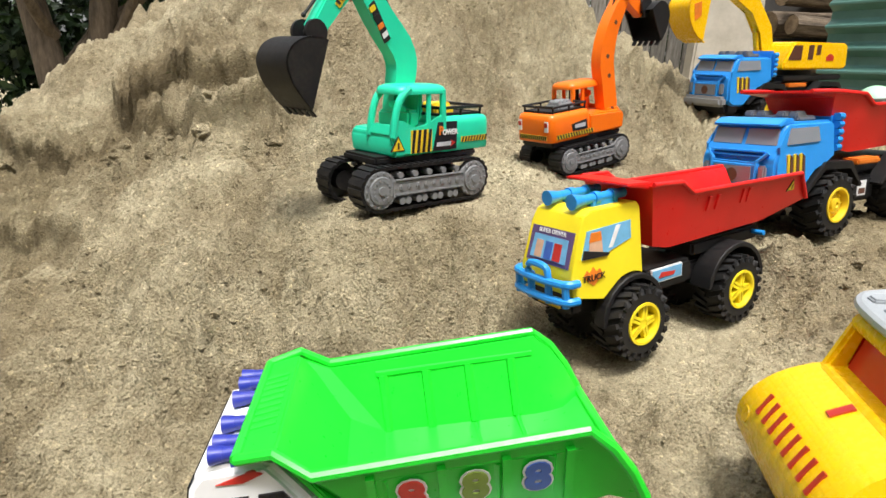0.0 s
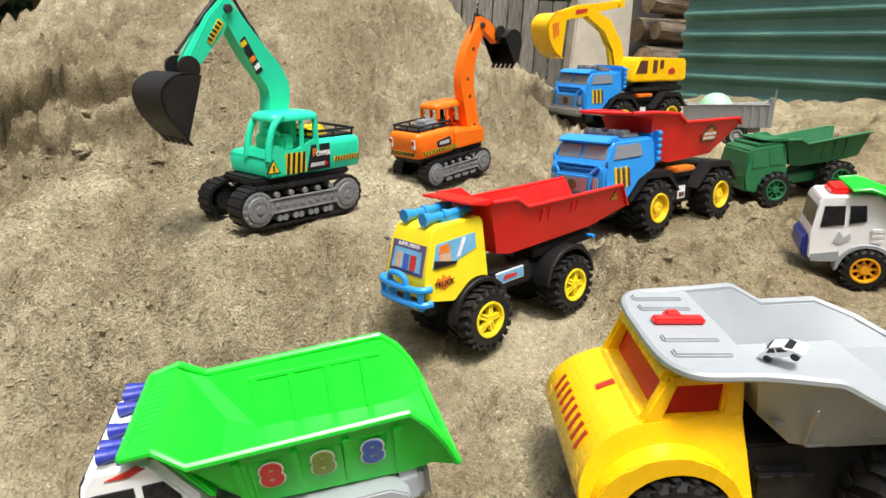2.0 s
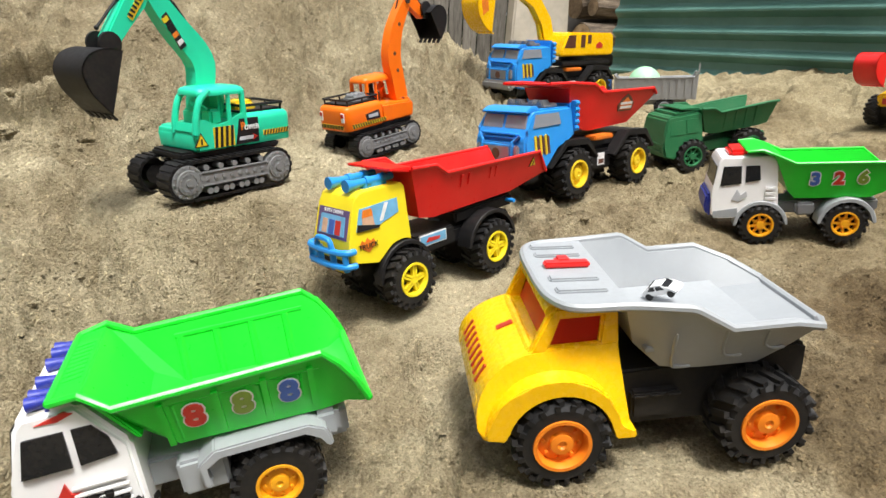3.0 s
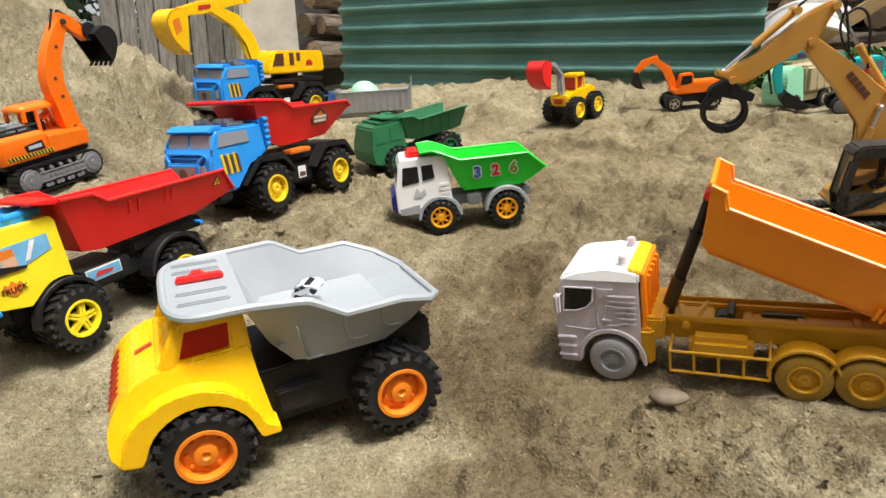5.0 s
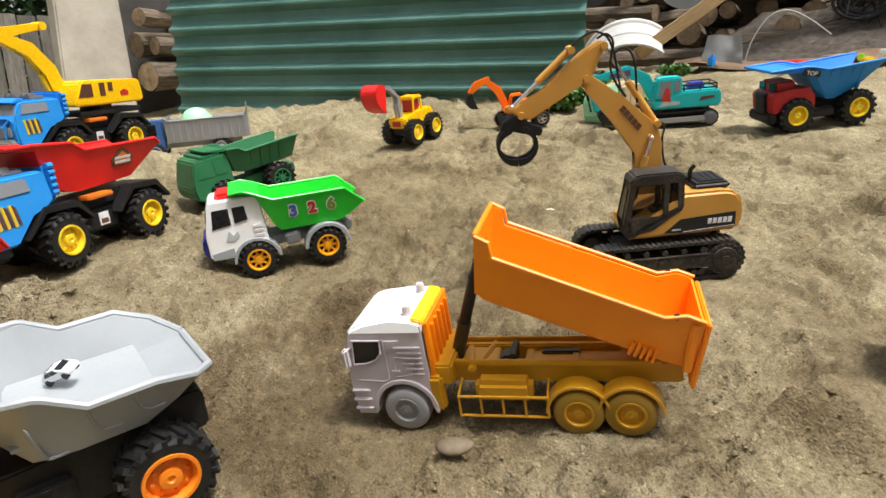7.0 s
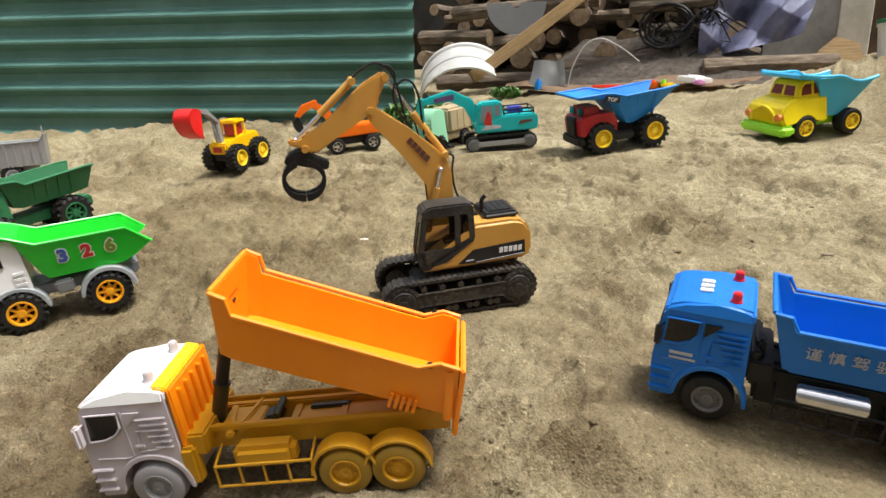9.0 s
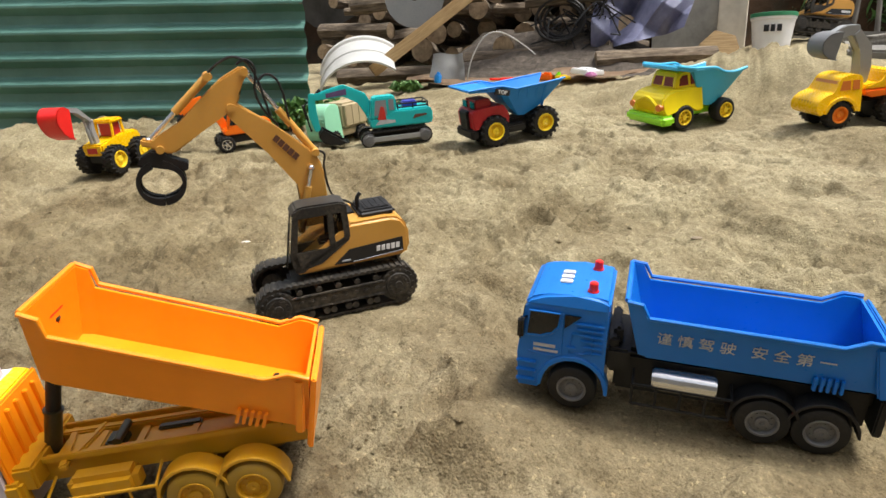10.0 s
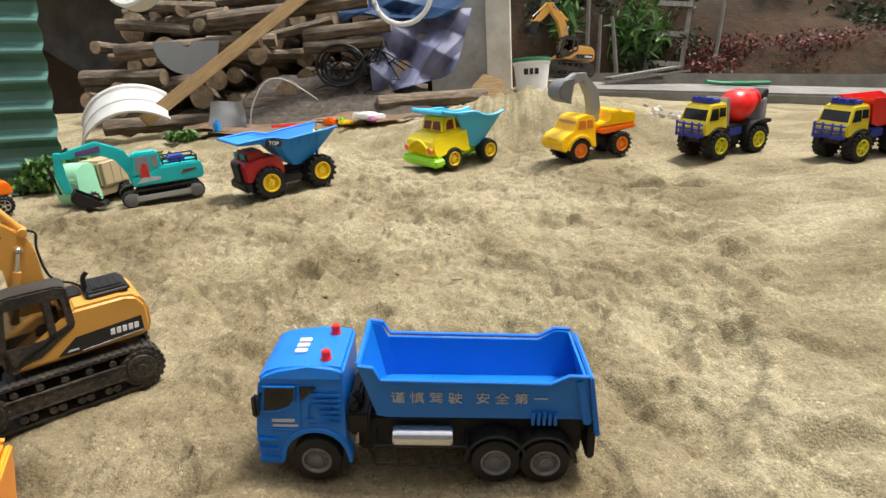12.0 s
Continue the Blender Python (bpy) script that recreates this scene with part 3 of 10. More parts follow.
SPOT = {
    "green_888": (stand((-0.0516, 0.418, -0.0927), (0.0418, 0.430, -0.079), 0.085, 0.042), 0.09, 0.06),
    "yellow_red": (stand((0.226, 0.842, -0.002), (0.409, 0.962, 0.015), 0.07, 0.053), 0.11, 0.05),
    "blue_red": (stand((0.665, 1.197, 0.106), (0.878, 1.316, 0.116), 0.08, 0.054), 0.12, 0.06),
    "yellow_grey": (stand((0.316, 0.374, -0.017), (0.544, 0.345, 0.007), 0.113, 0.054), 0.115, 0.09),
    "orange_tipper": (stand((0.827, 0.271, 0.011), (0.980, 0.018, 0.044), 0.062, 0.036), 0.15, 0.045),
    "blue_tipper": (stand((1.276, -0.260, 0.080), (1.314, -0.537, 0.065), 0.062, 0.034), 0.14, 0.045),
    "white_326": (stand((0.973, 0.929, 0.051), (1.111, 0.861, 0.071), 0.058, 0.036), 0.077, 0.045),
    "army": (stand((1.183, 1.525, 0.095), (1.380, 1.525, 0.131), 0.08, 0.052), 0.12, 0.045),
    "teal_digger": (stand((-0.162, 1.014, 0.134), (-0.012, 1.148, 0.139), 0.07, 0.036, (0, 0, 1)), 0.10, 0.055),
    "orange_digger": (stand((0.317, 1.352, 0.185), (0.180, 1.244, 0.162), -0.07, 0.03, (-0.1, -0.05, 1)) @ Matrix.Scale(0.87, 4), 0.088, 0.06),
    "gold_digger": (stand((1.322, 0.274, 0.102), (1.477, 0.119, 0.123), 0.075, 0.042), 0.11, 0.06),
    "blue_yellow": (pose(0.97, 2.10, 0.187, 0, 3, 205), 0.12, 0.06),
    "grey_tray": (pose(1.492, 2.453, 0.112, 0, 4, 151) @ Matrix.Scale(1.12, 4), 0.13, 0.05),
    "loader": (stand((2.06, 1.63, 0.225), (2.19, 1.66, 0.245), 0.06, 0.05) @ Matrix.Scale(1.02, 4), 0.065, 0.05),
    "small_orange": (stand((2.384, 1.42, 0.25), (2.512, 1.321, 0.268), 0.06, 0.03), 0.08, 0.045),
    "teal_blue": (stand((2.552, 0.856, 0.27), (2.679, 0.695, 0.288), 0.06, 0.024) @ Matrix.Scale(1.10, 4), 0.1, 0.05),
    "red_blue": (stand((2.634, 0.384, 0.308), (2.785, 0.239, 0.336), 0.085, 0.06) @ Matrix.Scale(0.95, 4), 0.105, 0.06),
    "lime_yellow": (stand((3.06, -0.205, 0.336), (3.185, -0.328, 0.358), 0.075, 0.044) @ Matrix.Scale(1.08, 4), 0.09, 0.06),
    "yellow_arm": (stand((3.03, -0.693, 0.352), (3.132, -0.857, 0.368), 0.07, 0.046), 0.09, 0.055),
    "mixer": (stand((3.038, -1.199, 0.347), (3.14, -1.353, 0.361), 0.075, 0.048) @ Matrix.Scale(1.06, 4), 0.09, 0.055),
    "yellow_red_blue": (stand((2.929, -1.627, 0.33), (3.02, -1.787, 0.344), 0.075, 0.048), 0.09, 0.055),
}


# ---- ground ----
TABLE = np.random.RandomState(7).rand(256, 256)


def value_noise(x, y, size):
    u, v = np.asarray(x) / size + 1000.0, np.asarray(y) / size + 1000.0
    i, j = np.floor(u).astype(int), np.floor(v).astype(int)
    f, g = u - i, v - j
    f, g = f * f * (3 - 2 * f), g * g * (3 - 2 * g)
    a, b, c, d = TABLE[i % 256, j % 256], TABLE[(i + 1) % 256, j % 256], TABLE[i % 256, (j + 1) % 256], TABLE[(i + 1) % 256, (j + 1) % 256]
    return (a * (1 - f) + b * f) * (1 - g) + (c * (1 - f) + d * f) * g - 0.5


def turned_noise(x, y, size, seed):
    """Gradient noise, about -0.5 to 0.5, on a lattice turned by the seed."""
    a = 0.7 + 1.37 * seed
    x, y = np.asarray(x, float), np.asarray(y, float)
    u, v = (x * math.cos(a) - y * math.sin(a)) / size + 700.3 + 17.7 * seed, (x * math.sin(a) + y * math.cos(a)) / size + 900.1 + 5.3 * seed
    i, j = np.floor(u).astype(int), np.floor(v).astype(int)
    f, g = u - i, v - j
    fade = lambda t: t * t * t * (t * (6 * t - 15) + 10)

    def corner(di, dj):
        t = TABLE[(i + di) % 256, (j + dj) % 256] * 2 * math.pi
        return np.cos(t) * (f - di) + np.sin(t) * (g - dj)

    p, q = fade(f), fade(g)
    return (corner(0, 0) * (1 - p) + corner(1, 0) * p) * (1 - q) + (corner(0, 1) * (1 - p) + corner(1, 1) * p) * q


def layered(x, y, size, octaves, gain=0.5, seed=1):
    total, a = 0.0, 1.0
    for k in range(octaves):
        total = total + a * turned_noise(x, y, size * 0.53 ** k, seed + k)
        a *= gain
    return total


def smooth(x, lo, hi):
    t = np.clip((np.asarray(x, float) - lo) / (hi - lo), 0, 1)
    return t * t * (3 - 2 * t)


def hill(x, y, cx, cy, h, sx, sy):
    return h * np.exp(-0.5 * (((x - cx) / sx) ** 2 + ((y - cy) / sy) ** 2))


# scarps where the foot of the heap has been dug away: from x, to x, y, turn, bow, height, depth of the bank behind, overhang
LEDGES = [(-0.95, -0.44, 1.515, -0.05, 1.6, 0.080, 0.130, 0.040), (-0.84, -0.36, 1.410, -0.12, 0.5, 0.060, 0.085, 0.028), (-1.42, -0.90, 1.575, -0.50, 0.4, 0.060, 0.10, 0.030), (-1.25, -0.72, 1.285, -0.55, 0.3, 0.046, 0.09, 0.020)]


def ledge_up(x, y, ledge):
    """How far a place lies behind a scarp's ragged edge, and how much of the scarp is there."""
    x0, x1, y0, turn, bow, high, back, lean = ledge
    off = x - 0.5 * (x0 + x1)
    edge = y0 + turn * off + bow * off * off + 0.050 * turned_noise(x, 0.3 * y, 0.12, 7) + 0.022 * turned_noise(x, 0.6 * y, 0.045, 9) + 0.006 * turned_noise(x, y, 0.017, 11)
    return y - edge, smooth(x, x0, x0 + 0.10) * (1 - smooth(x, x1 - 0.10, x1))


def lie(x, y):
    """The lie of the sand: a yard that rises to +x, with the great heap and small ones on it."""
    x, y = np.asarray(x, float), np.asarray(y, float)
    z = -0.133 + 0.146 * np.clip(x, -2.0, 5.5) + 0.0074 * np.clip(y, -3, 5)
    # towards the kerb at the far end the yard falls away to -y
    z = z - np.clip(x - 3.2, 0, 3) / 2.1 * np.clip(-(y + 0.4) * 0.075, 0, 0.3)
    wob = 0.05 * value_noise(x, y, 0.5)
    z = z + hill(x + wob, y + wob, -0.46, 2.38, 1.10, np.where(x < -0.46, 0.56, 0.72), 0.62)
    z = z + hill(x, y, -0.30, 1.10, 0.14, 0.50, 0.30) + hill(x, y, -1.24, 1.95, 0.25, 0.22, 0.30)
    z = z - hill(x, y, 0.00, 0.83, 0.045, 0.09, 0.06) - hill(x, y, 0.62, 1.70, 0.09, 0.18, 0.20)
    z = z + hill(x, y, 0.70, 1.01, 0.060, 0.15, 0.085)
    z = z + hill(x, y, 1.55, 3.15, 0.10, 0.5, 0.35) + hill(x, y, 2.45, 2.3, 0.09, 0.45, 0.6)
    z = z + hill(x, y, 3.72, -0.62, 0.17, 0.24, 0.42)
    z = z + hill(x, y, 3.9, -0.2, 0.05, 0.3, 0.3) + hill(x, y, 5.6, -0.75, 0.12, 0.3, 0.3)
    for ledge in LEDGES:
        up, run = ledge_up(x, y, ledge)
        z = z + ledge[5] * run * smooth(up, -0.002, 0.016) * np.exp(-np.clip(up, 0, 9) / ledge[6]) - 0.022 * run * np.exp(-((up + 0.016) / 0.014) ** 2)
    return z


CONTACTS = []
for m, hx, hy in SPOT.values():
    for sx in (-1, 0, 1):
        for sy in (-1, 1) if sx else (0,):
            p = m @ Vector((sx * hx, sy * hy, 0.0))
            CONTACTS.append((p.x, p.y, p.z - float(lie(p.x, p.y))))


def settle(x, y, points, sigma, floor):
    """A smooth lift that carries the sand to the wheels standing at the points."""
    total, weight = np.zeros_like(x), np.zeros_like(x)
    for cx, cy, dz in points:
        w = np.exp(-((x - cx) ** 2 + (y - cy) ** 2) / (2 * sigma ** 2))
        total, weight = total + w * dz, weight + w
    return total / np.maximum(floor, weight), weight


WIDE = [(cx, cy, dz) for cx, cy, dz in CONTACTS]
CONTACTS = [(cx, cy, dz - float(settle(np.array(cx), np.array(cy), WIDE, 0.20, 1.6)[0])) for cx, cy, dz in CONTACTS]


# shallow treads and scoops in the trodden sand: place, half length, half width, heading, depth
rnd = random.Random(77)
TREADS = [(1.917, 0.01, 0.075, 0.05, 20, 0.034), (1.998, -0.072, 0.085, 0.07, -30, 0.016), (1.861, -0.475, 0.09, 0.06, 70, 0.018), (1.728, -0.61, 0.07, 0.06, 10, 0.020), (2.585, -0.221, 0.03, 0.04, 0, 0.02), (2.647, -0.932, 0.16, 0.05, 80, 0.03), (0.875, 0.11, 0.035, 0.028, 40, 0.010), (-0.454, 0.757, 0.026, 0.021, 30, 0.026), (-0.425, 0.802, 0.022, 0.018, 30, 0.022), (-0.385, 0.845, 0.020, 0.017, 30, 0.020), (-0.05, 0.86, 0.07, 0.05, 10, 0.02)]
for k in range(60):
    TREADS.append((rnd.uniform(0.9, 3.2), rnd.uniform(-1.1, 1.7), rnd.uniform(0.05, 0.12), rnd.uniform(0.035, 0.055), rnd.uniform(0, 180), rnd.uniform(0.006, 0.017)))


def treads(x, y):
    z, ragged = np.zeros_like(x), 0.25 * turned_noise(x, y, 0.05, 3)
    for cx, cy, a, b, turn, deep in TREADS:
        c, s = math.cos(radians(turn)), math.sin(radians(turn))
        u, v = ((x - cx) * c + (y - cy) * s) / a, ((y - cy) * c - (x - cx) * s) / b
        d = np.hypot(u, v) + ragged
        z = z - deep * (1 - smooth(d, 0.72, 0.98 + 0.25 * np.tanh(2 * u))) + 0.3 * deep * np.exp(-((d - 1.12) / 0.16) ** 2)
    return z


def ground_z(x, y):
    x, y = np.asarray(x, float), np.asarray(y, float)
    base = lie(x, y)
    lift, weight = settle(x, y, CONTACTS, 0.075, 1.0)
    z = base + settle(x, y, WIDE, 0.20, 1.6)[0] + lift
    calm = np.minimum(1.0, weight)
    steep = np.clip((base - (-0.133 + 0.146 * x)) * 3.0, 0, 1)
    near = np.clip(1.45 - 0.25 * np.hypot(x - 0.8, y - 0.6), 0.25, 1)
    yard = smooth(x, 0.9, 1.6) * (1 - steep)
    wx, wy = x + 0.06 * turned_noise(x, y, 0.13, 21), y + 0.06 * turned_noise(x, y, 0.13, 22)
    # low swells, a caked crust that breaks off in little scarps, crumbled sand between
    rough = (0.046 - 0.020 * yard) * layered(wx, wy, 0.27, 4, 0.5, 31)
    crust = layered(wx, wy, 0.21, 4, 0.52, 41)
    rough = rough + 0.0070 * np.tanh(42 * (crust - 0.07)) + 0.0065 * np.tanh(42 * (crust + 0.13)) + 0.0034 * np.tanh(24 * (layered(wx, wy, 0.095, 3, 0.5, 51) - 0.05)) + 0.0020 * yard * np.tanh(40 * (layered(wx, wy * 0.7, 0.045, 3, 0.5, 57) + 0.04))
    crumbled = smooth(layered(x, y, 0.45, 3, 0.55, 61), -0.05, 0.22) * (1 - 0.55 * yard) + 0.35 * (1 - yard)
    rough = rough + (0.35 + crumbled) * (0.022 * layered(x, y, 0.052, 4, 0.62, 71) + 0.010 * np.clip(layered(x, y, 0.028, 2, 0.6, 81) - 0.08, 0, 1))
    # packed crumbs that stand out of the crumbled sand
    rough = rough + (1 - 0.8 * yard) * crumbled * (0.068 * np.clip(turned_noise(x, y, 0.050, 77) - 0.12, 0, 1) + 0.042 * np.clip(turned_noise(x, y, 0.026, 79) - 0.10, 0, 1) + 0.018 * np.clip(turned_noise(x, y, 0.014, 83) - 0.10, 0, 1))
    # tipped sand on the heap lies in looser lumps and slips
    rough = rough + steep * (1 - 0.75 * hill(x, y, -0.7, 1.55, 1.0, 0.32, 0.18)) * (0.050 * layered(x, y, 0.17, 4, 0.55, 91) + 0.030 * layered(x * 0.5 + 0.2 * y, y * 1.5, 0.14, 3, 0.5, 95) + 0.024 * np.clip(layered(x, y, 0.04, 3, 0.6, 97), 0, 1) + 0.055 * np.clip(layered(x, y, 0.11, 3, 0.55, 99) - 0.10, 0, 1))
    return z + near * (rough + treads(x, y)) * (1 - 0.72 * calm) - 0.003 * calm


def spread(lo, hi, step, far):
    mid = list(np.arange(lo, hi, step))
    out, s = [], step
    while (out[-1] if out else 0) < far:
        s *= 1.16
        out.append((out[-1] if out else 0) + s)
    return np.array([lo - d for d in out[::-1]] + mid + [mid[-1] + d for d in out])


gx, gy = spread(-1.4, 3.3, 0.0062, 260), spread(-0.9, 2.5, 0.0062, 260)
X, Y = np.meshgrid(gx, gy, indexing="ij")
Z = ground_z(X, Y)
# the damp lips of the scarps hang over a little
lean = np.zeros_like(Y)
for ledge in LEDGES:
    up, run = ledge_up(X, Y, ledge)
    lean += ledge[7] * run * smooth(up, 0.0, 0.012) * np.exp(-np.clip(up, 0, 9) / 0.05)
Y = Y - lean
na, nb = len(gx), len(gy)
idx = np.arange(na * nb).reshape(na, nb)
quads = np.stack([idx[:-1, :-1], idx[1:, :-1], idx[1:, 1:], idx[:-1, 1:]], -1).reshape(-1, 4)
gm = bpy.data.meshes.new("ground")
gm.from_pydata(np.stack([X, Y, Z], -1).reshape(-1, 3), [], quads)
gm.materials.append(SAND)
for p in gm.polygons:
    p.use_smooth = True
ground = tagged(new("ground", gm), "brown builder's sand with footprints, lumps and a great heap", "sand", kind="structure")


def gz(x, y):
    return float(ground_z(np.array([x]), np.array([y]))[0])


# loose clods and pebbles in the sand
def scatter_clods():
    """Crumbs all over the sand: small and dense before the heap, sparse over the trodden yard."""
    rs = np.random.RandomState(5)
    base = np.array([(1, 0, 0), (0, 1, 0), (-1, 0, 0), (0, -1, 0), (0, 0, 1), (0, 0, -1)], float)
    faces = np.array([(0, 1, 4), (1, 2, 4), (2, 3, 4), (3, 0, 4), (1, 0, 5), (2, 1, 5), (3, 2, 5), (0, 3, 5)])
    n = 150000
    px, py = rs.uniform(-1.1, 2.4, n), rs.uniform(-0.3, 1.9, n)
    loose = layered(px, py, 0.45, 3, 0.55, 61)
    keep = rs.rand(n) < np.clip(0.75 + 1.2 * loose, 0.25, 1.0) * np.where(px < 0.6, 1.0, np.where(px < 1.2, 0.6, 0.12))
    px, py = px[keep], py[keep]
    n = len(px)
    r = 0.0010 + 0.0024 * rs.rand(n) ** 2.5 + 0.0050 * rs.rand(n) ** 40
    turn = rs.rand(n) * 6.283
    c, s = np.cos(turn)[:, None], np.sin(turn)[:, None]
    sh = base[None] * (0.65 + 0.7 * rs.rand(n, 6, 1)) * r[:, None, None] * np.array([1, 1, 0.75])
    v = np.stack([sh[..., 0] * c - sh[..., 1] * s + px[:, None], sh[..., 0] * s + sh[..., 1] * c + py[:, None], sh[..., 2] + (ground_z(px, py) + 0.15 * r)[:, None]], -1).reshape(-1, 3)
    f = (faces[None] + 6 * np.arange(n)[:, None, None]).reshape(-1, 3)
    me = bpy.data.meshes.new("sand_clods")
    me.from_pydata(v, [], f)
    me.materials.append(SAND)
    return tagged(new("sand_clods", me), "loose crumbs and clods of brown sand", "sand", kind="stuff")


scatter_clods()


# caked lumps of damp sand along the dug-away ledges of the heap
def caked_lumps():
    rnd = random.Random(21)
    bm = B()
    spots = []
    for x0, x1, y0, turn, n, size in ((-0.86, -0.42, 1.485, -0.05, 34, 0.010), (-0.82, -0.36, 1.39, -0.12, 40, 0.011), (-1.35, -0.92, 1.54, -0.50, 34, 0.013), (-1.2, -0.75, 1.21, -0.55, 34, 0.011), (-0.5, 0.1, 0.92, 0.1, 8, 0.006), (0.55, 0.85, 1.02, 0.2, 8, 0.007)):
        for i in range(n):
            x = rnd.uniform(x0, x1)
            spots.append((x, y0 + turn * (x - 0.5 * (x0 + x1)) + rnd.uniform(-0.06, 0.015), size * (0.4 + 1.2 * rnd.random() ** 2)))
    for x, y, r in spots:
        made = bmesh.ops.create_icosphere(bm, subdivisions=3, radius=1.0)["verts"]
        c = Vector((x, y, gz(x, y) - 0.3 * r))
        for v in made:
            k = 1 + 0.55 * noise.noise(v.co * 1.3 + Vector((x, y, 0)) * 31) + 0.34 * noise.noise(v.co * 3.1 + Vector((y, x, 0)) * 17) + 0.16 * noise.noise(v.co * 8 + Vector((y, x, 0)) * 7)
            v.co = c + Vector((v.co.x * 1.25, v.co.y, v.co.z * 0.8)) * (r * k)
    return tagged(part("caked_sand", bm, SAND, sharp=80), "caked lumps of damp sand along the ledges of the heap", "sand", kind="stuff")


caked_lumps()


# ---- corrugated sheet fence ----
def sheet_fence():
    a, b, high = Vector((1.886, 3.553, 0.20)), Vector((2.918, 1.405, 0.20)), 1.35
    d, bm, pitch = (b - a), B(), 0.112
    nrm = Vector((d.y, -d.x, 0)).normalized()
    nrm = nrm if nrm.dot(Vector((-1, -1, 0))) > 0 else -nrm
    prof = []
    z = 0.0
    while z < high:
        prof += [(z, 0.0), (z + pitch * 0.34, 0.0), (z + pitch * 0.37, 0.004), (z + pitch * 0.57, 0.034), (z + pitch * 0.60, 0.036), (z + pitch * 0.68, 0.036), (z + pitch * 0.71, 0.034), (z + pitch * 0.93, 0.004)]
        z += pitch
    cols = 22
    for off in (0.0, -0.0012):
        grid = []
        for i in range(cols + 1):
            p = a + d * (i / cols)
            sway = 0.002 * math.sin(i * 0.9) + 0.001 * math.sin(i * 2.3)
            edge = 0.0012 * math.sin(i * 3.1)
            grid.append([bm.verts.new(p + nrm * (o + sway + off) + Vector((0, 0, zz + edge))) for zz, o in prof])
        for u, v in zip(grid, grid[1:]):
            for k in range(len(prof) - 1):
                bm.faces.new((u[k], u[k + 1], v[k + 1], v[k]))
    root = part("fence", bm, FENCE, sharp=20)
    tagged(root, "dark green corrugated metal sheet fence standing in sand", "fence", kind="structure")
    bm = B()
    p = a.lerp(b, 0.53) + nrm * 0.004 + Vector((0, 0, 0.30))
    block(bm, p, (0.05, 0.003, 0.012), 0.001, rot=pose(0, 0, 0, 0, 12, math.degrees(math.atan2(d.y, d.x))))
    part("paint_mark", bm, DECAL["white"], root, "white smear")


sheet_fence()


# ---- unseen walls added behind the camera to block low sky light ----
def sky_blocking_walls():
    for name, c, size in (("wall_south", (0.4, -3.3, 1.2), (7.4, 0.2, 4.4)), ("wall_west", (-3.2, -0.2, 1.2), (0.2, 6.0, 4.4))):
        bm = B()
        block(bm, c, size, 0.01)
        tagged(part(name, bm, CONCRETE), "unseen plain wall added to block low sky light", "wall", kind="structure")


sky_blocking_walls()


# ---- timber, logs and the shed ----
def log(name, a, b, r, label, group="", bent=0.0):
    a, b = Vector(a), Vector(b)
    d = b - a
    n = 14
    rnd = random.Random(hash((round(a.x, 3), round(a.y, 3), round(a.z, 3))) % 99991)
    bm = B()
    L = d.length
    rings = []
    for i in range(7):
        t = i / 6
        ph = rnd.random() * 0.3
        rr = r * (1 + 0.05 * math.sin(5 * t + ph * 9))
        cy, cz = bent * math.sin(math.pi * t), 0.3 * bent * math.sin(math.pi * t)
        rings.append([bm.verts.new((L * (t - 0.5), cy + rr * (1 + 0.06 * math.sin(3 * k + ph)) * math.cos(2 * math.pi * k / n), cz + rr * (1 + 0.06 * math.cos(2 * k + ph)) * math.sin(2 * math.pi * k / n))) for k in range(n)])
    for u, v in zip(rings, rings[1:]):
        for k in range(n):
            bm.faces.new((u[k], u[(k + 1) % n], v[(k + 1) % n], v[k]))
    ob = part(name, bm, BARK)
    m = Matrix.Translation((a + b) / 2) @ d.to_track_quat("X", "Z").to_matrix().to_4x4()
    ob.matrix_basis = m
    tagged(ob, label, "log", group)
    for s in (-1, 1):
        bm = B()
        c = bm.verts.new((s * (L / 2 + 0.004), 0, 0))
        ring = [bm.verts.new((s * L / 2, r * math.cos(2 * math.pi * k / n), r * math.sin(2 * math.pi * k / n))) for k in range(n)]
        for k in range(n):
            bm.faces.new((c, ring[k], ring[(k + 1) % n]))
        part("cut_end", bm, LOGEND, ob, "pale sawn end")
    return ob


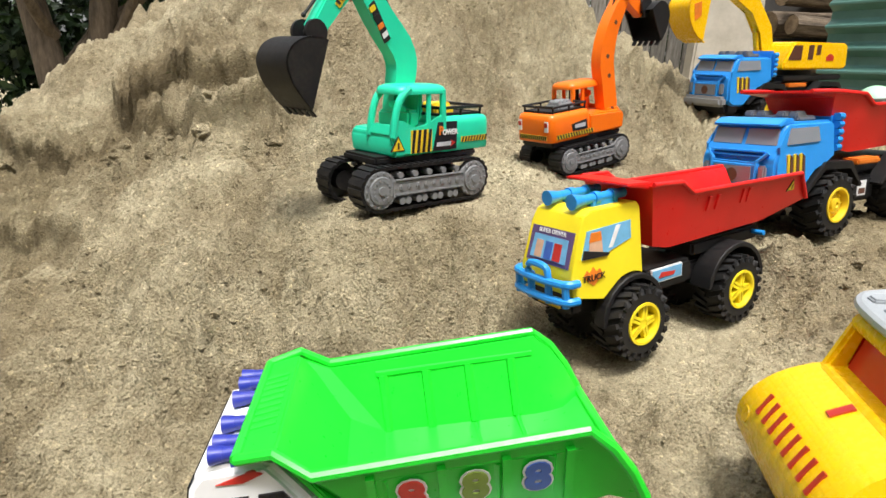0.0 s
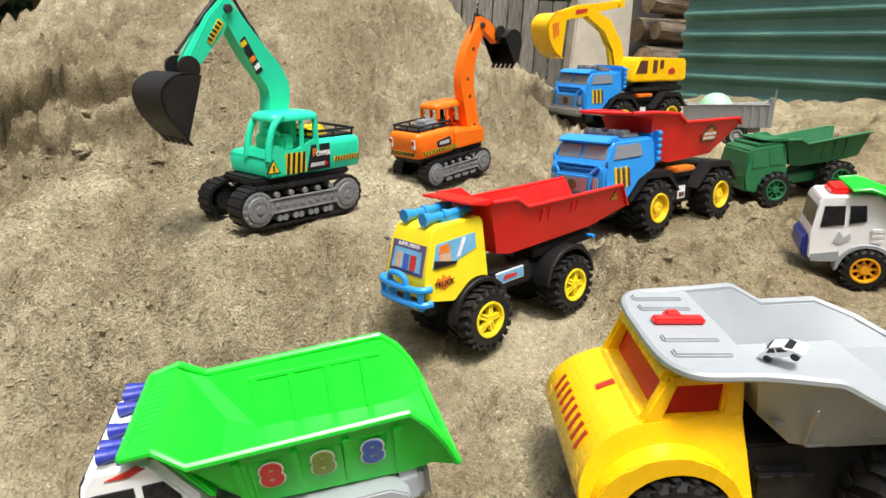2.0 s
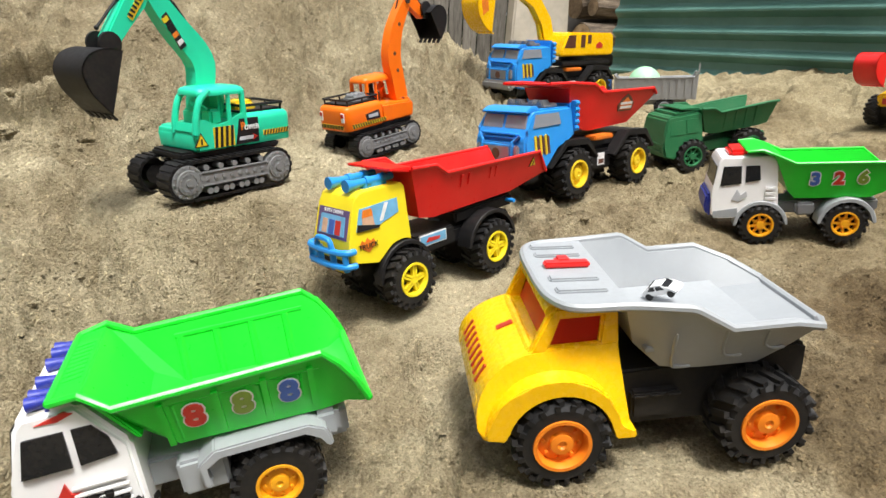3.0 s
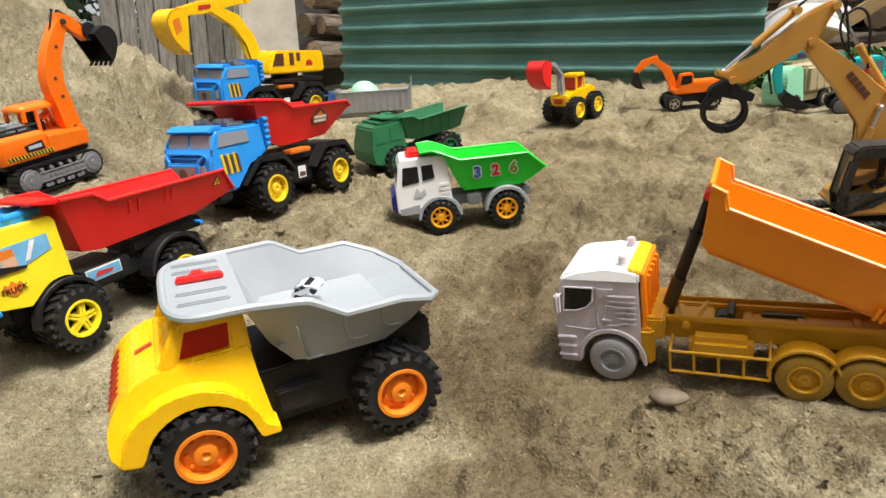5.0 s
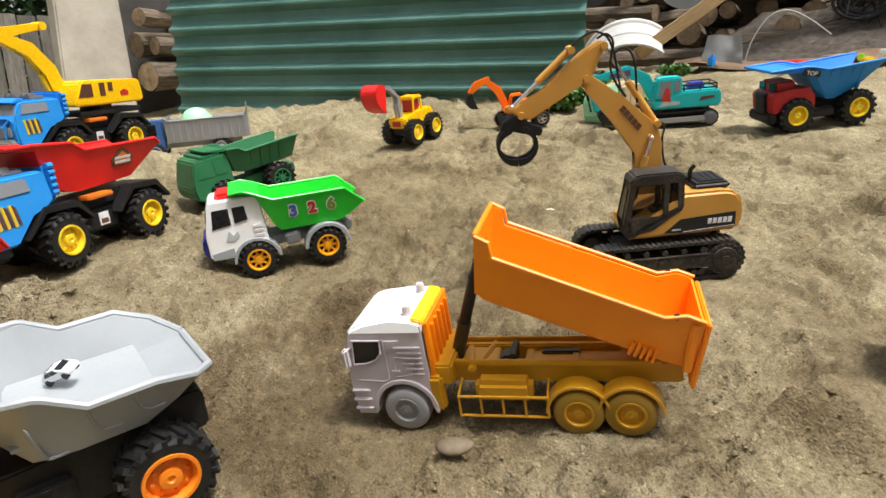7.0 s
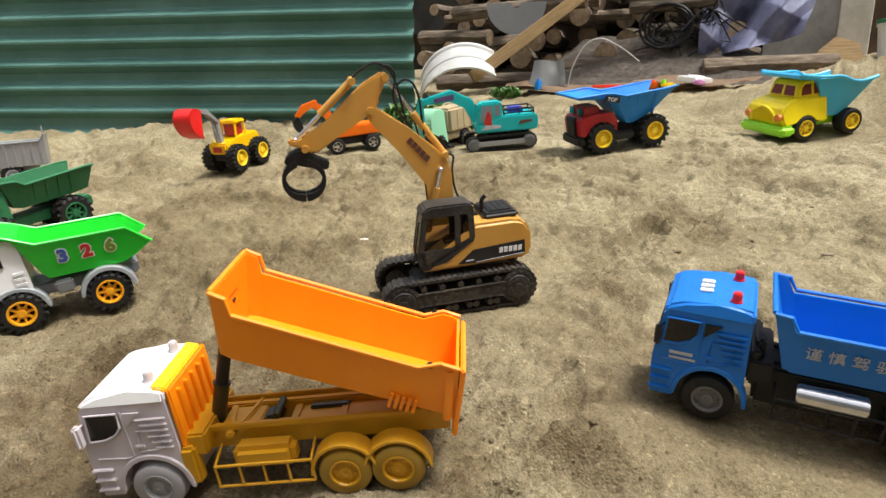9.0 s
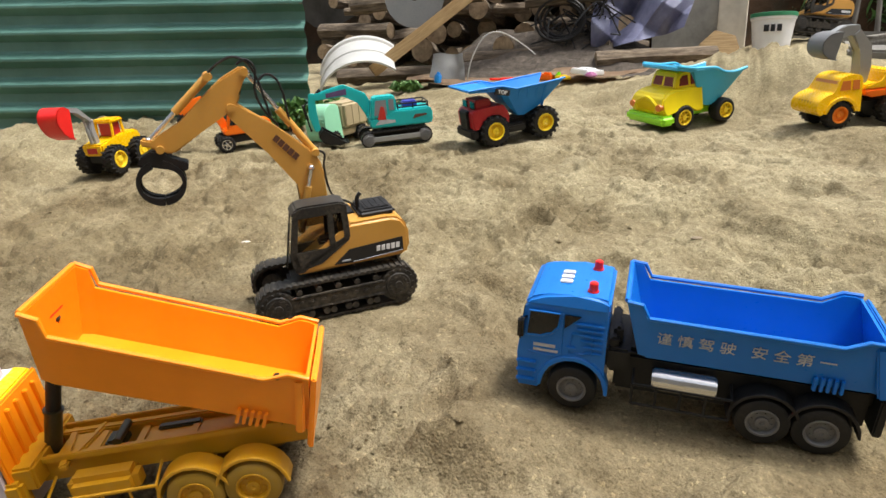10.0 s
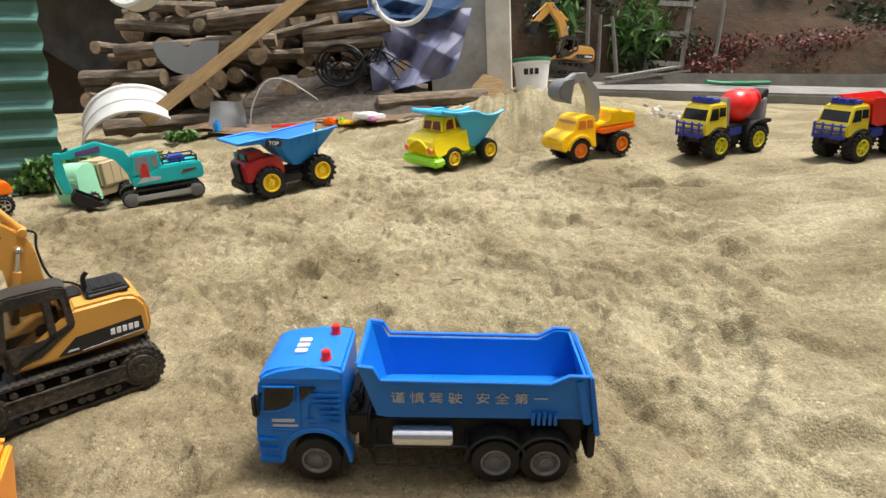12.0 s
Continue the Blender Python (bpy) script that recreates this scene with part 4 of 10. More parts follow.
def wood_pile():
    rnd = random.Random(11)
    # logs thrown in uneven rows, some endways to the yard and some across
    for row in range(7):
        y = 2.75
        while y > 0.5:
            r = rnd.uniform(0.035, 0.085)
            y -= r * 2 + rnd.uniform(0.0, 0.09)
            z = 0.70 + row * 0.135 + rnd.uniform(-0.04, 0.04)
            x0 = 4.80 + 0.10 * row + rnd.uniform(-0.2, 0.2) - 0.1 * (y - 1.2)
            if row >= 5 and y < 0.7:
                continue
            if rnd.random() < 0.3:
                n = max(0.2, min(rnd.uniform(0.35, 0.6), y - 0.42))
                log("log", (x0 - 0.05, y + 0.1, z + rnd.uniform(-0.08, 0.08)), (x0 + rnd.uniform(-0.15, 0.25), y - n, z + rnd.uniform(-0.08, 0.08)), r * 0.75, "rough brown log lying across the wood pile", "logs of the wood pile", rnd.uniform(-0.03, 0.03))
            else:
                log("log", (x0, y, z), (x0 + rnd.uniform(0.8, 1.3), y + rnd.uniform(-0.1, 0.7), z + rnd.uniform(-0.12, 0.1)), r, "rough brown log in the wood pile, sawn end showing", "logs of the wood pile", rnd.uniform(-0.03, 0.03))
    # logs lying along the front of the pile
    log("log", (4.15, 2.10, 0.53), (4.28, 1.42, 0.545), 0.055, "grey log lying on the sand under the white arch", "front logs")
    log("log", (4.45, 0.45, 0.60), (4.72, -0.20, 0.62), 0.05, "bent brown log lying on sand beside the tarpaulin", "front logs", 0.03)
    log("log", (4.55, 1.55, 1.18), (4.75, 0.55, 1.27), 0.05, "brown log lying across the wood pile", "front logs")
    log("log", (4.50, 2.20, 1.02), (4.62, 1.25, 1.05), 0.05, "brown log lying across the wood pile", "front logs")
    log("log", (4.60, 0.95, 0.98), (4.70, 0.45, 1.00), 0.04, "brown log lying across the wood pile", "front logs")
    log("log", (4.62, 0.95, 1.06), (4.72, 0.40, 1.10), 0.045, "brown log lying across the wood pile", "front logs")
    # behind the left edge of the sheet
    for i in range(7):
        r = rnd.uniform(0.05, 0.10)
        z, y = 0.46 + 0.19 * (i % 4) + 0.05 * rnd.random(), 4.50 + 0.28 * (i // 4) + 0.08 * rnd.random()
        log("log", (1.98 + rnd.uniform(-0.06, 0.12), y - 0.32, z), (3.1, y + rnd.uniform(-0.1, 0.3), z + rnd.uniform(-0.06, 0.1)), r, "brown log stacked behind the sheet fence", "logs behind the fence")


wood_pile()


def plank(name, a, b, w, t, mat, label, category="plank", roll=0.0):
    a, b = Vector(a), Vector(b)
    bm = B()
    block(bm, (0, 0, 0), ((b - a).length, w, t), 0.004)
    ob = part(name, bm, mat)
    ob.matrix_basis = Matrix.Translation((a + b) / 2) @ (b - a).to_track_quat("X", "Z").to_matrix().to_4x4() @ pose(0, 0, 0, roll, 0, 0)
    return tagged(ob, label, category)


plank("plank", (3.99, 1.74, 0.56), (4.75, 0.67, 1.51), 0.125, 0.075, TIMBER, "yellowish sawn plank leaning on the wood pile")


def shed():
    bm = B()
    block(bm, (5.80, -0.23, 1.35), (0.20, 0.19, 1.75), 0.008)
    tagged(part("pillar", bm, MORTAR), "cement rendered square pillar of the wood shed", "pillar", kind="structure")
    # the pillar's front face: its shade is painted as darker grey concrete
    bm = B()
    block(bm, (5.87, 0.10, 1.35), (0.12, 0.46, 1.75), 0.004)
    tagged(part("wall_front", bm, CONCRETE), "shaded front face of the pillar, its shade painted as grey concrete", "wall", kind="structure")
    bm = B()
    block(bm, (6.45, -0.17, 1.35), (1.06, 0.12, 1.75), 0.004)
    tagged(part("wall_side", bm, CONCRETE), "grey concrete side wall of the wood shed", "wall", kind="structure")
    # added back wall; its dark colour stands for shade among the logs
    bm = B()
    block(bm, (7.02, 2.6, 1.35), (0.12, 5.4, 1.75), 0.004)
    tagged(part("wall_back", bm, SHADEWALL), "back wall added behind the wood pile, darkened for its shade", "wall", kind="structure")
    # roof out of view, added to keep light off the pile
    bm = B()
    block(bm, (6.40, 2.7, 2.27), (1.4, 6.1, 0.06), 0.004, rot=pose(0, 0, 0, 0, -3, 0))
    tagged(part("roof", bm, SHADEWALL), "unseen dark roof added to shade the wood pile", "roof", kind="structure")


shed()


def drape(name, mat, origin, us, vs, wid, hei, folds, seed, label, category):
    """A hanging, crumpled sheet."""
    bm = B()
    n, k = 56, 44
    grid = []
    for i in range(n + 1):
        row = []
        for j in range(k + 1):
            u, v = i / n, j / k
            w = u + 0.14 * float(value_noise(u + seed, v, 0.45))
            crease = lambda a: abs(a % 2 - 1)
            off = folds * (1.5 * crease(3.1 * w + 1.3 * v + seed) + 1.0 * crease(2.3 * w - 2.9 * v + 2 * seed) + 0.5 * crease(6.0 * w + 2.5 * v + 3 * seed)) * (0.5 + v)
            sag = 0.12 * hei * math.sin(3 * u + seed) * v
            p = Vector(origin) + Vector(us) * (u * wid * (1 - 0.18 * v)) + Vector((0, 0, -1)) * (v * hei + sag) + Vector(vs) * (off + 0.16 * v)
            row.append(bm.verts.new(p))
        grid.append(row)
    for a, b in zip(grid, grid[1:]):
        for j in range(k):
            bm.faces.new((a[j], b[j], b[j + 1], a[j + 1]))
    bmesh.ops.solidify(bm, geom=bm.faces[:], thickness=0.003)
    return tagged(part(name, bm, mat, sharp=18), label, category)


drape("tarpaulin", TARP, (4.98, 0.56, 1.20), (0.05, -1, 0), (-1, -0.1, 0), 0.66, 0.46, 0.09, 1.0, "crumpled blue-grey tarpaulin hanging over the wood pile", "tarpaulin")
drape("tarpaulin", TARPBLUE, (5.06, 0.80, 1.36), (0.05, -1, 0), (-1, -0.1, 0), 0.92, 0.22, 0.06, 4.0, "dark blue tarpaulin over the wood pile", "tarpaulin")
hoop = B()
pipe(hoop, [(4.66, 0.30 + 0.185 * math.sin(0.2618 * i), 1.275 + 0.185 * math.cos(0.2618 * i)) for i in range(25)], 0.017, 8)
tagged(part("plastic_hoop", hoop, WHITEPVC), "white plastic hoop lying on the blue tarpaulin", "hoop")


def white_arch():
    bm = B()
    mid, rad, wide, span = Vector((4.04, 1.83, 0.46)), 0.29, 0.31, 60
    ax, up = Vector((0.66, 0.42, 0.48)).normalized(), Vector((-0.46, 0.15, 0.90)).normalized()
    side = ax.cross(up).normalized()
    up = side.cross(ax)
    cols = []
    for i in range(25):
        a = radians(-span + 2 * span * i / 24)
        out = up * math.cos(a) + side * math.sin(a)
        row = []
        for off, w in ((0.0, -0.5), (0.012, -0.5), (0.012, -0.42), (0.0, -0.38), (0.0, -0.05), (0.006, -0.03), (0.006, 0.03), (0.0, 0.05), (0.0, 0.38), (0.012, 0.42), (0.012, 0.5), (0.0, 0.5)):
            row.append(bm.verts.new(mid + out * (rad + off) + ax * (w * wide) - up * 0.02))
        cols.append(row)
    for a, b in zip(cols, cols[1:]):
        for j in range(len(a) - 1):
            bm.faces.new((a[j], b[j], b[j + 1], a[j + 1]))
    bmesh.ops.solidify(bm, geom=bm.faces[:], thickness=0.005)
    tagged(part("plastic_arch", bm, WHITEPVC), "white plastic half-pipe arch with ribs leaning on a log", "plastic part")


white_arch()


def bottle_dish():
    bm = B()
    cols = []
    for i in range(17):
        a = math.pi * i / 16
        cols.append([bm.verts.new((0.04 * math.sin(a) * j / 6, -0.2 * math.cos(a) * j / 6, -0.2 * math.sin(a) * j / 6)) for j in range(1, 7)])
    for a, b in zip(cols, cols[1:]):
        for j in range(5):
            bm.faces.new((a[j], b[j], b[j + 1], a[j + 1]))
    bmesh.ops.solidify(bm, geom=bm.faces[:], thickness=0.004)
    ob = part("plastic_sheet", bm, CLEARPVC)
    ob.matrix_basis = pose(4.42, 1.66, 1.05, 0, 12, 20)
    tagged(ob, "cloudy grey curved plastic sheet stuck in the wood pile", "plastic sheet")
    bm = B()
    lathe(bm, [(-0.05, 0.20), (0.05, 0.20), (0.06, 0.225), (0.05, 0.24), (-0.05, 0.24)], 36, closed=True)
    ob = part("hoop", bm, WHITEPVC)
    ob.matrix_basis = pose(4.46, 1.97, 1.50, 10, 0, 78)
    tagged(ob, "white plastic ring on top of the wood pile", "hoop")


bottle_dish()


# litter slope and cardboard in front of the pile
def litter():
    rnd = random.Random(21)
    bm = B()
    n = 26
    grid = [[bm.verts.new((4.30 + 0.55 * i / n, 1.75 - 1.75 * j / n, gz(4.30 + 0.55 * i / n, 1.75 - 1.75 * j / n) - 0.02 + 0.25 * (i / n) * min(1, 4 * j / n, 4 * (1 - j / n)) + 0.02 * rnd.random())) for j in range(n + 1)] for i in range(n + 1)]
    for a, b in zip(grid, grid[1:]):
        for j in range(n):
            bm.faces.new((a[j], b[j], b[j + 1], a[j + 1]))
    tagged(part("litter", bm, RUBBLE), "dry bark chips and litter banked against the wood pile", "litter", kind="stuff")
    for k, (x, y, w, h, rz) in enumerate(((4.08, 0.95, 0.34, 0.85, 6), (4.12, 0.42, 0.30, 0.6, -16), (3.98, 1.32, 0.22, 0.35, 15))):
        bm = B()
        m = 10
        rows = [[bm.verts.new((w * (i / m - 0.5), h * (j / m - 0.5), 0.012 * math.sin(5 * i / m + k) + 0.012 * math.sin(7 * j / m + 2 * k))) for j in range(m + 1)] for i in range(m + 1)]
        for a, b in zip(rows, rows[1:]):
            for j in range(m):
                bm.faces.new((a[j], b[j], b[j + 1], a[j + 1]))
        bmesh.ops.solidify(bm, geom=bm.faces[:], thickness=0.008)
        ob = part("cardboard_sheet", bm, CARD)
        ob.matrix_basis = pose(x, y, gz(x, y) + 0.025 + 0.01 * k, 2, -10, rz)
        tagged(ob, "flattened damp brown cardboard lying on the sand", "cardboard")


litter()


def clutter():
    spots = [
        ("toy_block", 4.02, 0.62, (0.075, 0.05, 0.035), ORANGE, "small orange plastic toy block on cardboard"),
        ("toy_block", 4.00, 0.55, (0.03, 0.03, 0.03), LIME, "small green plastic toy piece on cardboard"),
        ("foam_strip", 4.04, 0.40, (0.10, 0.24, 0.03), WHITE, "white plastic wrapper strip on the sand"),
        ("toy_bar", 3.92, 0.50, (0.035, 0.13, 0.02), RIMYELLOW, "yellow plastic toy bar on the sand"),
        ("toy_bar", 3.98, 0.80, (0.02, 0.5, 0.012), RED, "thin red plastic stick on cardboard"),
        ("toy_bar", 3.95, 0.36, (0.04, 0.08, 0.02), plastic("pink_plastic", (0.6, 0.25, 0.5), 0.4), "pink plastic scrap on the sand"),
        ("toy_block", 3.86, 1.22, (0.03, 0.04, 0.05), BLUE, "small blue plastic toy piece beside weeds"),
    ]
    for name, x, y, s, mat, lab in spots:
        bm = B()
        block(bm, (0, 0, s[2] / 2), s, 0.006)
        block(bm, (0, 0, s[2]), (s[0] * 0.5, s[1] * 0.5, s[2] * 0.5), 0.003)
        ob = part(name, bm, mat)
        ob.matrix_basis = pose(x, y, gz(x, y) + 0.03, 0, -8, 20 * x)
        tagged(ob, lab, "toy" if "toy" in name else "scrap", "scraps by the wood pile")
    for x, y, r, mat, lab in ((3.72, 0.63, 0.03, RIMYELLOW, "small yellow plastic ball on the sand"), (3.73, 0.58, 0.022, LIME, "small green plastic ball on the sand")):
        bm = B()
        bmesh.ops.create_icosphere(bm, subdivisions=3, radius=r)
        ob = part("ball", bm, mat)
        ob.matrix_basis = Matrix.Translation((x, y, gz(x, y) + r * 0.9))
        tagged(ob, lab, "ball", "scraps by the wood pile")
    bm = B()
    pipe(bm, curve_points([(4.06, 1.12, 0.50), (4.08, 1.10, 0.62), (4.12, 1.04, 0.74), (4.16, 0.96, 0.77), (4.2, 0.86, 0.72), (4.24, 0.76, 0.64)]), 0.004)
    tagged(part("wire", bm, plain("pale_wire", (0.4, 0.39, 0.36), 0.5)), "thin pale bent wire sticking out of the pile", "wire")
    bm = B()
    for k in range(3):
        pipe(bm, [(4.60 + 0.03 * k, 0.72 + (0.16 - 0.02 * k) * math.cos(a), 0.86 + (0.13 - 0.015 * k) * math.sin(a)) for a in (2 * math.pi * i / 20 for i in range(21))], 0.010)
    tagged(part("hose_coil", bm, BLACK), "coiled black hose lying against the wood pile", "hose")
    bm = B()
    for i in range(40):
        r = random.Random(i)
        p = Vector((4.66 + 0.1 * r.random(), 0.85 - 0.45 * r.random(), 0.74 + 0.2 * r.random()))
        pipe(bm, curve_points([p, p + Vector((r.uniform(-.1, .1), r.uniform(-.1, .1), r.uniform(-.05, .1))), p + Vector((r.uniform(-.15, .15), r.uniform(-.2, .2), r.uniform(-.12, .02)))], 4), 0.005, 5)
    tagged(part("netting", bm, BLACK), "tangle of black netting and cord by the wood pile", "netting", kind="stuff")
    # torn clear bag and pale board
    bm = B()
    n = 12
    rows = [[bm.verts.new((0.02 * math.sin(6 * i / n) + 0.03 * value_noise(i / n, j / n, 0.3), 0.2 * (i / n - 0.5) * (1.2 - 0.3 * j / n), 0.2 * j / n)) for j in range(n + 1)] for i in range(n + 1)]
    for a, b in zip(rows, rows[1:]):
        for j in range(n):
            bm.faces.new((a[j], b[j], b[j + 1], a[j + 1]))
    bmesh.ops.solidify(bm, geom=bm.faces[:], thickness=0.003)
    ob = part("plastic_bag", bm, CLEARPVC)
    ob.matrix_basis = pose(3.98, 1.22, gz(3.98, 1.22) - 0.01, 0, 12, 10)
    tagged(ob, "crumpled cloudy plastic bag standing on the sand", "bag")
    bm = B()
    prism(bm, [(-0.13, 0), (0.12, 0), (0.14, 0.12), (0.05, 0.21), (-0.07, 0.17)], -0.012, 0.012, 0.004)
    ob = part("board", bm, TIMBER)
    ob.matrix_basis = pose(4.98, -0.22, gz(4.98, -0.22) - 0.01, 18, 0, 96)
    tagged(ob, "pale broken board leaning against the pillar", "board")


clutter()


# ---- far end: paint bucket, kerbs, ladder, planks, hillside ----
def paint_bucket():
    x, y = 5.19, -0.49
    z = gz(x, y)
    root = thing("paint_bucket", pose(x, y, z, 0, 0, 0), "white plastic paint bucket with a green lid, standing on sand", "bucket")
    bm = B()
    lathe(bm, [(0.0, 0.105), (0.18, 0.125), (0.185, 0.132), (0.2, 0.132), (0.2, 0.12)], 32)
    bmesh.ops.rotate(bm, verts=bm.verts, cent=(0, 0, 0), matrix=Matrix.Rotation(radians(90), 3, "X"))
    part("body", bm, WHITE, root)
    bm = B()
    lathe(bm, [(0.2, 0.128), (0.2, 0.136), (0.222, 0.136), (0.224, 0.13), (0.224, 0.01)], 32)
    bmesh.ops.rotate(bm, verts=bm.verts, cent=(0, 0, 0), matrix=Matrix.Rotation(radians(90), 3, "X"))
    part("lid", bm, plastic("bucket_green", (0.02, 0.22, 0.10), 0.4), root, "green lid")
    for k, w in enumerate((0.030, 0.024, 0.026)):
        bm = B()
        block(bm, (-0.1220 + 0.003 * abs(k - 1), 0.036 - 0.036 * k, 0.130), (0.008, w, 0.040), 0.001)
        part("print_bar", bm, DECAL["black"], root, "dark unreadable print")


paint_bucket()


def far_end():
    bm = B()
    block(bm, (5.45, -3.4, 0.404), (0.55, 5.0, 0.18), 0.015, rot=pose(0, 0, 0, 4.4, -8, 0))
    tagged(part("kerb_1", bm, WORNKERB), "low grey concrete kerb at the foot of the hillside", "kerb", kind="structure")
    bm = B()
    block(bm, (6.2, -3.6, 0.49), (0.30, 6.4, 0.30), 0.015, rot=pose(0, 0, 0, 3.6, 0, 0))
    tagged(part("kerb_2", bm, WORNKERB), "grey concrete retaining kerb under the planting", "kerb", kind="structure")
    # hillside
    bm = B()
    n, k = 60, 26
    grid = []
    for i in range(n + 1):
        row = []
        for j in range(k + 1):
            u, v = i / n, j / k
            y = 6.0 - 16.0 * u
            x = 6.45 + 2.6 * v + 0.25 * float(value_noise(u * 9, v * 5, 0.7))
            z = 0.50 + 4.4 * v + 0.5 * float(value_noise(u * 9 + 3, v * 6, 0.5))
            row.append(bm.verts.new((x, y, z)))
        grid.append(row)
    for a, b in zip(grid, grid[1:]):
        for j in range(k):
            bm.faces.new((a[j], b[j], b[j + 1], a[j + 1]))
    tagged(part("hillside", bm, SOIL, sharp=80), "steep bank of red-brown soil with plants", "bank", kind="structure")
    # ladder
    root = thing("ladder", pose(6.60, -1.62, 0.70, 8, 14, -6), "weathered wooden ladder leaning on the bank", "ladder")
    for s in (-1, 1):
        bm = B()
        block(bm, (0, s * 0.15, 0.75), (0.035, 0.04, 1.6), 0.004)
        part("rail", bm, GREYWOOD, root)
    for i in range(5):
        bm = B()
        block(bm, (-0.02, 0, 0.18 + 0.27 * i), (0.02, 0.34, 0.05), 0.003)
        part("rung", bm, GREYWOOD, root)
    for i, (a, b, w) in enumerate((((5.5, -1.0, 0.69), (5.75, -1.65, 0.76), 0.14), ((5.6, -1.05, 0.73), (5.85, -1.6, 0.80), 0.12), ((5.4, -0.85, 0.67), (5.7, -1.45, 0.72), 0.1))):
        plank("plank", a, b, w, 0.018, GREYWOOD, "grey weathered plank lying on the kerb", roll=4 * i)
    bm = B()
    pipe(bm, curve_points([(5.55, -1.75, 0.665), (5.6, -1.88, 0.65), (5.62, -2.05, 0.64), (5.58, -2.2, 0.635), (5.6, -1.95, 0.645)]), 0.016)
    tagged(part("hose", bm, plastic("green_hose", (0.02, 0.22, 0.10), 0.4)), "green hose lying on the concrete kerb", "hose")
    for i, (x, y, h, lean) in enumerate(((6.4, -0.95, 1.5, 2), (6.3, -1.2, 0.55, -3), (6.5, -1.05, 0.6, 4), (6.6, -2.05, 0.8, 8))):
        bm = B()
        pipe(bm, [(0, 0, -0.1), (0.01, 0, h * 0.5), (0, 0.01, h)], [0.02, 0.018, 0.014])
        ob = part("stake", bm, GREYWOOD)
        ob.matrix_basis = pose(x, y, 0.72, lean, 0, 0)
        tagged(ob, "thin weathered wooden stake stuck in the bank", "stake", "stakes")
    # pale rubble on the small sand heap
    rnd = random.Random(8)
    bm = B()
    for i in range(70):
        x, y = 3.62 + rnd.uniform(-0.1, 0.25), -1.05 - 0.28 * rnd.random()
        s = rnd.uniform(0.005, 0.02)
        block(bm, (x, y, gz(x, y) + s * 0.3), (s * 2, s * 1.5, s), 0.002, rot=pose(0, 0, 0, rnd.uniform(-30, 30), rnd.uniform(-30, 30), rnd.uniform(0, 90)), seg=1)
    tagged(part("rubble", bm, MORTAR), "pale broken mortar crumbs on the sand heap", "rubble", kind="stuff")


far_end()


def leaves(name, mat, blobs, count, size, seed, label, category="shrub", long=1.8):
    """Many small bent leaves in uneven clumps; blobs: centre and radii."""
    rs = np.random.RandomState(seed)
    vs, fs = [], []
    for i in range(count):
        c, r = blobs[rs.randint(len(blobs))]
        d = rs.normal(size=3)
        d /= np.linalg.norm(d) + 1e-6
        p = np.array(c) + d * np.array(r) * rs.rand() ** 0.45
        u = rs.normal(size=3)
        u /= np.linalg.norm(u)
        w = np.cross(u, rs.normal(size=3))
        w /= np.linalg.norm(w)
        s = size * (0.5 + rs.rand())
        k = len(vs)
        vs += [p - u * s * long * 0.5, p + w * s * 0.5, p + u * s * long * 0.5 + np.array([0, 0, -0.25 * s]), p - w * s * 0.5]
        fs.append((k, k + 1, k + 2, k + 3))
    me = bpy.data.meshes.new(name)
    me.from_pydata(np.array(vs), [], fs)
    me.materials.append(mat)
    return tagged(new(name, me), label, category, kind="stuff")


rnd = random.Random(4)
leaves("bank_plants", LEAF, [((6.85 + 0.9 * rnd.random(), -0.3 - 6.5 * rnd.random(), 1.15 + 1.9 * rnd.random()), (0.22, 0.28, 0.18)) for i in range(60)], 9000, 0.035, 1, "green leafy plants on the bank", "plants")
leaves("red_shrubs", REDLEAF, [((6.48 + 0.3 * rnd.random(), -1.7 - 3.6 * rnd.random(), 0.80 + 0.24 * rnd.random()), (0.16, 0.30, 0.10)) for i in range(36)], 9000, 0.017, 2, "red-leaved low shrubs along the retaining kerb", "shrubs")
bank_clumps = [(rnd.random(), -0.6 - 5.2 * rnd.random()) for i in range(70)]
leaves("bank_plants", LEAF, [((6.52 + 1.3 * u, y, 0.75 + 2.2 * u), (0.10, 0.22, 0.14)) for u, y in bank_clumps], 7000, 0.022, 5, "small green plants growing on the soil bank", "plants")
leaves("tall_weeds", WEED, [((6.6 + 0.4 * rnd.random(), -0.75 - 0.9 * rnd.random(), 1.0 + 0.35 * rnd.random()), (0.12, 0.12, 0.3)) for i in range(9)], 900, 0.03, 3, "tall green weeds with blade leaves behind the planks", "weeds", 5)
leaves("weeds", WEED, [((2.86 + 0.22 * rnd.random(), 1.0 + 0.5 * rnd.random(), 0.33 + 0.05 * rnd.random()), (0.07, 0.08, 0.05)) for i in range(14)], 2000, 0.018, 5, "low green weeds at the foot of the sheet fence", "weeds")
leaves("weeds", WEED, [((2.74 + 0.2 * rnd.random(), 1.34 + 0.18 * rnd.random(), 0.31 + 0.06 * rnd.random()), (0.06, 0.07, 0.05)) for i in range(9)], 1800, 0.020, 8, "low green weeds at the end of the sheet fence", "weeds")
leaves("weeds", WEED, [((3.75 + 0.1 * rnd.random(), 1.33 + 0.1 * rnd.random(), 0.47), (0.06, 0.06, 0.03)) for i in range(3)], 400, 0.018, 6, "low green weeds beside the log", "weeds")


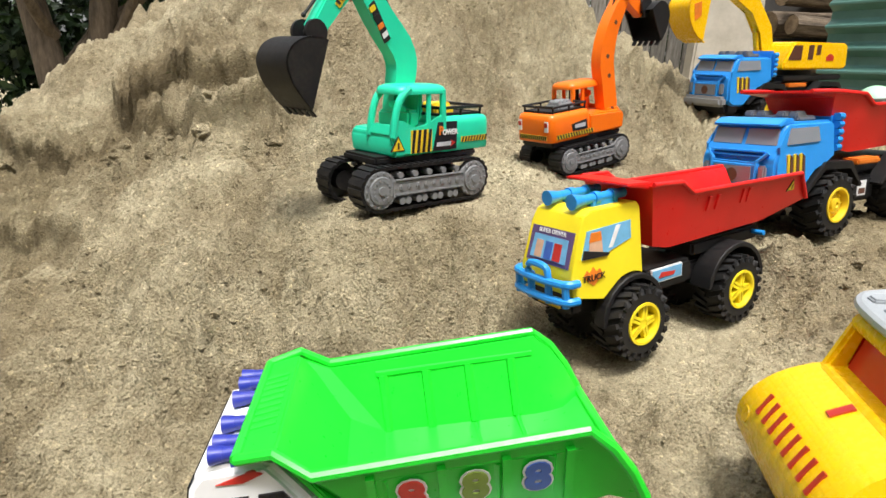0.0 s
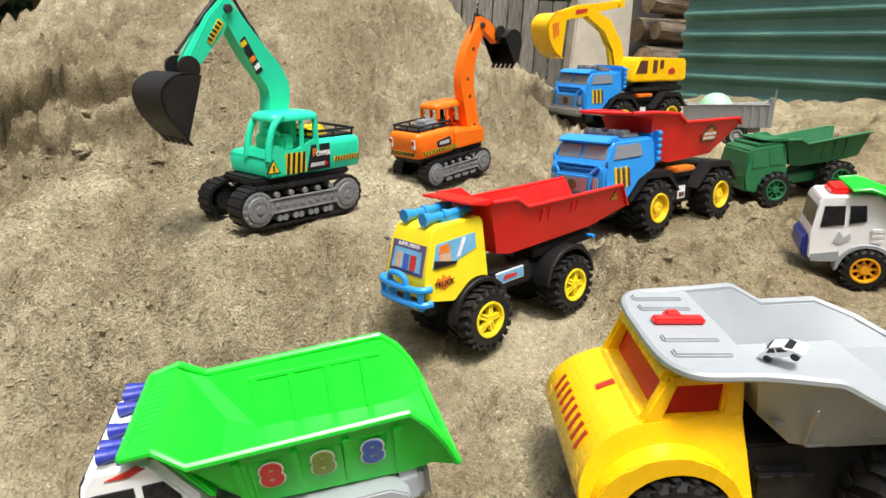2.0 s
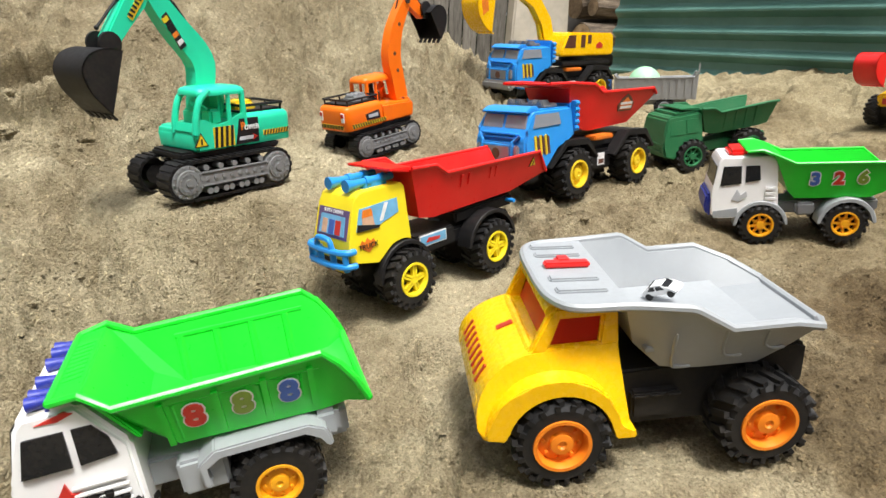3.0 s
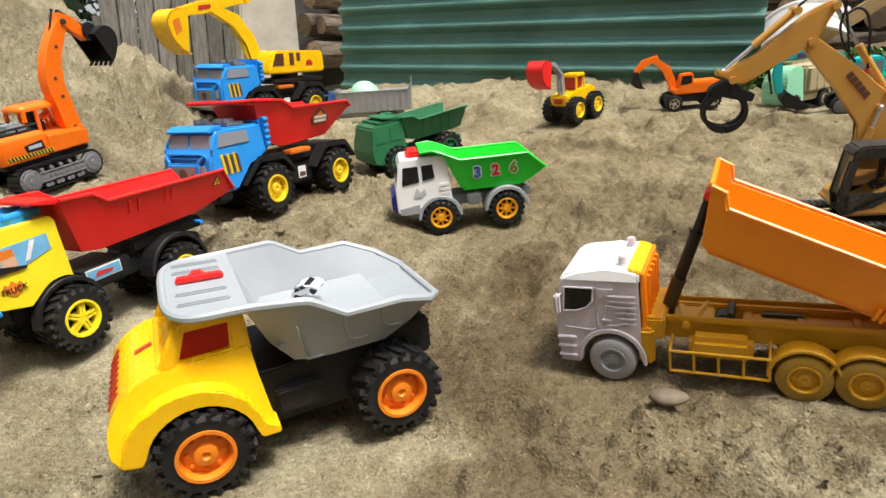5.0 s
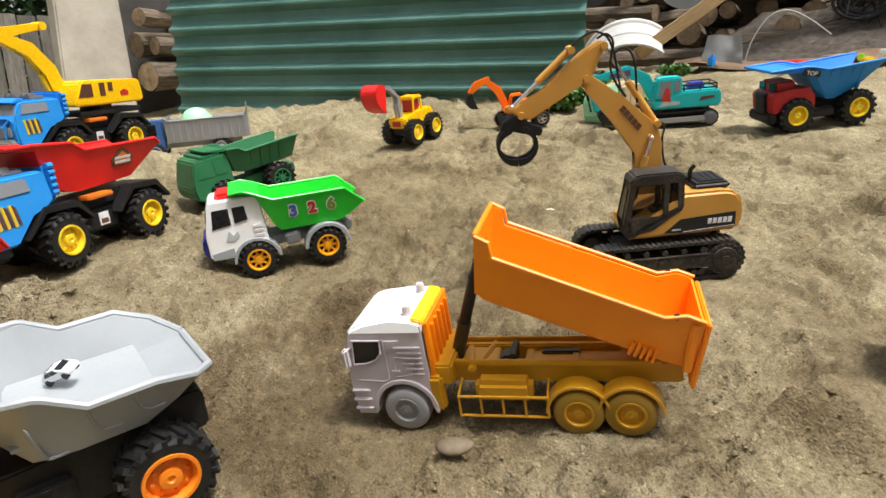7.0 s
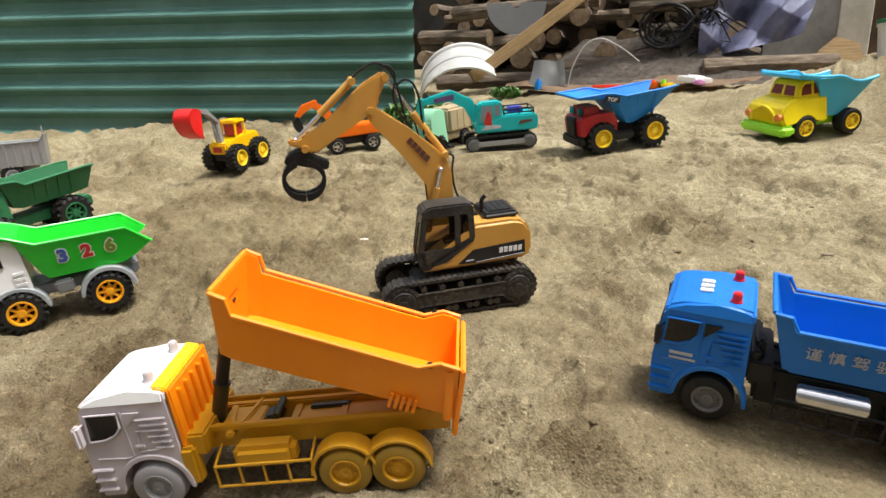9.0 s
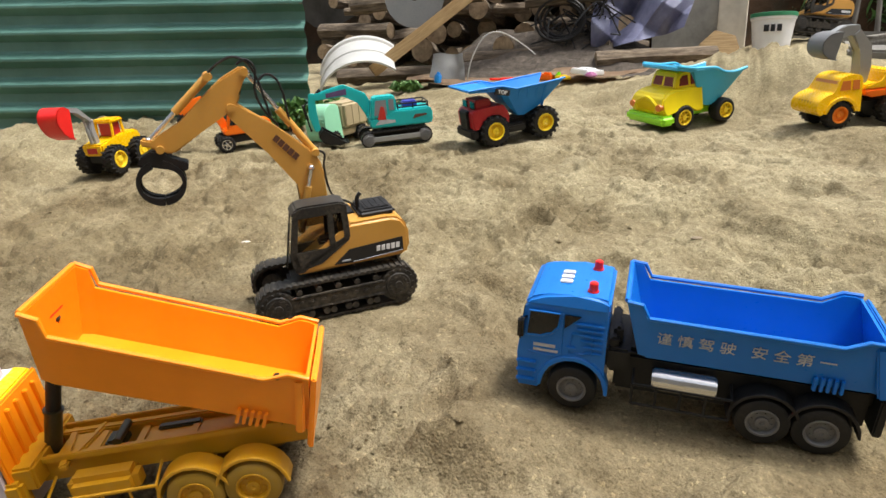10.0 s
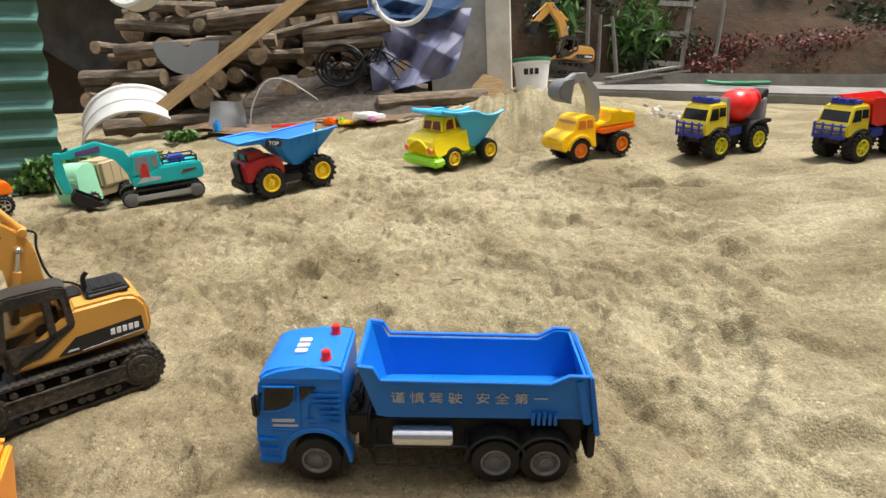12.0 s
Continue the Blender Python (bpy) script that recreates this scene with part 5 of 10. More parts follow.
# ---- behind the great heap: trees, board fence, concrete posts ----
def tree(x, y, h, lean, seed, label):
    r = random.Random(seed)
    z0 = float(lie(x, y)) - 0.1
    root = thing("tree", pose(x, y, z0), label, "tree", "trees behind the heap")
    bm = B()
    top = Vector((lean, 0.1, h))
    pipe(bm, curve_points([(0, 0, 0), (lean * 0.2, 0, h * 0.3), (lean * 0.55, 0.05, h * 0.65), top]), [0.13 - 0.09 * i / 18 for i in range(19)], 12)
    for i in range(7):
        t = 0.25 + 0.1 * i
        p = Vector((lean * t * t * 1.0, 0.05 * t, h * t))
        a = r.uniform(0, 6.28)
        q = p + Vector((math.cos(a) * 0.55, math.sin(a) * 0.55, 0.5 + 0.4 * r.random()))
        pipe(bm, curve_points([p, p.lerp(q, 0.5) + Vector((0, 0, -0.06)), q]), [0.055 - 0.04 * k / 12 for k in range(13)], 8)
    part("trunk", bm, TRUNK, root)
    blobs = [((r.uniform(-0.9, 0.9), r.uniform(-0.8, 0.8), h * 0.55 + r.random() * h * 0.6), (0.32, 0.32, 0.26)) for i in range(26)]
    ob = leaves("crown", LEAF, blobs, 4200, 0.06, seed, "dark green crown")
    del ob["kind"], ob["category"]
    ob.parent = root


tree(-2.80, 4.5, 2.6, -0.6, 1, "grey-barked tree with dark crown behind the sand heap")
tree(-2.62, 4.6, 2.8, 0.25, 2, "forked grey-barked tree behind the sand heap")
tree(-2.28, 5.0, 2.7, 0.2, 3, "dark leafy tree behind the sand heap")
tree(0.9, 6.6, 2.9, 0.2, 4, "dark leafy tree behind the board fence")
tree(-0.3, 6.4, 3.0, -0.2, 5, "dark leafy tree behind the sand heap")
rnd = random.Random(14)
leaves("hedge", LEAF, [((-4.6 + 7.2 * rnd.random(), 5.6 + 1.2 * rnd.random(), 0.0 + 2.2 * rnd.random()), (0.5, 0.4, 0.45)) for i in range(70)], 15000, 0.07, 9, "dense dark green bushes behind the sand heap", "bushes")
leaves("bushes", LEAF, [((-4.8 + 3.2 * rnd.random(), 4.9 + 0.9 * rnd.random(), -0.4 + 1.5 * rnd.random()), (0.35, 0.3, 0.35)) for i in range(40)], 9000, 0.05, 10, "dark green bushes at the foot of the sand heap", "bushes")


def board_fence():
    root = thing("board_fence", pose(0.75, 5.2, 0.0), "weathered grey wooden board fence behind the heap", "fence")
    r = random.Random(6)
    for i in range(16):
        bm = B()
        block(bm, (0.125 * i, 0.01 * r.random(), 0.42 + 0.02 * r.random()), (0.115, 0.02, 0.95), 0.004)
        part("board", bm, GREYWOOD, root)
    for z in (0.2, 0.7):
        bm = B()
        block(bm, (0.94, 0.035, z), (2.1, 0.03, 0.07), 0.004)
        part("rail", bm, GREYWOOD, root)


board_fence()
bm = B()
prism(bm, [(1.42, -0.05), (1.47, 1.55), (1.80, 1.55), (1.87, -0.05)], 4.22, 4.38, 0.012)
tagged(part("concrete_post", bm, MORTAR), "pale grey concrete post standing behind the heap", "post")
# dark wall added so the gaps between the stacked logs read as shade
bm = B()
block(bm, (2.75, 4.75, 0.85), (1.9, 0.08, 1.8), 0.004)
tagged(part("wall_yard", bm, SHADEWALL), "dark wall added as the shade behind the stacked logs", "wall", kind="structure")
BROWNSTONE = rough_stuff("brown_stone", [(0.3, (0.13, 0.095, 0.06)), (0.7, (0.27, 0.21, 0.14))], 40, 0.75, 0.3, 0.002)
for x, y, r, lab in ((0.818, 0.165, 0.0165, "smooth grey-brown stone lying in the sand"), (1.055, 1.0, 0.012, "flat brown stone in the sand"), (1.884, -0.311, 0.012, "pale flat scrap of stone on the sand"), (1.95, -0.35, 0.010, "dark dry leaf scrap on the sand"), (2.28, -0.41, 0.010, "brown dry leaf on the sand"), (1.62, 0.62, 0.008, "pale chip lying on the sand")):
    bm = B()
    bmesh.ops.create_icosphere(bm, subdivisions=3, radius=1)
    for v in bm.verts:
        v.co *= 1 + 0.12 * noise.noise(v.co * 1.4 + Vector((x, y, 0)) * 9)
        v.co = Vector((v.co.x * r * 1.45, v.co.y * r * 0.9, v.co.z * r * (0.55 if r > 0.015 else 0.25)))
    ob = part("stone", bm, MORTAR if lab.startswith("pale") else BROWNSTONE, sharp=80)
    ob.matrix_basis = pose(x, y, gz(x, y) + r * 0.18, 0, 0, -38 + 50 * r)
    tagged(ob, lab, "stone", "stones in the sand")


# ---- the toys ----
def line_taper(z0, z1, k):
    """Narrows a cab from 1 at z0 to k at z1."""
    return lambda z: 1 + (k - 1) * min(1, max(0, (z - z0) / (z1 - z0)))


def panes(root, polys, hw, mat, name="side_window", label="dark window"):
    for left in (True, False):
        for p in polys:
            part(name, side_plate(B(), p, hw, left), mat, root, label)


def fender(root, cx, cz, r, y0, y1, mat, a0=10, a1=170, th=0.006, name="fender"):
    for s in (1, -1):
        bm = B()
        prism(bm, arc(cx, cz, r + th, a0, a1, 12) + arc(cx, cz, r, a1, a0, 12), min(s * y0, s * y1), max(s * y0, s * y1), 0.0012, seg=1)
        part(name, bm, mat, root)


def bed_ribs(bm, xs, z0, z1, w0, w1, size=0.005):
    for x in xs:
        for s in (1, -1):
            a, b = Vector((x, s * w0, z0)), Vector((x, s * w1, z1))
            m = Matrix.Translation((a + b) / 2) @ frame_of(b - a)
            bmesh.ops.create_cube(bm, size=1, matrix=m @ Matrix.Diagonal((size * 1.6, size, (b - a).length, 1)))
    return bm


def rail(bm, pts, r):
    """A rim lip on both flanks through (x, half width, z)."""
    for s in (1, -1):
        pipe(bm, [(x, s * w, z) for x, w, z in pts], r, 8)
    return bm


def stripes(root, x0, x1, z0, z1, hw, n, left=True, lean=0.012):
    """A black plate with yellow slanting bars."""
    part("stripe_plate", side_plate(B(), [(x0, z0), (x1, z0), (x1, z1), (x0, z1)], hw, left, 0.0008), DECAL["yellow"], root, "yellow and black warning stripes")
    step = (x1 - x0) / n
    for i in range(n):
        a = x0 + step * (i + 0.1)
        b = min(x1, a + step * 0.5) if step > 0 else max(x1, a + step * 0.5)
        part("stripe", side_plate(B(), [(a, z0), (b, z0), (b - lean * 0.3, z1), (a - lean * 0.3, z1)], hw, left, 0.0014), DECAL["black"], root)


def warning_sign(root, x, z, s, hw):
    part("warning_sign", side_plate(B(), [(x - s, z), (x + s, z), (x, z + 1.7 * s)], hw, True, 0.001), DECAL["black"], root, "yellow warning triangle")
    part("warning_sign", side_plate(B(), [(x - s * 0.8, z + 0.1 * s), (x + s * 0.8, z + 0.1 * s), (x, z + 1.45 * s)], hw, True, 0.0016), DECAL["yellow"], root)
    part("warning_sign", side_plate(B(), [(x - s * 0.12, z + 0.25 * s), (x + s * 0.12, z + 0.25 * s), (x + s * 0.12, z + 0.95 * s), (x - s * 0.12, z + 0.95 * s)], hw, True, 0.002), DECAL["black"], root)


def green_truck():
    root = thing("dump_truck", SPOT["green_888"][0], "toy dump truck, white cab, green bed numbered 8 8 8", "toy truck")
    wheels(root, (-0.022, 0.155), 0.085, 0.052, 0.042, RIMAMBER, "disc", 20, rim_r=0.5)
    bm = B()
    block(bm, (0.04, 0, 0.082), (0.30, 0.09, 0.035), 0.004)
    block(bm, (0.05, 0.058, 0.083), (0.05, 0.03, 0.042), 0.004)
    block(bm, (0.05, -0.058, 0.083), (0.05, 0.03, 0.042), 0.004)
    block(bm, (-0.085, 0, 0.10), (0.03, 0.14, 0.035), 0.006)
    part("chassis", bm, GREY, root, "grey chassis")
    bm = B()
    for s in (1, -1):
        prism(bm, [(0.042, 0.075), (0.046, 0.100), (0.03, 0.110), (-0.06, 0.110), (-0.075, 0.100), (-0.08, 0.085), (-0.088, 0.085), (-0.082, 0.108), (-0.064, 0.118), (0.034, 0.118), (0.053, 0.104), (0.05, 0.075)], s * 0.04 if s > 0 else -0.088, 0.088 if s > 0 else -0.04, 0.002)
    part("fender", bm, GREY, root)
    hw, tp = 0.079, line_taper(0.14, 0.215, 0.86)
    bm = B()
    prism(bm, [(0.222, 0.055), (0.225, 0.13), (0.217, 0.150), (0.205, 0.202), (0.196, 0.211), (0.146, 0.212), (0.108, 0.160), (0.108, 0.055)] , -hw, hw, 0.006, tp, 3)
    part("cab", bm, WHITE, root)
    f = lambda z: hw * tp(z)
    panes(root, [[(0.208, 0.150), (0.199, 0.188), (0.163, 0.188), (0.163, 0.150)], [(0.156, 0.150), (0.156, 0.188), (0.138, 0.188), (0.126, 0.172), (0.122, 0.153)]], f, GLASSY)
    part("windscreen", front_plate(B(), (0.2165, 0.154), (0.2065, 0.197), f(0.157) * 0.9, f(0.197) * 0.9), GLASSY, root, "dark windscreen")
    bm = B()
    for i in range(4):
        block(bm, (0.145, f(0.14) + 0.001, 0.100 + 0.009 * i), (0.05, 0.004, 0.004), 0.001)
    part("side_vent", bm, WHITE, root)
    bm = B()
    for s in (1, -1):
        block(bm, (0.223, s * 0.06, 0.085), (0.012, 0.03, 0.022), 0.004)
    part("front_light", bm, RED, root, "red front lights")
    part("logo", side_plate(B(), [(0.19, 0.112), (0.175, 0.135), (0.172, 0.122), (0.158, 0.118), (0.17, 0.11)], f, True), DECAL["red"], root, "small red and black sticker")
    part("logo", side_plate(B(), [(0.185, 0.2), (0.158, 0.207), (0.15, 0.204), (0.165, 0.199)], f, True), DECAL["red"], root, "red roof mark")
    # air horns on the roof
    for y in (-0.062, -0.048, -0.022, 0.018, 0.045, 0.060):
        bm = B()
        rod(bm, (0.160, y, 0.2185), (0.182, y, 0.2185), 0.0045, 0.006, 12)
        rod(bm, (0.178, y, 0.2185), (0.188, y, 0.2185), 0.006, 0.0075, 12)
        block(bm, (0.172, y, 0.213), (0.006, 0.006, 0.012), 0.001)
        part("air_horn", bm, NAVY, root, "blue air horn")
    # bed
    bm = B()
    secs = [(0.100, 0.158, 0.060, 0.138, 0.219, 0.082), (0.070, 0.135, 0.066, 0.115, 0.203, 0.087), (-0.078, 0.130, 0.066, -0.086, 0.207, 0.087), (-0.092, 0.131, 0.066, -0.102, 0.191, 0.087), (-0.106, 0.133, 0.066, -0.116, 0.169, 0.086), (-0.124, 0.136, 0.080, -0.127, 0.142, 0.084)]
    shell(bm, secs, 0.0045, front=False)
    # canopy over the cab
    bed = part("bed", bm, GREEN, root, "vivid green bed")
    part("canopy", prism(B(), [(0.105, 0.160), (0.140, 0.218), (0.168, 0.216), (0.168, 0.221), (0.139, 0.225), (0.099, 0.160)], -0.076, 0.076, 0.0015), GREEN, bed)
    part("rib", bed_ribs(B(), (0.076, 0.024, -0.024, -0.072), 0.137, 0.196, 0.0675, 0.0865, 0.004), GREEN, bed)
    bm = B()
    rail(bm, [(0.168, 0.076, 0.220), (0.140, 0.083, 0.225), (0.115, 0.089, 0.206), (-0.086, 0.089, 0.210), (-0.103, 0.089, 0.193), (-0.117, 0.088, 0.170), (-0.128, 0.086, 0.143)], 0.0045)
    pipe(bm, [(-0.128, -0.086, 0.142), (-0.128, 0.086, 0.142)], 0.0045)
    pipe(bm, [(0.168, -0.076, 0.220), (0.168, 0.076, 0.220)], 0.0045)
    part("bed_rim", bm, GREEN, bed)
    bm = B()
    for i in range(9):
        y = -0.04 + 0.01 * i
        pipe(bm, [(0.164, y, 0.2212), (0.144, y, 0.2240)], 0.0022, 6)
    for x in (0.066, 0.024, -0.018, -0.060):
        for s in (1, -1):
            pipe(bm, [(x, s * 0.0625, 0.137), (x, s * 0.0790, 0.190)], 0.0048, 6)
        pipe(bm, [(x, -0.062, 0.1355), (x, 0.062, 0.1355)], 0.0022, 6)
    for s in (1, -1):
        pipe(bm, [(0.072, s * 0.0800, 0.192), (-0.082, s * 0.0800, 0.192)], 0.0036, 6)
    part("rib", bm, GREEN, bed)
    lean = math.degrees(math.atan2(0.021, 0.075))
    for x, c in ((0.0475, "red"), (0.0, "olive"), (-0.0475, "blue")):
        z = 0.170
        y = 0.066 + 0.021 * (z - 0.132) / 0.073
        lettering("number", "8", 0.040, on_left(x, y + 0.0022, z) @ pose(0, 0, 0, lean), DECAL["white"], bed, 0.0004, "", 0.0036)
        lettering("number", "8", 0.040, on_left(x, y + 0.0032, z) @ pose(0, 0, 0, lean), DECAL[c], bed, 0.0006, "printed number 8", 0.0018)
    bm = B()
    block(bm, (0.0, -0.01, 0.1365), (0.055, 0.008, 0.002), 0.0005, rot=pose(0, 0, 0, 0, 0, 10))
    part("sticker", bm, DECAL["yellow"], bed, "yellow sticker on the floor of the bed")
    for o in [bed] + list(bed.children):
        o.data.transform(Matrix.Translation((-0.005, 0, -0.011)))
    for o in root.children:
        if o.name.split(".")[0] in ("cab", "cab_moulding", "side_window", "windscreen", "air_horn", "logo", "side_vent", "front_light"):
            o.data.transform(Matrix.Translation((-0.002, 0, -0.013)))


def yellow_truck():
    root = thing("dump_truck", SPOT["yellow_red"][0], "toy dump truck, lemon yellow cab, red bed, on sand", "toy truck")
    wheels(root, (-0.1095, 0.1095), 0.074, 0.054, 0.050, YELLOW, "spokes", 20, rim_r=0.58)
    bm = B()
    block(bm, (-0.005, 0, 0.088), (0.39, 0.06, 0.030), 0.004)
    block(bm, (0.03, 0, 0.100), (0.10, 0.098, 0.036), 0.004)
    block(bm, (-0.12, 0, 0.125), (0.17, 0.075, 0.022), 0.004)
    rod(bm, (0.1095, -0.05, 0.048), (0.1095, 0.05, 0.048), 0.008)
    rod(bm, (-0.1095, -0.05, 0.048), (-0.1095, 0.05, 0.048), 0.008)
    block(bm, (0.205, 0, 0.098), (0.02, 0.085, 0.03), 0.003)
    part("chassis", bm, BLACK, root, "black chassis")
    fender(root, -0.1095, 0.060, 0.062, 0.03, 0.066, BLACK, 5, 178)
    fender(root, 0.1095, 0.062, 0.055, 0.038, 0.058, BLACK, -5, 185)
    hw, tp = 0.052, line_taper(0.12, 0.225, 0.88)
    bm = B()
    prism(bm, [(0.205, 0.108), (0.220, 0.112), (0.222, 0.140), (0.204, 0.200), (0.196, 0.216), (0.182, 0.222), (0.098, 0.222), (0.092, 0.214), (0.092, 0.118)] + arc(0.112, 0.066, 0.060, 112, 62, 6) + [(0.165, 0.098)], -hw, hw, 0.005, tp, 3)
    part("cab", bm, YELLOW, root, "lemon yellow cab")
    f = lambda z: hw * tp(z)
    part("windscreen", front_plate(B(), (0.2195, 0.148), (0.2055, 0.195), f(0.148) * 0.84, f(0.195) * 0.88), DECAL["violet"], root, "printed windscreen sticker")
    part("windscreen", front_plate(B(), (0.2185, 0.153), (0.2085, 0.184), f(0.148) * 0.7, f(0.195) * 0.7, proud=0.0022), DECAL["sky"], root)
    for i, (y0, y1, c) in enumerate(((-0.75, -0.35, "skin"), (-0.2, 0.2, "blue"), (0.3, 0.72, "red"))):
        part("sticker_patch", front_plate(B(), (0.2180, 0.154), (0.2110, 0.177), f(0.15) * 0.7, f(0.18) * 0.7, y0, y1, 0.003), DECAL[c], root)
    for left in (True, False):
        part("side_window", side_plate(B(), [(0.204, 0.160), (0.192, 0.196), (0.112, 0.199), (0.112, 0.174), (0.165, 0.160)], f, left), DECAL["sky"], root, "printed side window sticker")
        part("sticker_patch", side_plate(B(), [(0.192, 0.161), (0.188, 0.190), (0.168, 0.190), (0.166, 0.161)], f, left, 0.002), DECAL["skin"], root)
        part("sticker_patch", side_plate(B(), [(0.190, 0.181), (0.186, 0.193), (0.169, 0.193), (0.168, 0.181)], f, left, 0.0025), DECAL["orange"], root)
        part("sticker_patch", side_plate(B(), [(0.155, 0.168), (0.140, 0.196), (0.132, 0.196), (0.148, 0.168)], f, left, 0.002), DECAL["white"], root)
        part("sticker_patch", side_plate(B(), [(0.2035, 0.160), (0.200, 0.172), (0.155, 0.162), (0.158, 0.1585)], f, left, 0.003), DECAL["black"], root)
    part("logo", side_plate(B(), [(0.202, 0.136), (0.195, 0.144), (0.190, 0.140), (0.184, 0.147), (0.178, 0.140), (0.172, 0.143), (0.167, 0.135), (0.178, 0.126), (0.184, 0.122), (0.192, 0.127)], f, True), DECAL["orange"], root, "orange sticker")
    lettering("lettering", "TRUCK", 0.0125, on_left(0.1845, f(0.133) + 0.0024, 0.133), DECAL["black"], root, 0.0005, "black word TRUCK")
    lettering("lettering", "SUPER DRIVER", 0.0085, Matrix.Translation((0.2085, 0, 0.1905)) @ pose(0, 0, 0, 0, 0, 90) @ pose(0, 0, 0, -17), DECAL["white"], root, 0.0004, "white words on the windscreen")
    # blue bull bar
    bm = B()
    for z in (0.108, 0.132):
        pipe(bm, curve_points([(0.214, -0.056, z), (0.232, -0.048, z), (0.238, 0, z), (0.232, 0.048, z), (0.214, 0.056, z)], 4), 0.0055, 8)
    for y in (-0.048, -0.018, 0.018, 0.048):
        pipe(bm, [(0.234 - abs(y) * 0.1, y, 0.100), (0.235 - abs(y) * 0.1, y, 0.136)], 0.0055, 8)
    pipe(bm, curve_points([(0.235, -0.02, 0.132), (0.236, -0.016, 0.150), (0.236, 0.016, 0.150), (0.235, 0.02, 0.132)], 4), 0.005, 8)
    part("bull_bar", bm, BLUE, root, "blue bull bar")
    part("number_plate", front_plate(B(), (0.2165, 0.088), (0.2165, 0.100), 0.022, 0.022), DECAL["yellow"], root, "yellow plate with a plain dark bar")
    part("plate_bar", front_plate(B(), (0.2165, 0.092), (0.2165, 0.097), 0.017, 0.017, proud=0.002), DECAL["brown"], root)
    for y in (-0.024, 0.024):
        bm = B()
        rod(bm, (0.10, y, 0.232), (0.175, y, 0.232), 0.0068, 0.0068, 14)
        rod(bm, (0.175, y, 0.232), (0.197, y, 0.232), 0.0068, 0.0108, 14)
        rod(bm, (0.118, y, 0.232), (0.126, y, 0.232), 0.009, 0.009, 14)
        rod(bm, (0.150, y, 0.232), (0.158, y, 0.232), 0.009, 0.009, 14)
        block(bm, (0.14, y, 0.226), (0.05, 0.012, 0.014), 0.002)
        part("air_horn", bm, BLUE, root, "blue air horn")
    part("side_sticker", side_plate(B(), [(0.070, 0.096), (0.004, 0.096), (0.004, 0.117), (0.070, 0.117)], 0.0495, True), DECAL["white"], root, "blue and white sticker")
    part("side_sticker", side_plate(B(), [(0.068, 0.098), (0.006, 0.098), (0.006, 0.115), (0.068, 0.115)], 0.0495, True, 0.002), DECAL["sky"], root)
    part("side_sticker", side_plate(B(), [(0.056, 0.103), (0.024, 0.103), (0.02, 0.108), (0.05, 0.111)], 0.0495, True, 0.0028), DECAL["red"], root)
    bm = B()
    rod(bm, (-0.185, -0.02, 0.128), (-0.185, 0.058, 0.128), 0.004)
    part("hinge_pin", bm, BLUE, root, "blue hinge pin")
    bm = B()
    secs = [(0.062, 0.150, 0.044, 0.090, 0.243, 0.066), (0.040, 0.146, 0.050, 0.035, 0.240, 0.068), (0.030, 0.145, 0.050, 0.010, 0.222, 0.068), (-0.180, 0.148, 0.052, -0.255, 0.215, 0.070), (-0.255, 0.163, 0.050, -0.278, 0.172, 0.066)]
    shell(bm, secs, 0.004, front=True)
    bed = part("bed", bm, RED, root, "red bed")
    part("canopy", prism(B(), [(0.080, 0.236), (0.130, 0.247), (0.130, 0.251), (0.080, 0.247)], -0.060, 0.060, 0.0015), RED, bed)
    bm = B()
    rail(bm, [(0.090, 0.068, 0.245), (0.035, 0.070, 0.242), (0.010, 0.070, 0.224), (-0.254, 0.072, 0.217), (-0.279, 0.068, 0.173)], 0.0035)
    part("bed_rim", bm, RED, bed)
    bm = bed_ribs(B(), (-0.03, -0.05, -0.11, -0.125), 0.19, 0.212, 0.0625, 0.069, 0.003)
    part("rib", bm, RED, bed)
    warning_sign(bed, -0.238, 0.190, 0.011, lambda z: 0.052 + 0.018 * (z - 0.15) / 0.067 + 0.001)


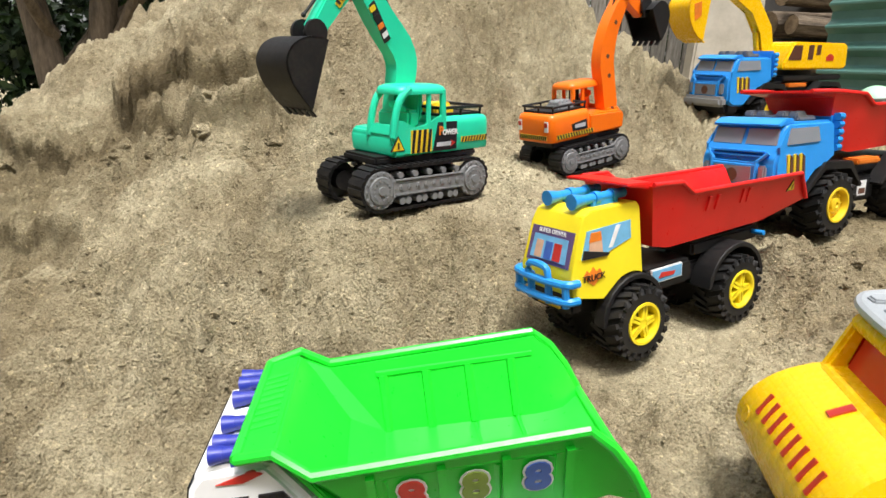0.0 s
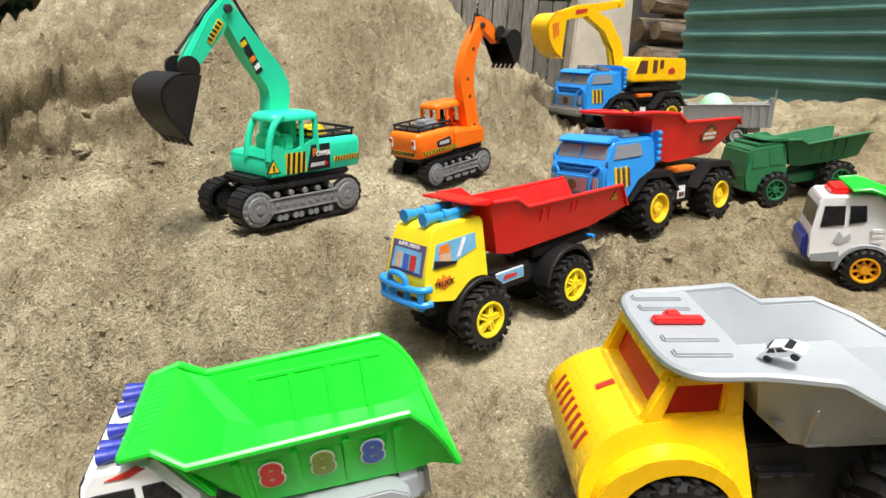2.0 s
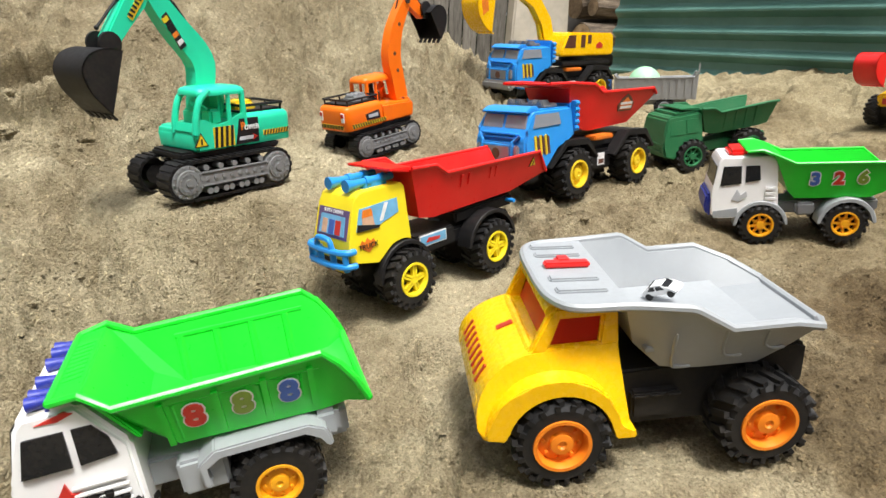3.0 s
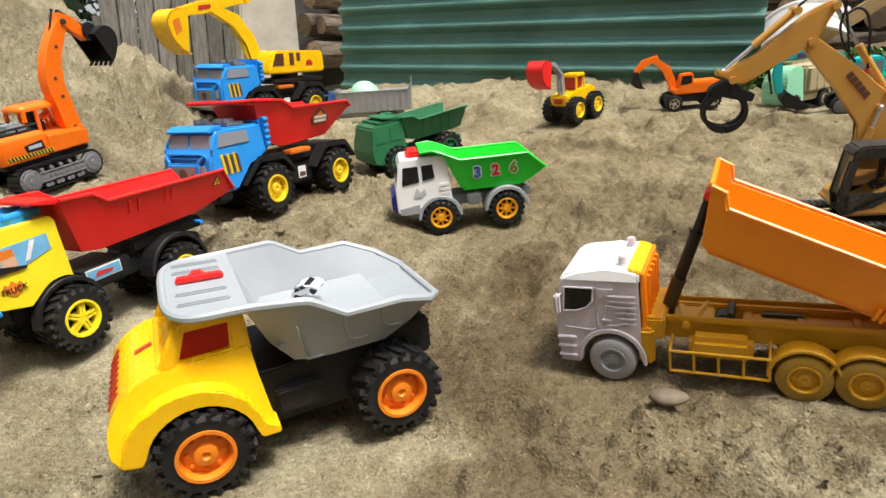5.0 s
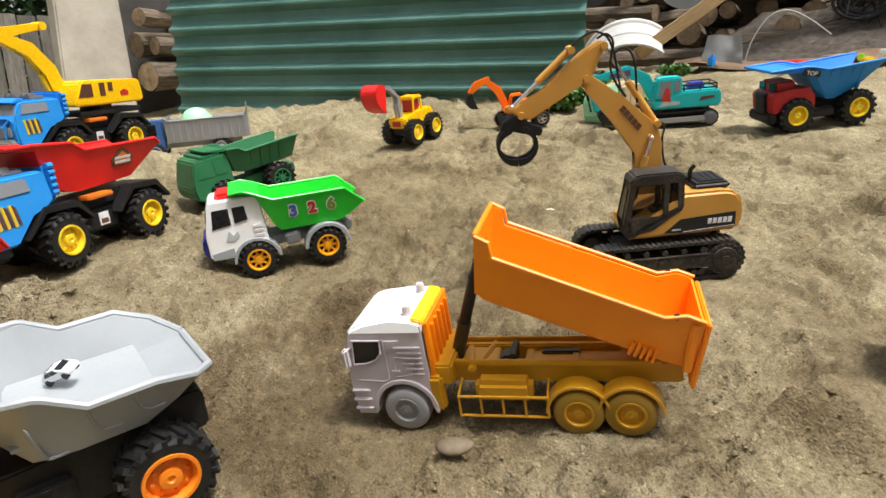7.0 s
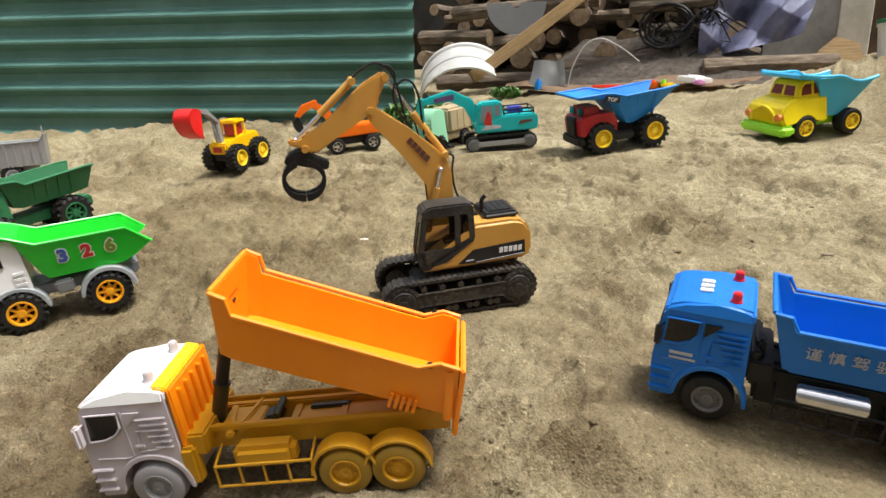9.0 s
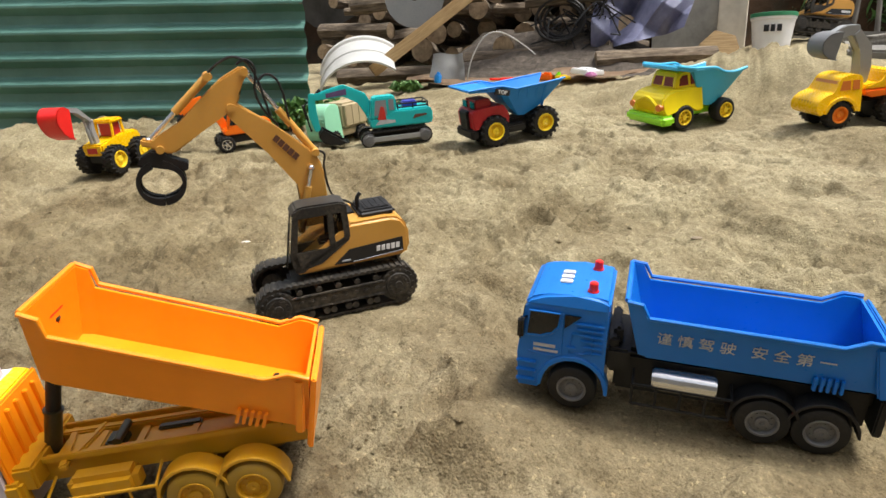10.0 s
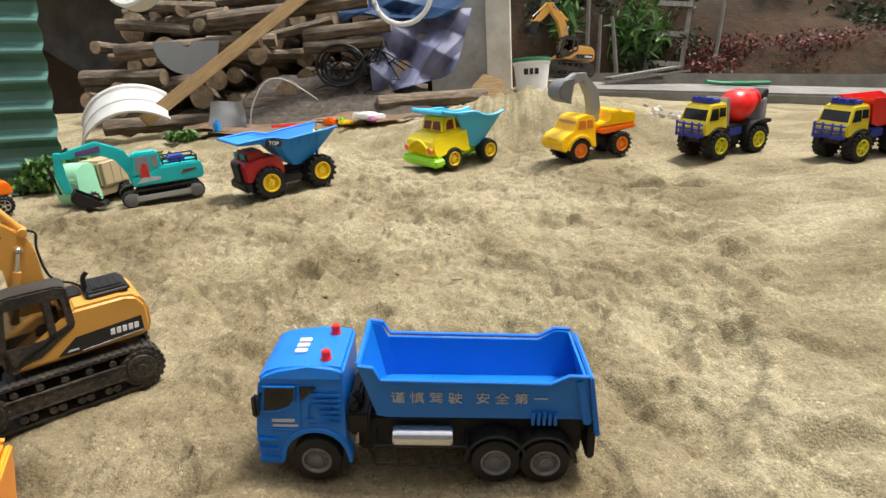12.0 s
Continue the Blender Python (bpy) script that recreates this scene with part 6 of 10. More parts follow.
def blue_lorry_base(root):
    """Blue cab, black chassis, bull-nosed arches and wheels: the two blue trucks are alike."""
    wheels(root, (-0.122, 0.122), 0.092, 0.060, 0.058, RIMYELLOW, "disc", 18, rim_r=0.56)
    bm = B()
    block(bm, (-0.01, 0, 0.085), (0.44, 0.075, 0.045), 0.004)
    block(bm, (0.0, 0, 0.075), (0.10, 0.12, 0.05), 0.006)
    block(bm, (-0.02, 0, 0.12), (0.34, 0.09, 0.03), 0.004)
    block(bm, (0.262, 0, 0.072), (0.05, 0.145, 0.036), 0.008)
    rod(bm, (0.122, -0.06, 0.054), (0.122, 0.06, 0.054), 0.01)
    rod(bm, (-0.122, -0.06, 0.054), (-0.122, 0.06, 0.054), 0.01)
    part("chassis", bm, BLACK, root, "black chassis")
    for cx in (0.122, -0.122):
        for s in (1, -1):
            bm = B()
            y0, y1 = (0.05, 0.082) if s > 0 else (-0.082, -0.05)
            prism(bm, [(cx - 0.090, 0.090), (cx - 0.050, 0.138), (cx + 0.035, 0.142), (cx + 0.092, 0.085), (cx + 0.084, 0.081), (cx + 0.032, 0.130), (cx - 0.046, 0.126), (cx - 0.083, 0.085)], y0, y1, 0.002)
            part("fender", bm, BLACK, root)
    hw, tp = 0.078, line_taper(0.165, 0.215, 0.92)
    bm = B()
    prism(bm, [(0.270, 0.078), (0.290, 0.090), (0.294, 0.146), (0.288, 0.164), (0.280, 0.173), (0.267, 0.209), (0.259, 0.216), (0.134, 0.216), (0.126, 0.208), (0.124, 0.150), (0.150, 0.135)] + [(0.185, 0.135), (0.225, 0.078)], -hw, hw, 0.006, tp, 3)
    part("cab", bm, BLUE, root, "sky blue cab")
    f = lambda z: hw * tp(z)
    for y0, y1 in ((-0.92, -0.06), (0.06, 0.92)):
        part("windscreen", front_plate(B(), (0.2790, 0.1770), (0.2700, 0.2045), f(0.18) * 0.94, f(0.203) * 0.94, y0, y1), GREYPANE, root, "smoky grey windscreen pane")
    panes(root, [[(0.266, 0.178), (0.256, 0.206), (0.178, 0.206), (0.174, 0.180)]], f, GREYPANE, label="smoky grey side window")
    bm = B()
    prism(bm, [(0.296, 0.100), (0.302, 0.104), (0.304, 0.146), (0.298, 0.150)], -0.052, 0.052, 0.003)
    for z in (0.158, 0.166):
        block(bm, (0.292, 0, z), (0.012, 0.11, 0.004), 0.0015)
    prism(bm, [(0.240, 0.214), (0.276, 0.208), (0.282, 0.212), (0.264, 0.222), (0.240, 0.223)], -0.068, 0.068, 0.002)
    for s in (1, -1):
        pipe(bm, [(0.293, s * 0.062, 0.164), (0.300, s * 0.046, 0.150), (0.304, s * 0.044, 0.104)], 0.004, 6)
    part("grille_panel", bm, BLUE, root)
    part("grille", front_plate(B(), (0.3042, 0.110), (0.3046, 0.140), 0.038, 0.038), GREYPANE, root, "dark grille window")
    bm = B()
    rod(bm, (0.3045, 0, 0.124), (0.3065, 0, 0.124), 0.012, 0.012, 18)
    part("badge", bm, DECAL["brown"], root, "round brown badge")
    bm = B()
    for s in (1, -1):
        block(bm, (0.300, s * 0.058, 0.128), (0.01, 0.014, 0.03), 0.003)
    part("front_light", bm, GREYPANE, root, "clear front lights")
    bm = B()
    for s in (1, -1):
        for i in range(5):
            rod(bm, (0.108, s * (f(0.2) - 0.002), 0.165 + 0.014 * i), (0.122, s * (f(0.2) - 0.002), 0.165 + 0.014 * i), 0.007, 0.007, 8)
    block(bm, (0.116, 0, 0.188), (0.018, 0.135, 0.09), 0.006)
    part("air_duct", bm, BLUE, root)
    for i in range(6):
        x = 0.260 - 0.0085 * i
        part("print_bar", side_plate(B(), [(x, 0.116 + 0.005 * (i % 2)), (x - 0.0065, 0.118), (x - 0.001, 0.162 - 0.006 * (i % 2)), (x + 0.0055, 0.160)], f, True, 0.0012 + 0.0004 * (i % 2)), DECAL[("yellow", "brown")[i % 2]], root, "yellow and brown print with unreadable letters")
    bm = B()
    block(bm, (0.188, 0, 0.220), (0.05, 0.115, 0.010), 0.003)
    for y in (-0.045, -0.02, 0.02, 0.045):
        block(bm, (0.200, y, 0.227), (0.028, 0.018, 0.012), 0.003)
    part("roof_light", bm, MIDGREY, root, "grey roof light bar")
    part("side_sticker", side_plate(B(), [(0.01, 0.062), (-0.018, 0.062), (-0.018, 0.092), (0.01, 0.092)], 0.0605, True), DECAL["white"], root, "square white sticker")
    part("side_sticker", side_plate(B(), [(0.006, 0.066), (-0.014, 0.066), (-0.014, 0.077), (0.006, 0.077)], 0.0605, True, 0.002), DECAL["brown"], root)
    bm = B()
    block(bm, (0.0, 0.055, 0.132), (0.075, 0.035, 0.012), 0.003)
    part("sticker_panel", bm, DECAL["orange"], root, "red and yellow sticker panel")
    return f


def blue_truck():
    root = thing("dump_truck", SPOT["blue_red"][0], "toy dump truck, sky blue cab, red bed, on sand", "toy truck")
    blue_lorry_base(root)
    bm = B()
    secs = [(0.110, 0.172, 0.048, 0.138, 0.264, 0.072), (0.065, 0.155, 0.052, 0.050, 0.258, 0.074), (0.040, 0.150, 0.052, 0.020, 0.238, 0.074), (-0.118, 0.157, 0.054, -0.198, 0.236, 0.076), (-0.138, 0.170, 0.052, -0.212, 0.224, 0.074)]
    shell(bm, secs, 0.004)
    bed = part("bed", bm, RED, root, "red bed")
    part("canopy", prism(B(), [(0.130, 0.254), (0.205, 0.264), (0.205, 0.269), (0.130, 0.266)], -0.070, 0.070, 0.0015), RED, bed)
    bm = B()
    rail(bm, [(0.205, 0.070, 0.268), (0.138, 0.074, 0.267), (0.050, 0.076, 0.260), (0.020, 0.076, 0.240), (-0.198, 0.078, 0.238), (-0.214, 0.076, 0.224)], 0.004)
    part("bed_rim", bm, RED, bed)
    w = lambda z: 0.053 + 0.022 * (z - 0.152) / 0.086 + 0.0015
    part("badge", side_plate(B(), [(-0.062, 0.188), (-0.118, 0.188), (-0.124, 0.205), (-0.105, 0.222), (-0.09, 0.230), (-0.074, 0.222), (-0.056, 0.205)], w, True), DECAL["brown"], bed, "round printed badge with unreadable letters")
    part("badge", side_plate(B(), [(-0.068, 0.191), (-0.112, 0.191), (-0.116, 0.203), (-0.09, 0.222), (-0.064, 0.203)], w, True, 0.002), DECAL["orange"], bed)
    for z in (0.194, 0.204):
        part("print_bar", side_plate(B(), [(-0.066, z), (-0.114, z), (-0.114, z + 0.006), (-0.066, z + 0.006)], w, True, 0.0028), DECAL["white"], bed)


def eased(pts, steps=4):
    """A smooth line (x, z) through points."""
    return [(v.x, v.y) for v in curve_points([(a, b, 0) for a, b in pts], steps)]


def eased_line(pts, ws, steps=4):
    """An outline round a smoothly bent line with half widths ws."""
    line = curve_points([(a, b, w) for (a, b), w in zip(pts, ws)], steps)
    return thick_line([(v.x, v.y) for v in line], [v.z for v in line])


def bucket_shape(bm, pts, hw, th=0.004, teeth=5, tooth=0.012):
    """A digger's bucket: a curved back through (x, z) from the hinge to the lip, two cheeks and teeth."""
    pts = eased(pts, 4)
    n = len(pts)
    inner = []
    c = Vector((sum(p[0] for p in pts) / n, sum(p[1] for p in pts) / n))
    for p in pts:
        d = c - Vector(p)
        inner.append(tuple(Vector(p) + d.normalized() * th))
    prism(bm, list(pts) + inner[::-1], -hw, hw, 0.0)
    for s in (1, -1):
        prism(bm, list(pts), min(s * hw, s * (hw - th)), max(s * hw, s * (hw - th)), 0.0)
    a, b = Vector(pts[-1]), Vector(pts[-2])
    d = (a - b).normalized()
    for i in range(teeth):
        y = -hw + 2 * hw * (i + 0.5) / teeth
        m = Matrix.Translation((a.x + d.x * tooth * 0.4, y, a.y + d.y * tooth * 0.4)) @ pose(0, 0, 0, 0, -math.degrees(math.atan2(d.y, d.x)), 0)
        bmesh.ops.create_cube(bm, size=1, matrix=m @ Matrix.Diagonal((tooth, hw * 0.22, th, 1)))
    return bm


def tracks(root, half, r, out, w, mat, wheelmat, framemat, pads=44, studs=True):
    """Two crawler tracks: belt with pads, two toothed wheels and a side frame with rollers each."""
    for s in (1, -1):
        y0, y1 = sorted((s * out, s * (out - w)))
        bm = B()
        outer = arc(half, r, r, -90, 90, 10) + arc(-half, r, r, 90, 270, 10)
        inner = arc(half, r, r - 0.004, -90, 90, 10) + arc(-half, r, r - 0.004, 90, 270, 10)
        a = [[bm.verts.new((x, y, z)) for x, z in outer] for y in (y0, y1)]
        b = [[bm.verts.new((x, y, z)) for x, z in inner] for y in (y0, y1)]
        n = len(outer)
        for i in range(n):
            j = (i + 1) % n
            bm.faces.new((a[0][i], a[0][j], a[1][j], a[1][i]))
            bm.faces.new((b[0][i], b[0][j], b[1][j], b[1][i]))
            bm.faces.new((a[0][i], a[0][j], b[0][j], b[0][i]))
            bm.faces.new((a[1][i], a[1][j], b[1][j], b[1][i]))
        belt = part("track", bm, mat, root, "crawler track")
        bm = B()
        per = 4 * half + 2 * math.pi * r
        for i in range(pads):
            d = per * i / pads
            if d < 2 * half:
                p, ang = (half - d, 2 * r), 0
            elif d < 2 * half + math.pi * r:
                t = (d - 2 * half) / r
                p, ang = (-half - r * math.sin(t), r + r * math.cos(t)), math.degrees(t)
            elif d < 4 * half + math.pi * r:
                p, ang = (-half + d - 2 * half - math.pi * r, 0.0), 180
            else:
                t = (d - 4 * half - math.pi * r) / r
                p, ang = (half + r * math.sin(t), r - r * math.cos(t)), 180 + math.degrees(t)
            m = Matrix.Translation((p[0], (y0 + y1) / 2, p[1])) @ pose(0, 0, 0, 0, -ang, 0)
            bmesh.ops.create_cube(bm, size=1, matrix=m @ Matrix.Diagonal((per / pads * 0.6, w, 0.0036, 1)))
        part("track_pad", bm, mat, belt)
        for x in (half, -half):
            bm = B()
            rr = r * 0.9
            yo = s * (out + 0.001)
            rod(bm, (x, s * (out - w * 0.3), r), (x, yo, r), rr, rr * 0.97, 26, 0.001)
            rod(bm, (x, yo, r), (x, yo + s * 0.003, r), rr * 0.72, rr * 0.68, 22)
            rod(bm, (x, yo, r), (x, yo + s * 0.005, r), rr * 0.26, rr * 0.22, 12)
            for k in range(14):
                t = 2 * math.pi * k / 14
                for q in (0.86, 0.50):
                    rod(bm, (x + rr * q * math.cos(t), yo, r + rr * q * math.sin(t)), (x + rr * q * math.cos(t), yo + s * (0.002 if q > 0.6 else 0.0042), r + rr * q * math.sin(t)), rr * 0.075, rr * 0.06, 6)
            part("sprocket", bm, wheelmat, belt)
            bm = B()
            rod(bm, (x, s * (out - w * 0.85), r), (x, s * (out - w * 0.3), r), rr * 0.55, rr * 0.55, 18)
            part("wheel_hub", bm, mat, belt)
        bm = B()
        yf = s * (out - 0.001)
        block(bm, (0, yf, r), (2 * half - r * 1.2, 0.006, r * 0.7), 0.002)
        if studs:
            for k in range(8):
                x = (half - r * 1.1) * (2 * k / 7 - 1)
                rod(bm, (x, yf, r * 1.05), (x, yf + s * 0.0045, r * 1.05), r * 0.15, r * 0.13, 10)
                rod(bm, (x, yf, r * 1.05), (x, yf + s * 0.0056, r * 1.05), r * 0.06, r * 0.05, 6)
            for z in (r * 0.72, r * 1.38):
                block(bm, (0, yf + s * 0.002, z), (2 * half - r * 1.5, 0.006, r * 0.09), 0.001)
            for k in range(5):
                x = (half - r * 1.1) * (2 * k / 4 - 1)
                rod(bm, (x, s * (out - w * 0.5), r * 1.60), (x, yf + s * 0.002, r * 1.60), r * 0.17, r * 0.15, 10)
            for k in range(4):
                for e in (-0.17, 0.17):
                    x = (half - r * 1.35) * (2 * k / 3 - 1) + e * r
                    rod(bm, (x, s * (out - w * 0.5), r * 0.40), (x, yf + s * 0.003, r * 0.40), r * 0.19, r * 0.17, 10)
        part("track_frame", bm, framemat, belt)


def strut(root, a, b, r, body, shaft, frac=0.55, name="hydraulic_cylinder"):
    a, b = Vector(a), Vector(b)
    m = a.lerp(b, frac)
    bm = B()
    rod(bm, a, m, r, r, 12)
    bmesh.ops.create_uvsphere(bm, u_segments=10, v_segments=6, radius=r * 1.25, matrix=Matrix.Translation(a))
    ob = part(name, bm, body, root)
    bm = B()
    rod(bm, m, b, r * 0.55, r * 0.55, 10)
    bmesh.ops.create_uvsphere(bm, u_segments=10, v_segments=6, radius=r * 0.9, matrix=Matrix.Translation(b))
    part("piston_rod", bm, shaft, ob, "thin piston rod")


def boom_prism(bm, pts, hw, bev=0.002):
    return prism(bm, pts, -hw, hw, bev)


def thick_line(pts, ws):
    """An outline (x, z) round a bent line with half widths ws."""
    up, dn = [], []
    for i, p in enumerate(pts):
        a, b = Vector(pts[max(i - 1, 0)]), Vector(pts[min(i + 1, len(pts) - 1)])
        d = (b - a).normalized()
        nrm = Vector((-d.y, d.x))
        up.append(tuple(Vector(p) + nrm * ws[i]))
        dn.append(tuple(Vector(p) - nrm * ws[i]))
    return up + dn[::-1]


def rounded_hull(bm, x0, x1, y0, y1, levels, corner, steps=5):
    """A moulded lid: a plan with rounded corners, drawn in by the inset that each level gives."""
    rows = []
    for z, inset in levels:
        a0, a1, b0, b1, r = x0 + inset, x1 - inset, y0 + inset, y1 - inset, max(0.002, corner - inset * 0.5)
        ring = []
        for cx, cy, start in ((a1 - r, b1 - r, 0), (a0 + r, b1 - r, 90), (a0 + r, b0 + r, 180), (a1 - r, b0 + r, 270)):
            for i in range(steps + 1):
                t = radians(start + 90 * i / steps)
                ring.append(bm.verts.new((cx + r * math.cos(t), cy + r * math.sin(t), z)))
        rows.append(ring)
    n = len(rows[0])
    for lo, hi in zip(rows, rows[1:]):
        for i in range(n):
            bm.faces.new((lo[i], lo[(i + 1) % n], hi[(i + 1) % n], hi[i]))
    bm.faces.new(rows[0][::-1])
    bm.faces.new(rows[-1])
    return bm


def toy_digger(spot, name_label, col, trackmat, wheelmat, bucketmat, boom, bw, stick, sw, bucket, half=0.088, r=0.028, out=0.066, rack=True, sticker=None, swing=0.0, nose=0.108, z0=0.098, hood=0.062, cabh=0.126, shift=0.0, width=0.036):
    """The moulded crawler diggers: body with engine hood, cab with open windows, roof rack, boom, stick, bucket."""
    root = thing("toy_excavator", SPOT[spot][0], name_label, "toy excavator", "crawler diggers on the heap")
    tracks(root, half, r, out, width, trackmat, wheelmat, wheelmat)
    bm = B()
    block(bm, (0, 0, r + 0.008), (2 * half - 0.03, 2 * out - 0.07, r), 0.004)
    rod(bm, (0, 0, r * 1.4), (0, 0, z0 - 0.005), 0.05, 0.055, 24)
    block(bm, (nose * 0.5 - 0.064, 0, z0 - 0.012), (nose + 0.125, 0.100, 0.014), 0.004)
    part("undercarriage", bm, BLACK, root, "black undercarriage")
    body = new("superstructure")
    body.parent = root
    body.matrix_basis = pose(shift, 0, 0, 0, 0, swing)
    hw = 0.056
    bm = B()
    prism(bm, [(nose, z0 - 0.006), (nose + 0.004, z0 + 0.026), (nose - 0.002, z0 + 0.036), (-0.010, z0 + 0.042), (-0.010, z0 - 0.006)], -hw, hw, 0.004, None, 3)
    rounded_hull(bm, -0.137, -0.004, -hw, hw, [(z0 - 0.006, 0.001), (z0 - 0.004, 0), (z0 + hood - 0.014, 0), (z0 + hood - 0.006, 0.0018), (z0 + hood - 0.0015, 0.006), (z0 + hood, 0.011)], 0.016)
    up = part("hood", bm, col, body, sharp=45)
    # cab on the left: raked front posts, rounded roof, low door with a wavy sill
    bm = B()
    c0, c1, zt = nose + 0.001, -0.016, z0 + cabh
    ya, yb = -0.006, 0.053
    for y in (ya, yb):
        pipe(bm, curve_points([(c0 - 0.001, y, z0 + 0.026), (c0 - 0.005, y, z0 + 0.056), (c0 - 0.016, y, zt - 0.020), (c0 - 0.036, y, zt - 0.003)], 5), 0.0062, 10)
        pipe(bm, [(c1, y, z0 + 0.03), (c1 + 0.004, y, zt - 0.006)], 0.0058, 8)
        pipe(bm, [(c1 + 0.036, y, z0 + 0.03), (c1 + 0.036, y, zt - 0.006)], 0.0046, 8)
    part("cab_frame", bm, col, body)
    bm = B()
    rounded_hull(bm, c1 - 0.007, c0 - 0.012, ya - 0.006, yb + 0.005, [(zt - 0.013, 0.0005), (zt - 0.010, 0), (zt - 0.005, 0.001), (zt - 0.001, 0.004), (zt + 0.002, 0.011), (zt + 0.003, 0.020)], 0.015)
    part("cab_roof", bm, col, body, sharp=50)
    bm = B()
    prism(bm, eased([(c0 + 0.003, z0 + 0.030), (c0 - 0.002, z0 + 0.050), (c0 - 0.022, z0 + 0.052), (c0 - 0.040, z0 + 0.042), (c1 + 0.046, z0 + 0.042), (c1 + 0.022, z0 + 0.052), (c1 - 0.002, z0 + 0.058), (c1 - 0.002, z0 + 0.030)], 2), yb - 0.001, yb + 0.0028, 0.001)
    prism(bm, [(c0 + 0.003, z0 + 0.030), (c0 - 0.002, z0 + 0.046), (c0 - 0.005, z0 + 0.046), (c0 - 0.001, z0 + 0.030)], ya, yb, 0.001)
    part("cab_panel", bm, col, body)
    bm = B()
    block(bm, (0.04, 0.026, z0 + 0.052), (0.026, 0.03, 0.03), 0.005)
    block(bm, (0.026, 0.026, z0 + 0.075), (0.01, 0.03, 0.05), 0.004)
    part("seat", bm, BLACK if sticker != "power" else col, body, "moulded seat")
    bm = B()
    rod(bm, (0.072, 0.026, z0 + 0.04), (0.066, 0.026, z0 + 0.072), 0.004)
    rod(bm, (0.066, 0.026, z0 + 0.072), (0.064, 0.026, z0 + 0.075), 0.016, 0.016, 16)
    part("steering_wheel", bm, col, body)
    if rack:
        bm = B()
        for z, d in ((z0 + hood + 0.002, 0.004), (z0 + hood + 0.014, 0.0)):
            pipe(bm, [(-0.016, -0.046 + d, z), (-0.122 + d, -0.046 + d, z), (-0.122 + d, 0.046 - d, z), (-0.016, 0.046 - d, z), (-0.016, -0.046 + d, z)], 0.0028, 6)
        for x, y in ((-0.016, -0.044), (-0.119, -0.044), (-0.119, 0.044), (-0.016, 0.044), (-0.068, 0.044), (-0.068, -0.044), (-0.119, 0)):
            pipe(bm, [(x, y, z0 + hood - 0.003), (x, y, z0 + hood + 0.014)], 0.0024, 6)
        block(bm, (-0.068, 0, z0 + hood + 0.0015), (0.096, 0.080, 0.003), 0.001)
        part("roof_rack", bm, BLACK, body, "black rack on the hood")
        bm = B()
        block(bm, (-0.05, 0, z0 + hood + 0.006), (0.05, 0.045, 0.016), 0.004)
        for i in range(3):
            rod(bm, (-0.065 + 0.015 * i, -0.014, z0 + hood + 0.015), (-0.065 + 0.015 * i, 0.014, z0 + hood + 0.015), 0.006, 0.006, 10)
        part("engine", bm, RIMYELLOW if sticker == "power" else STEELGREY, body, "moulded engine block")
    # boom, stick, bucket
    yb0 = -0.012
    bm = boom_prism(B(), eased_line(boom, bw), 0.014, 0.003)
    for v in bm.verts:
        v.co.y += yb0
    block(bm, (boom[0][0], yb0, boom[0][1] - 0.02), (0.045, 0.046, 0.05), 0.004)
    bo = part("boom", bm, col, body)
    bm = boom_prism(B(), thick_line(stick, sw), 0.012, 0.003)
    for v in bm.verts:
        v.co.y += yb0
    st = part("stick", bm, col, body)
    bm = bucket_shape(B(), bucket, 0.042, 0.003, 5, 0.014)
    for v in bm.verts:
        v.co.y += yb0
    h = Vector(bucket[0])
    block(bm, (h.x, yb0, h.y), (0.02, 0.03, 0.02), 0.003)
    for e in (0.018, -0.018):
        rod(bm, (h.x + 0.006, yb0 + e - 0.003, h.y + 0.010), (h.x + 0.006, yb0 + e + 0.003, h.y + 0.010), 0.019, 0.019, 16)
    part("bucket", bm, bucketmat, body, "black bucket with teeth" if bucketmat is BLACK else "")
    mid = boom[len(boom) // 2]
    q = Vector(stick[0])
    strut(body, (mid[0] - 0.004, yb0, mid[1] + bw[1] + 0.006), (q.x - 0.004, yb0, q.y + 0.016), 0.0045, BLACK, BLACK)
    strut(body, (stick[0][0] + 0.012, yb0, stick[0][1] + 0.012), (stick[-1][0] + 0.014, yb0, stick[-1][1] + 0.024), 0.0045, BLACK, BLACK)
    for p in (boom[-1], stick[-1], boom[0]):
        bm = B()
        rod(bm, (p[0], yb0 - 0.019, p[1]), (p[0], yb0 + 0.019, p[1]), 0.007, 0.007, 12)
        part("pivot_pin", bm, DARKGREY, body)
    return root, body, z0, hw


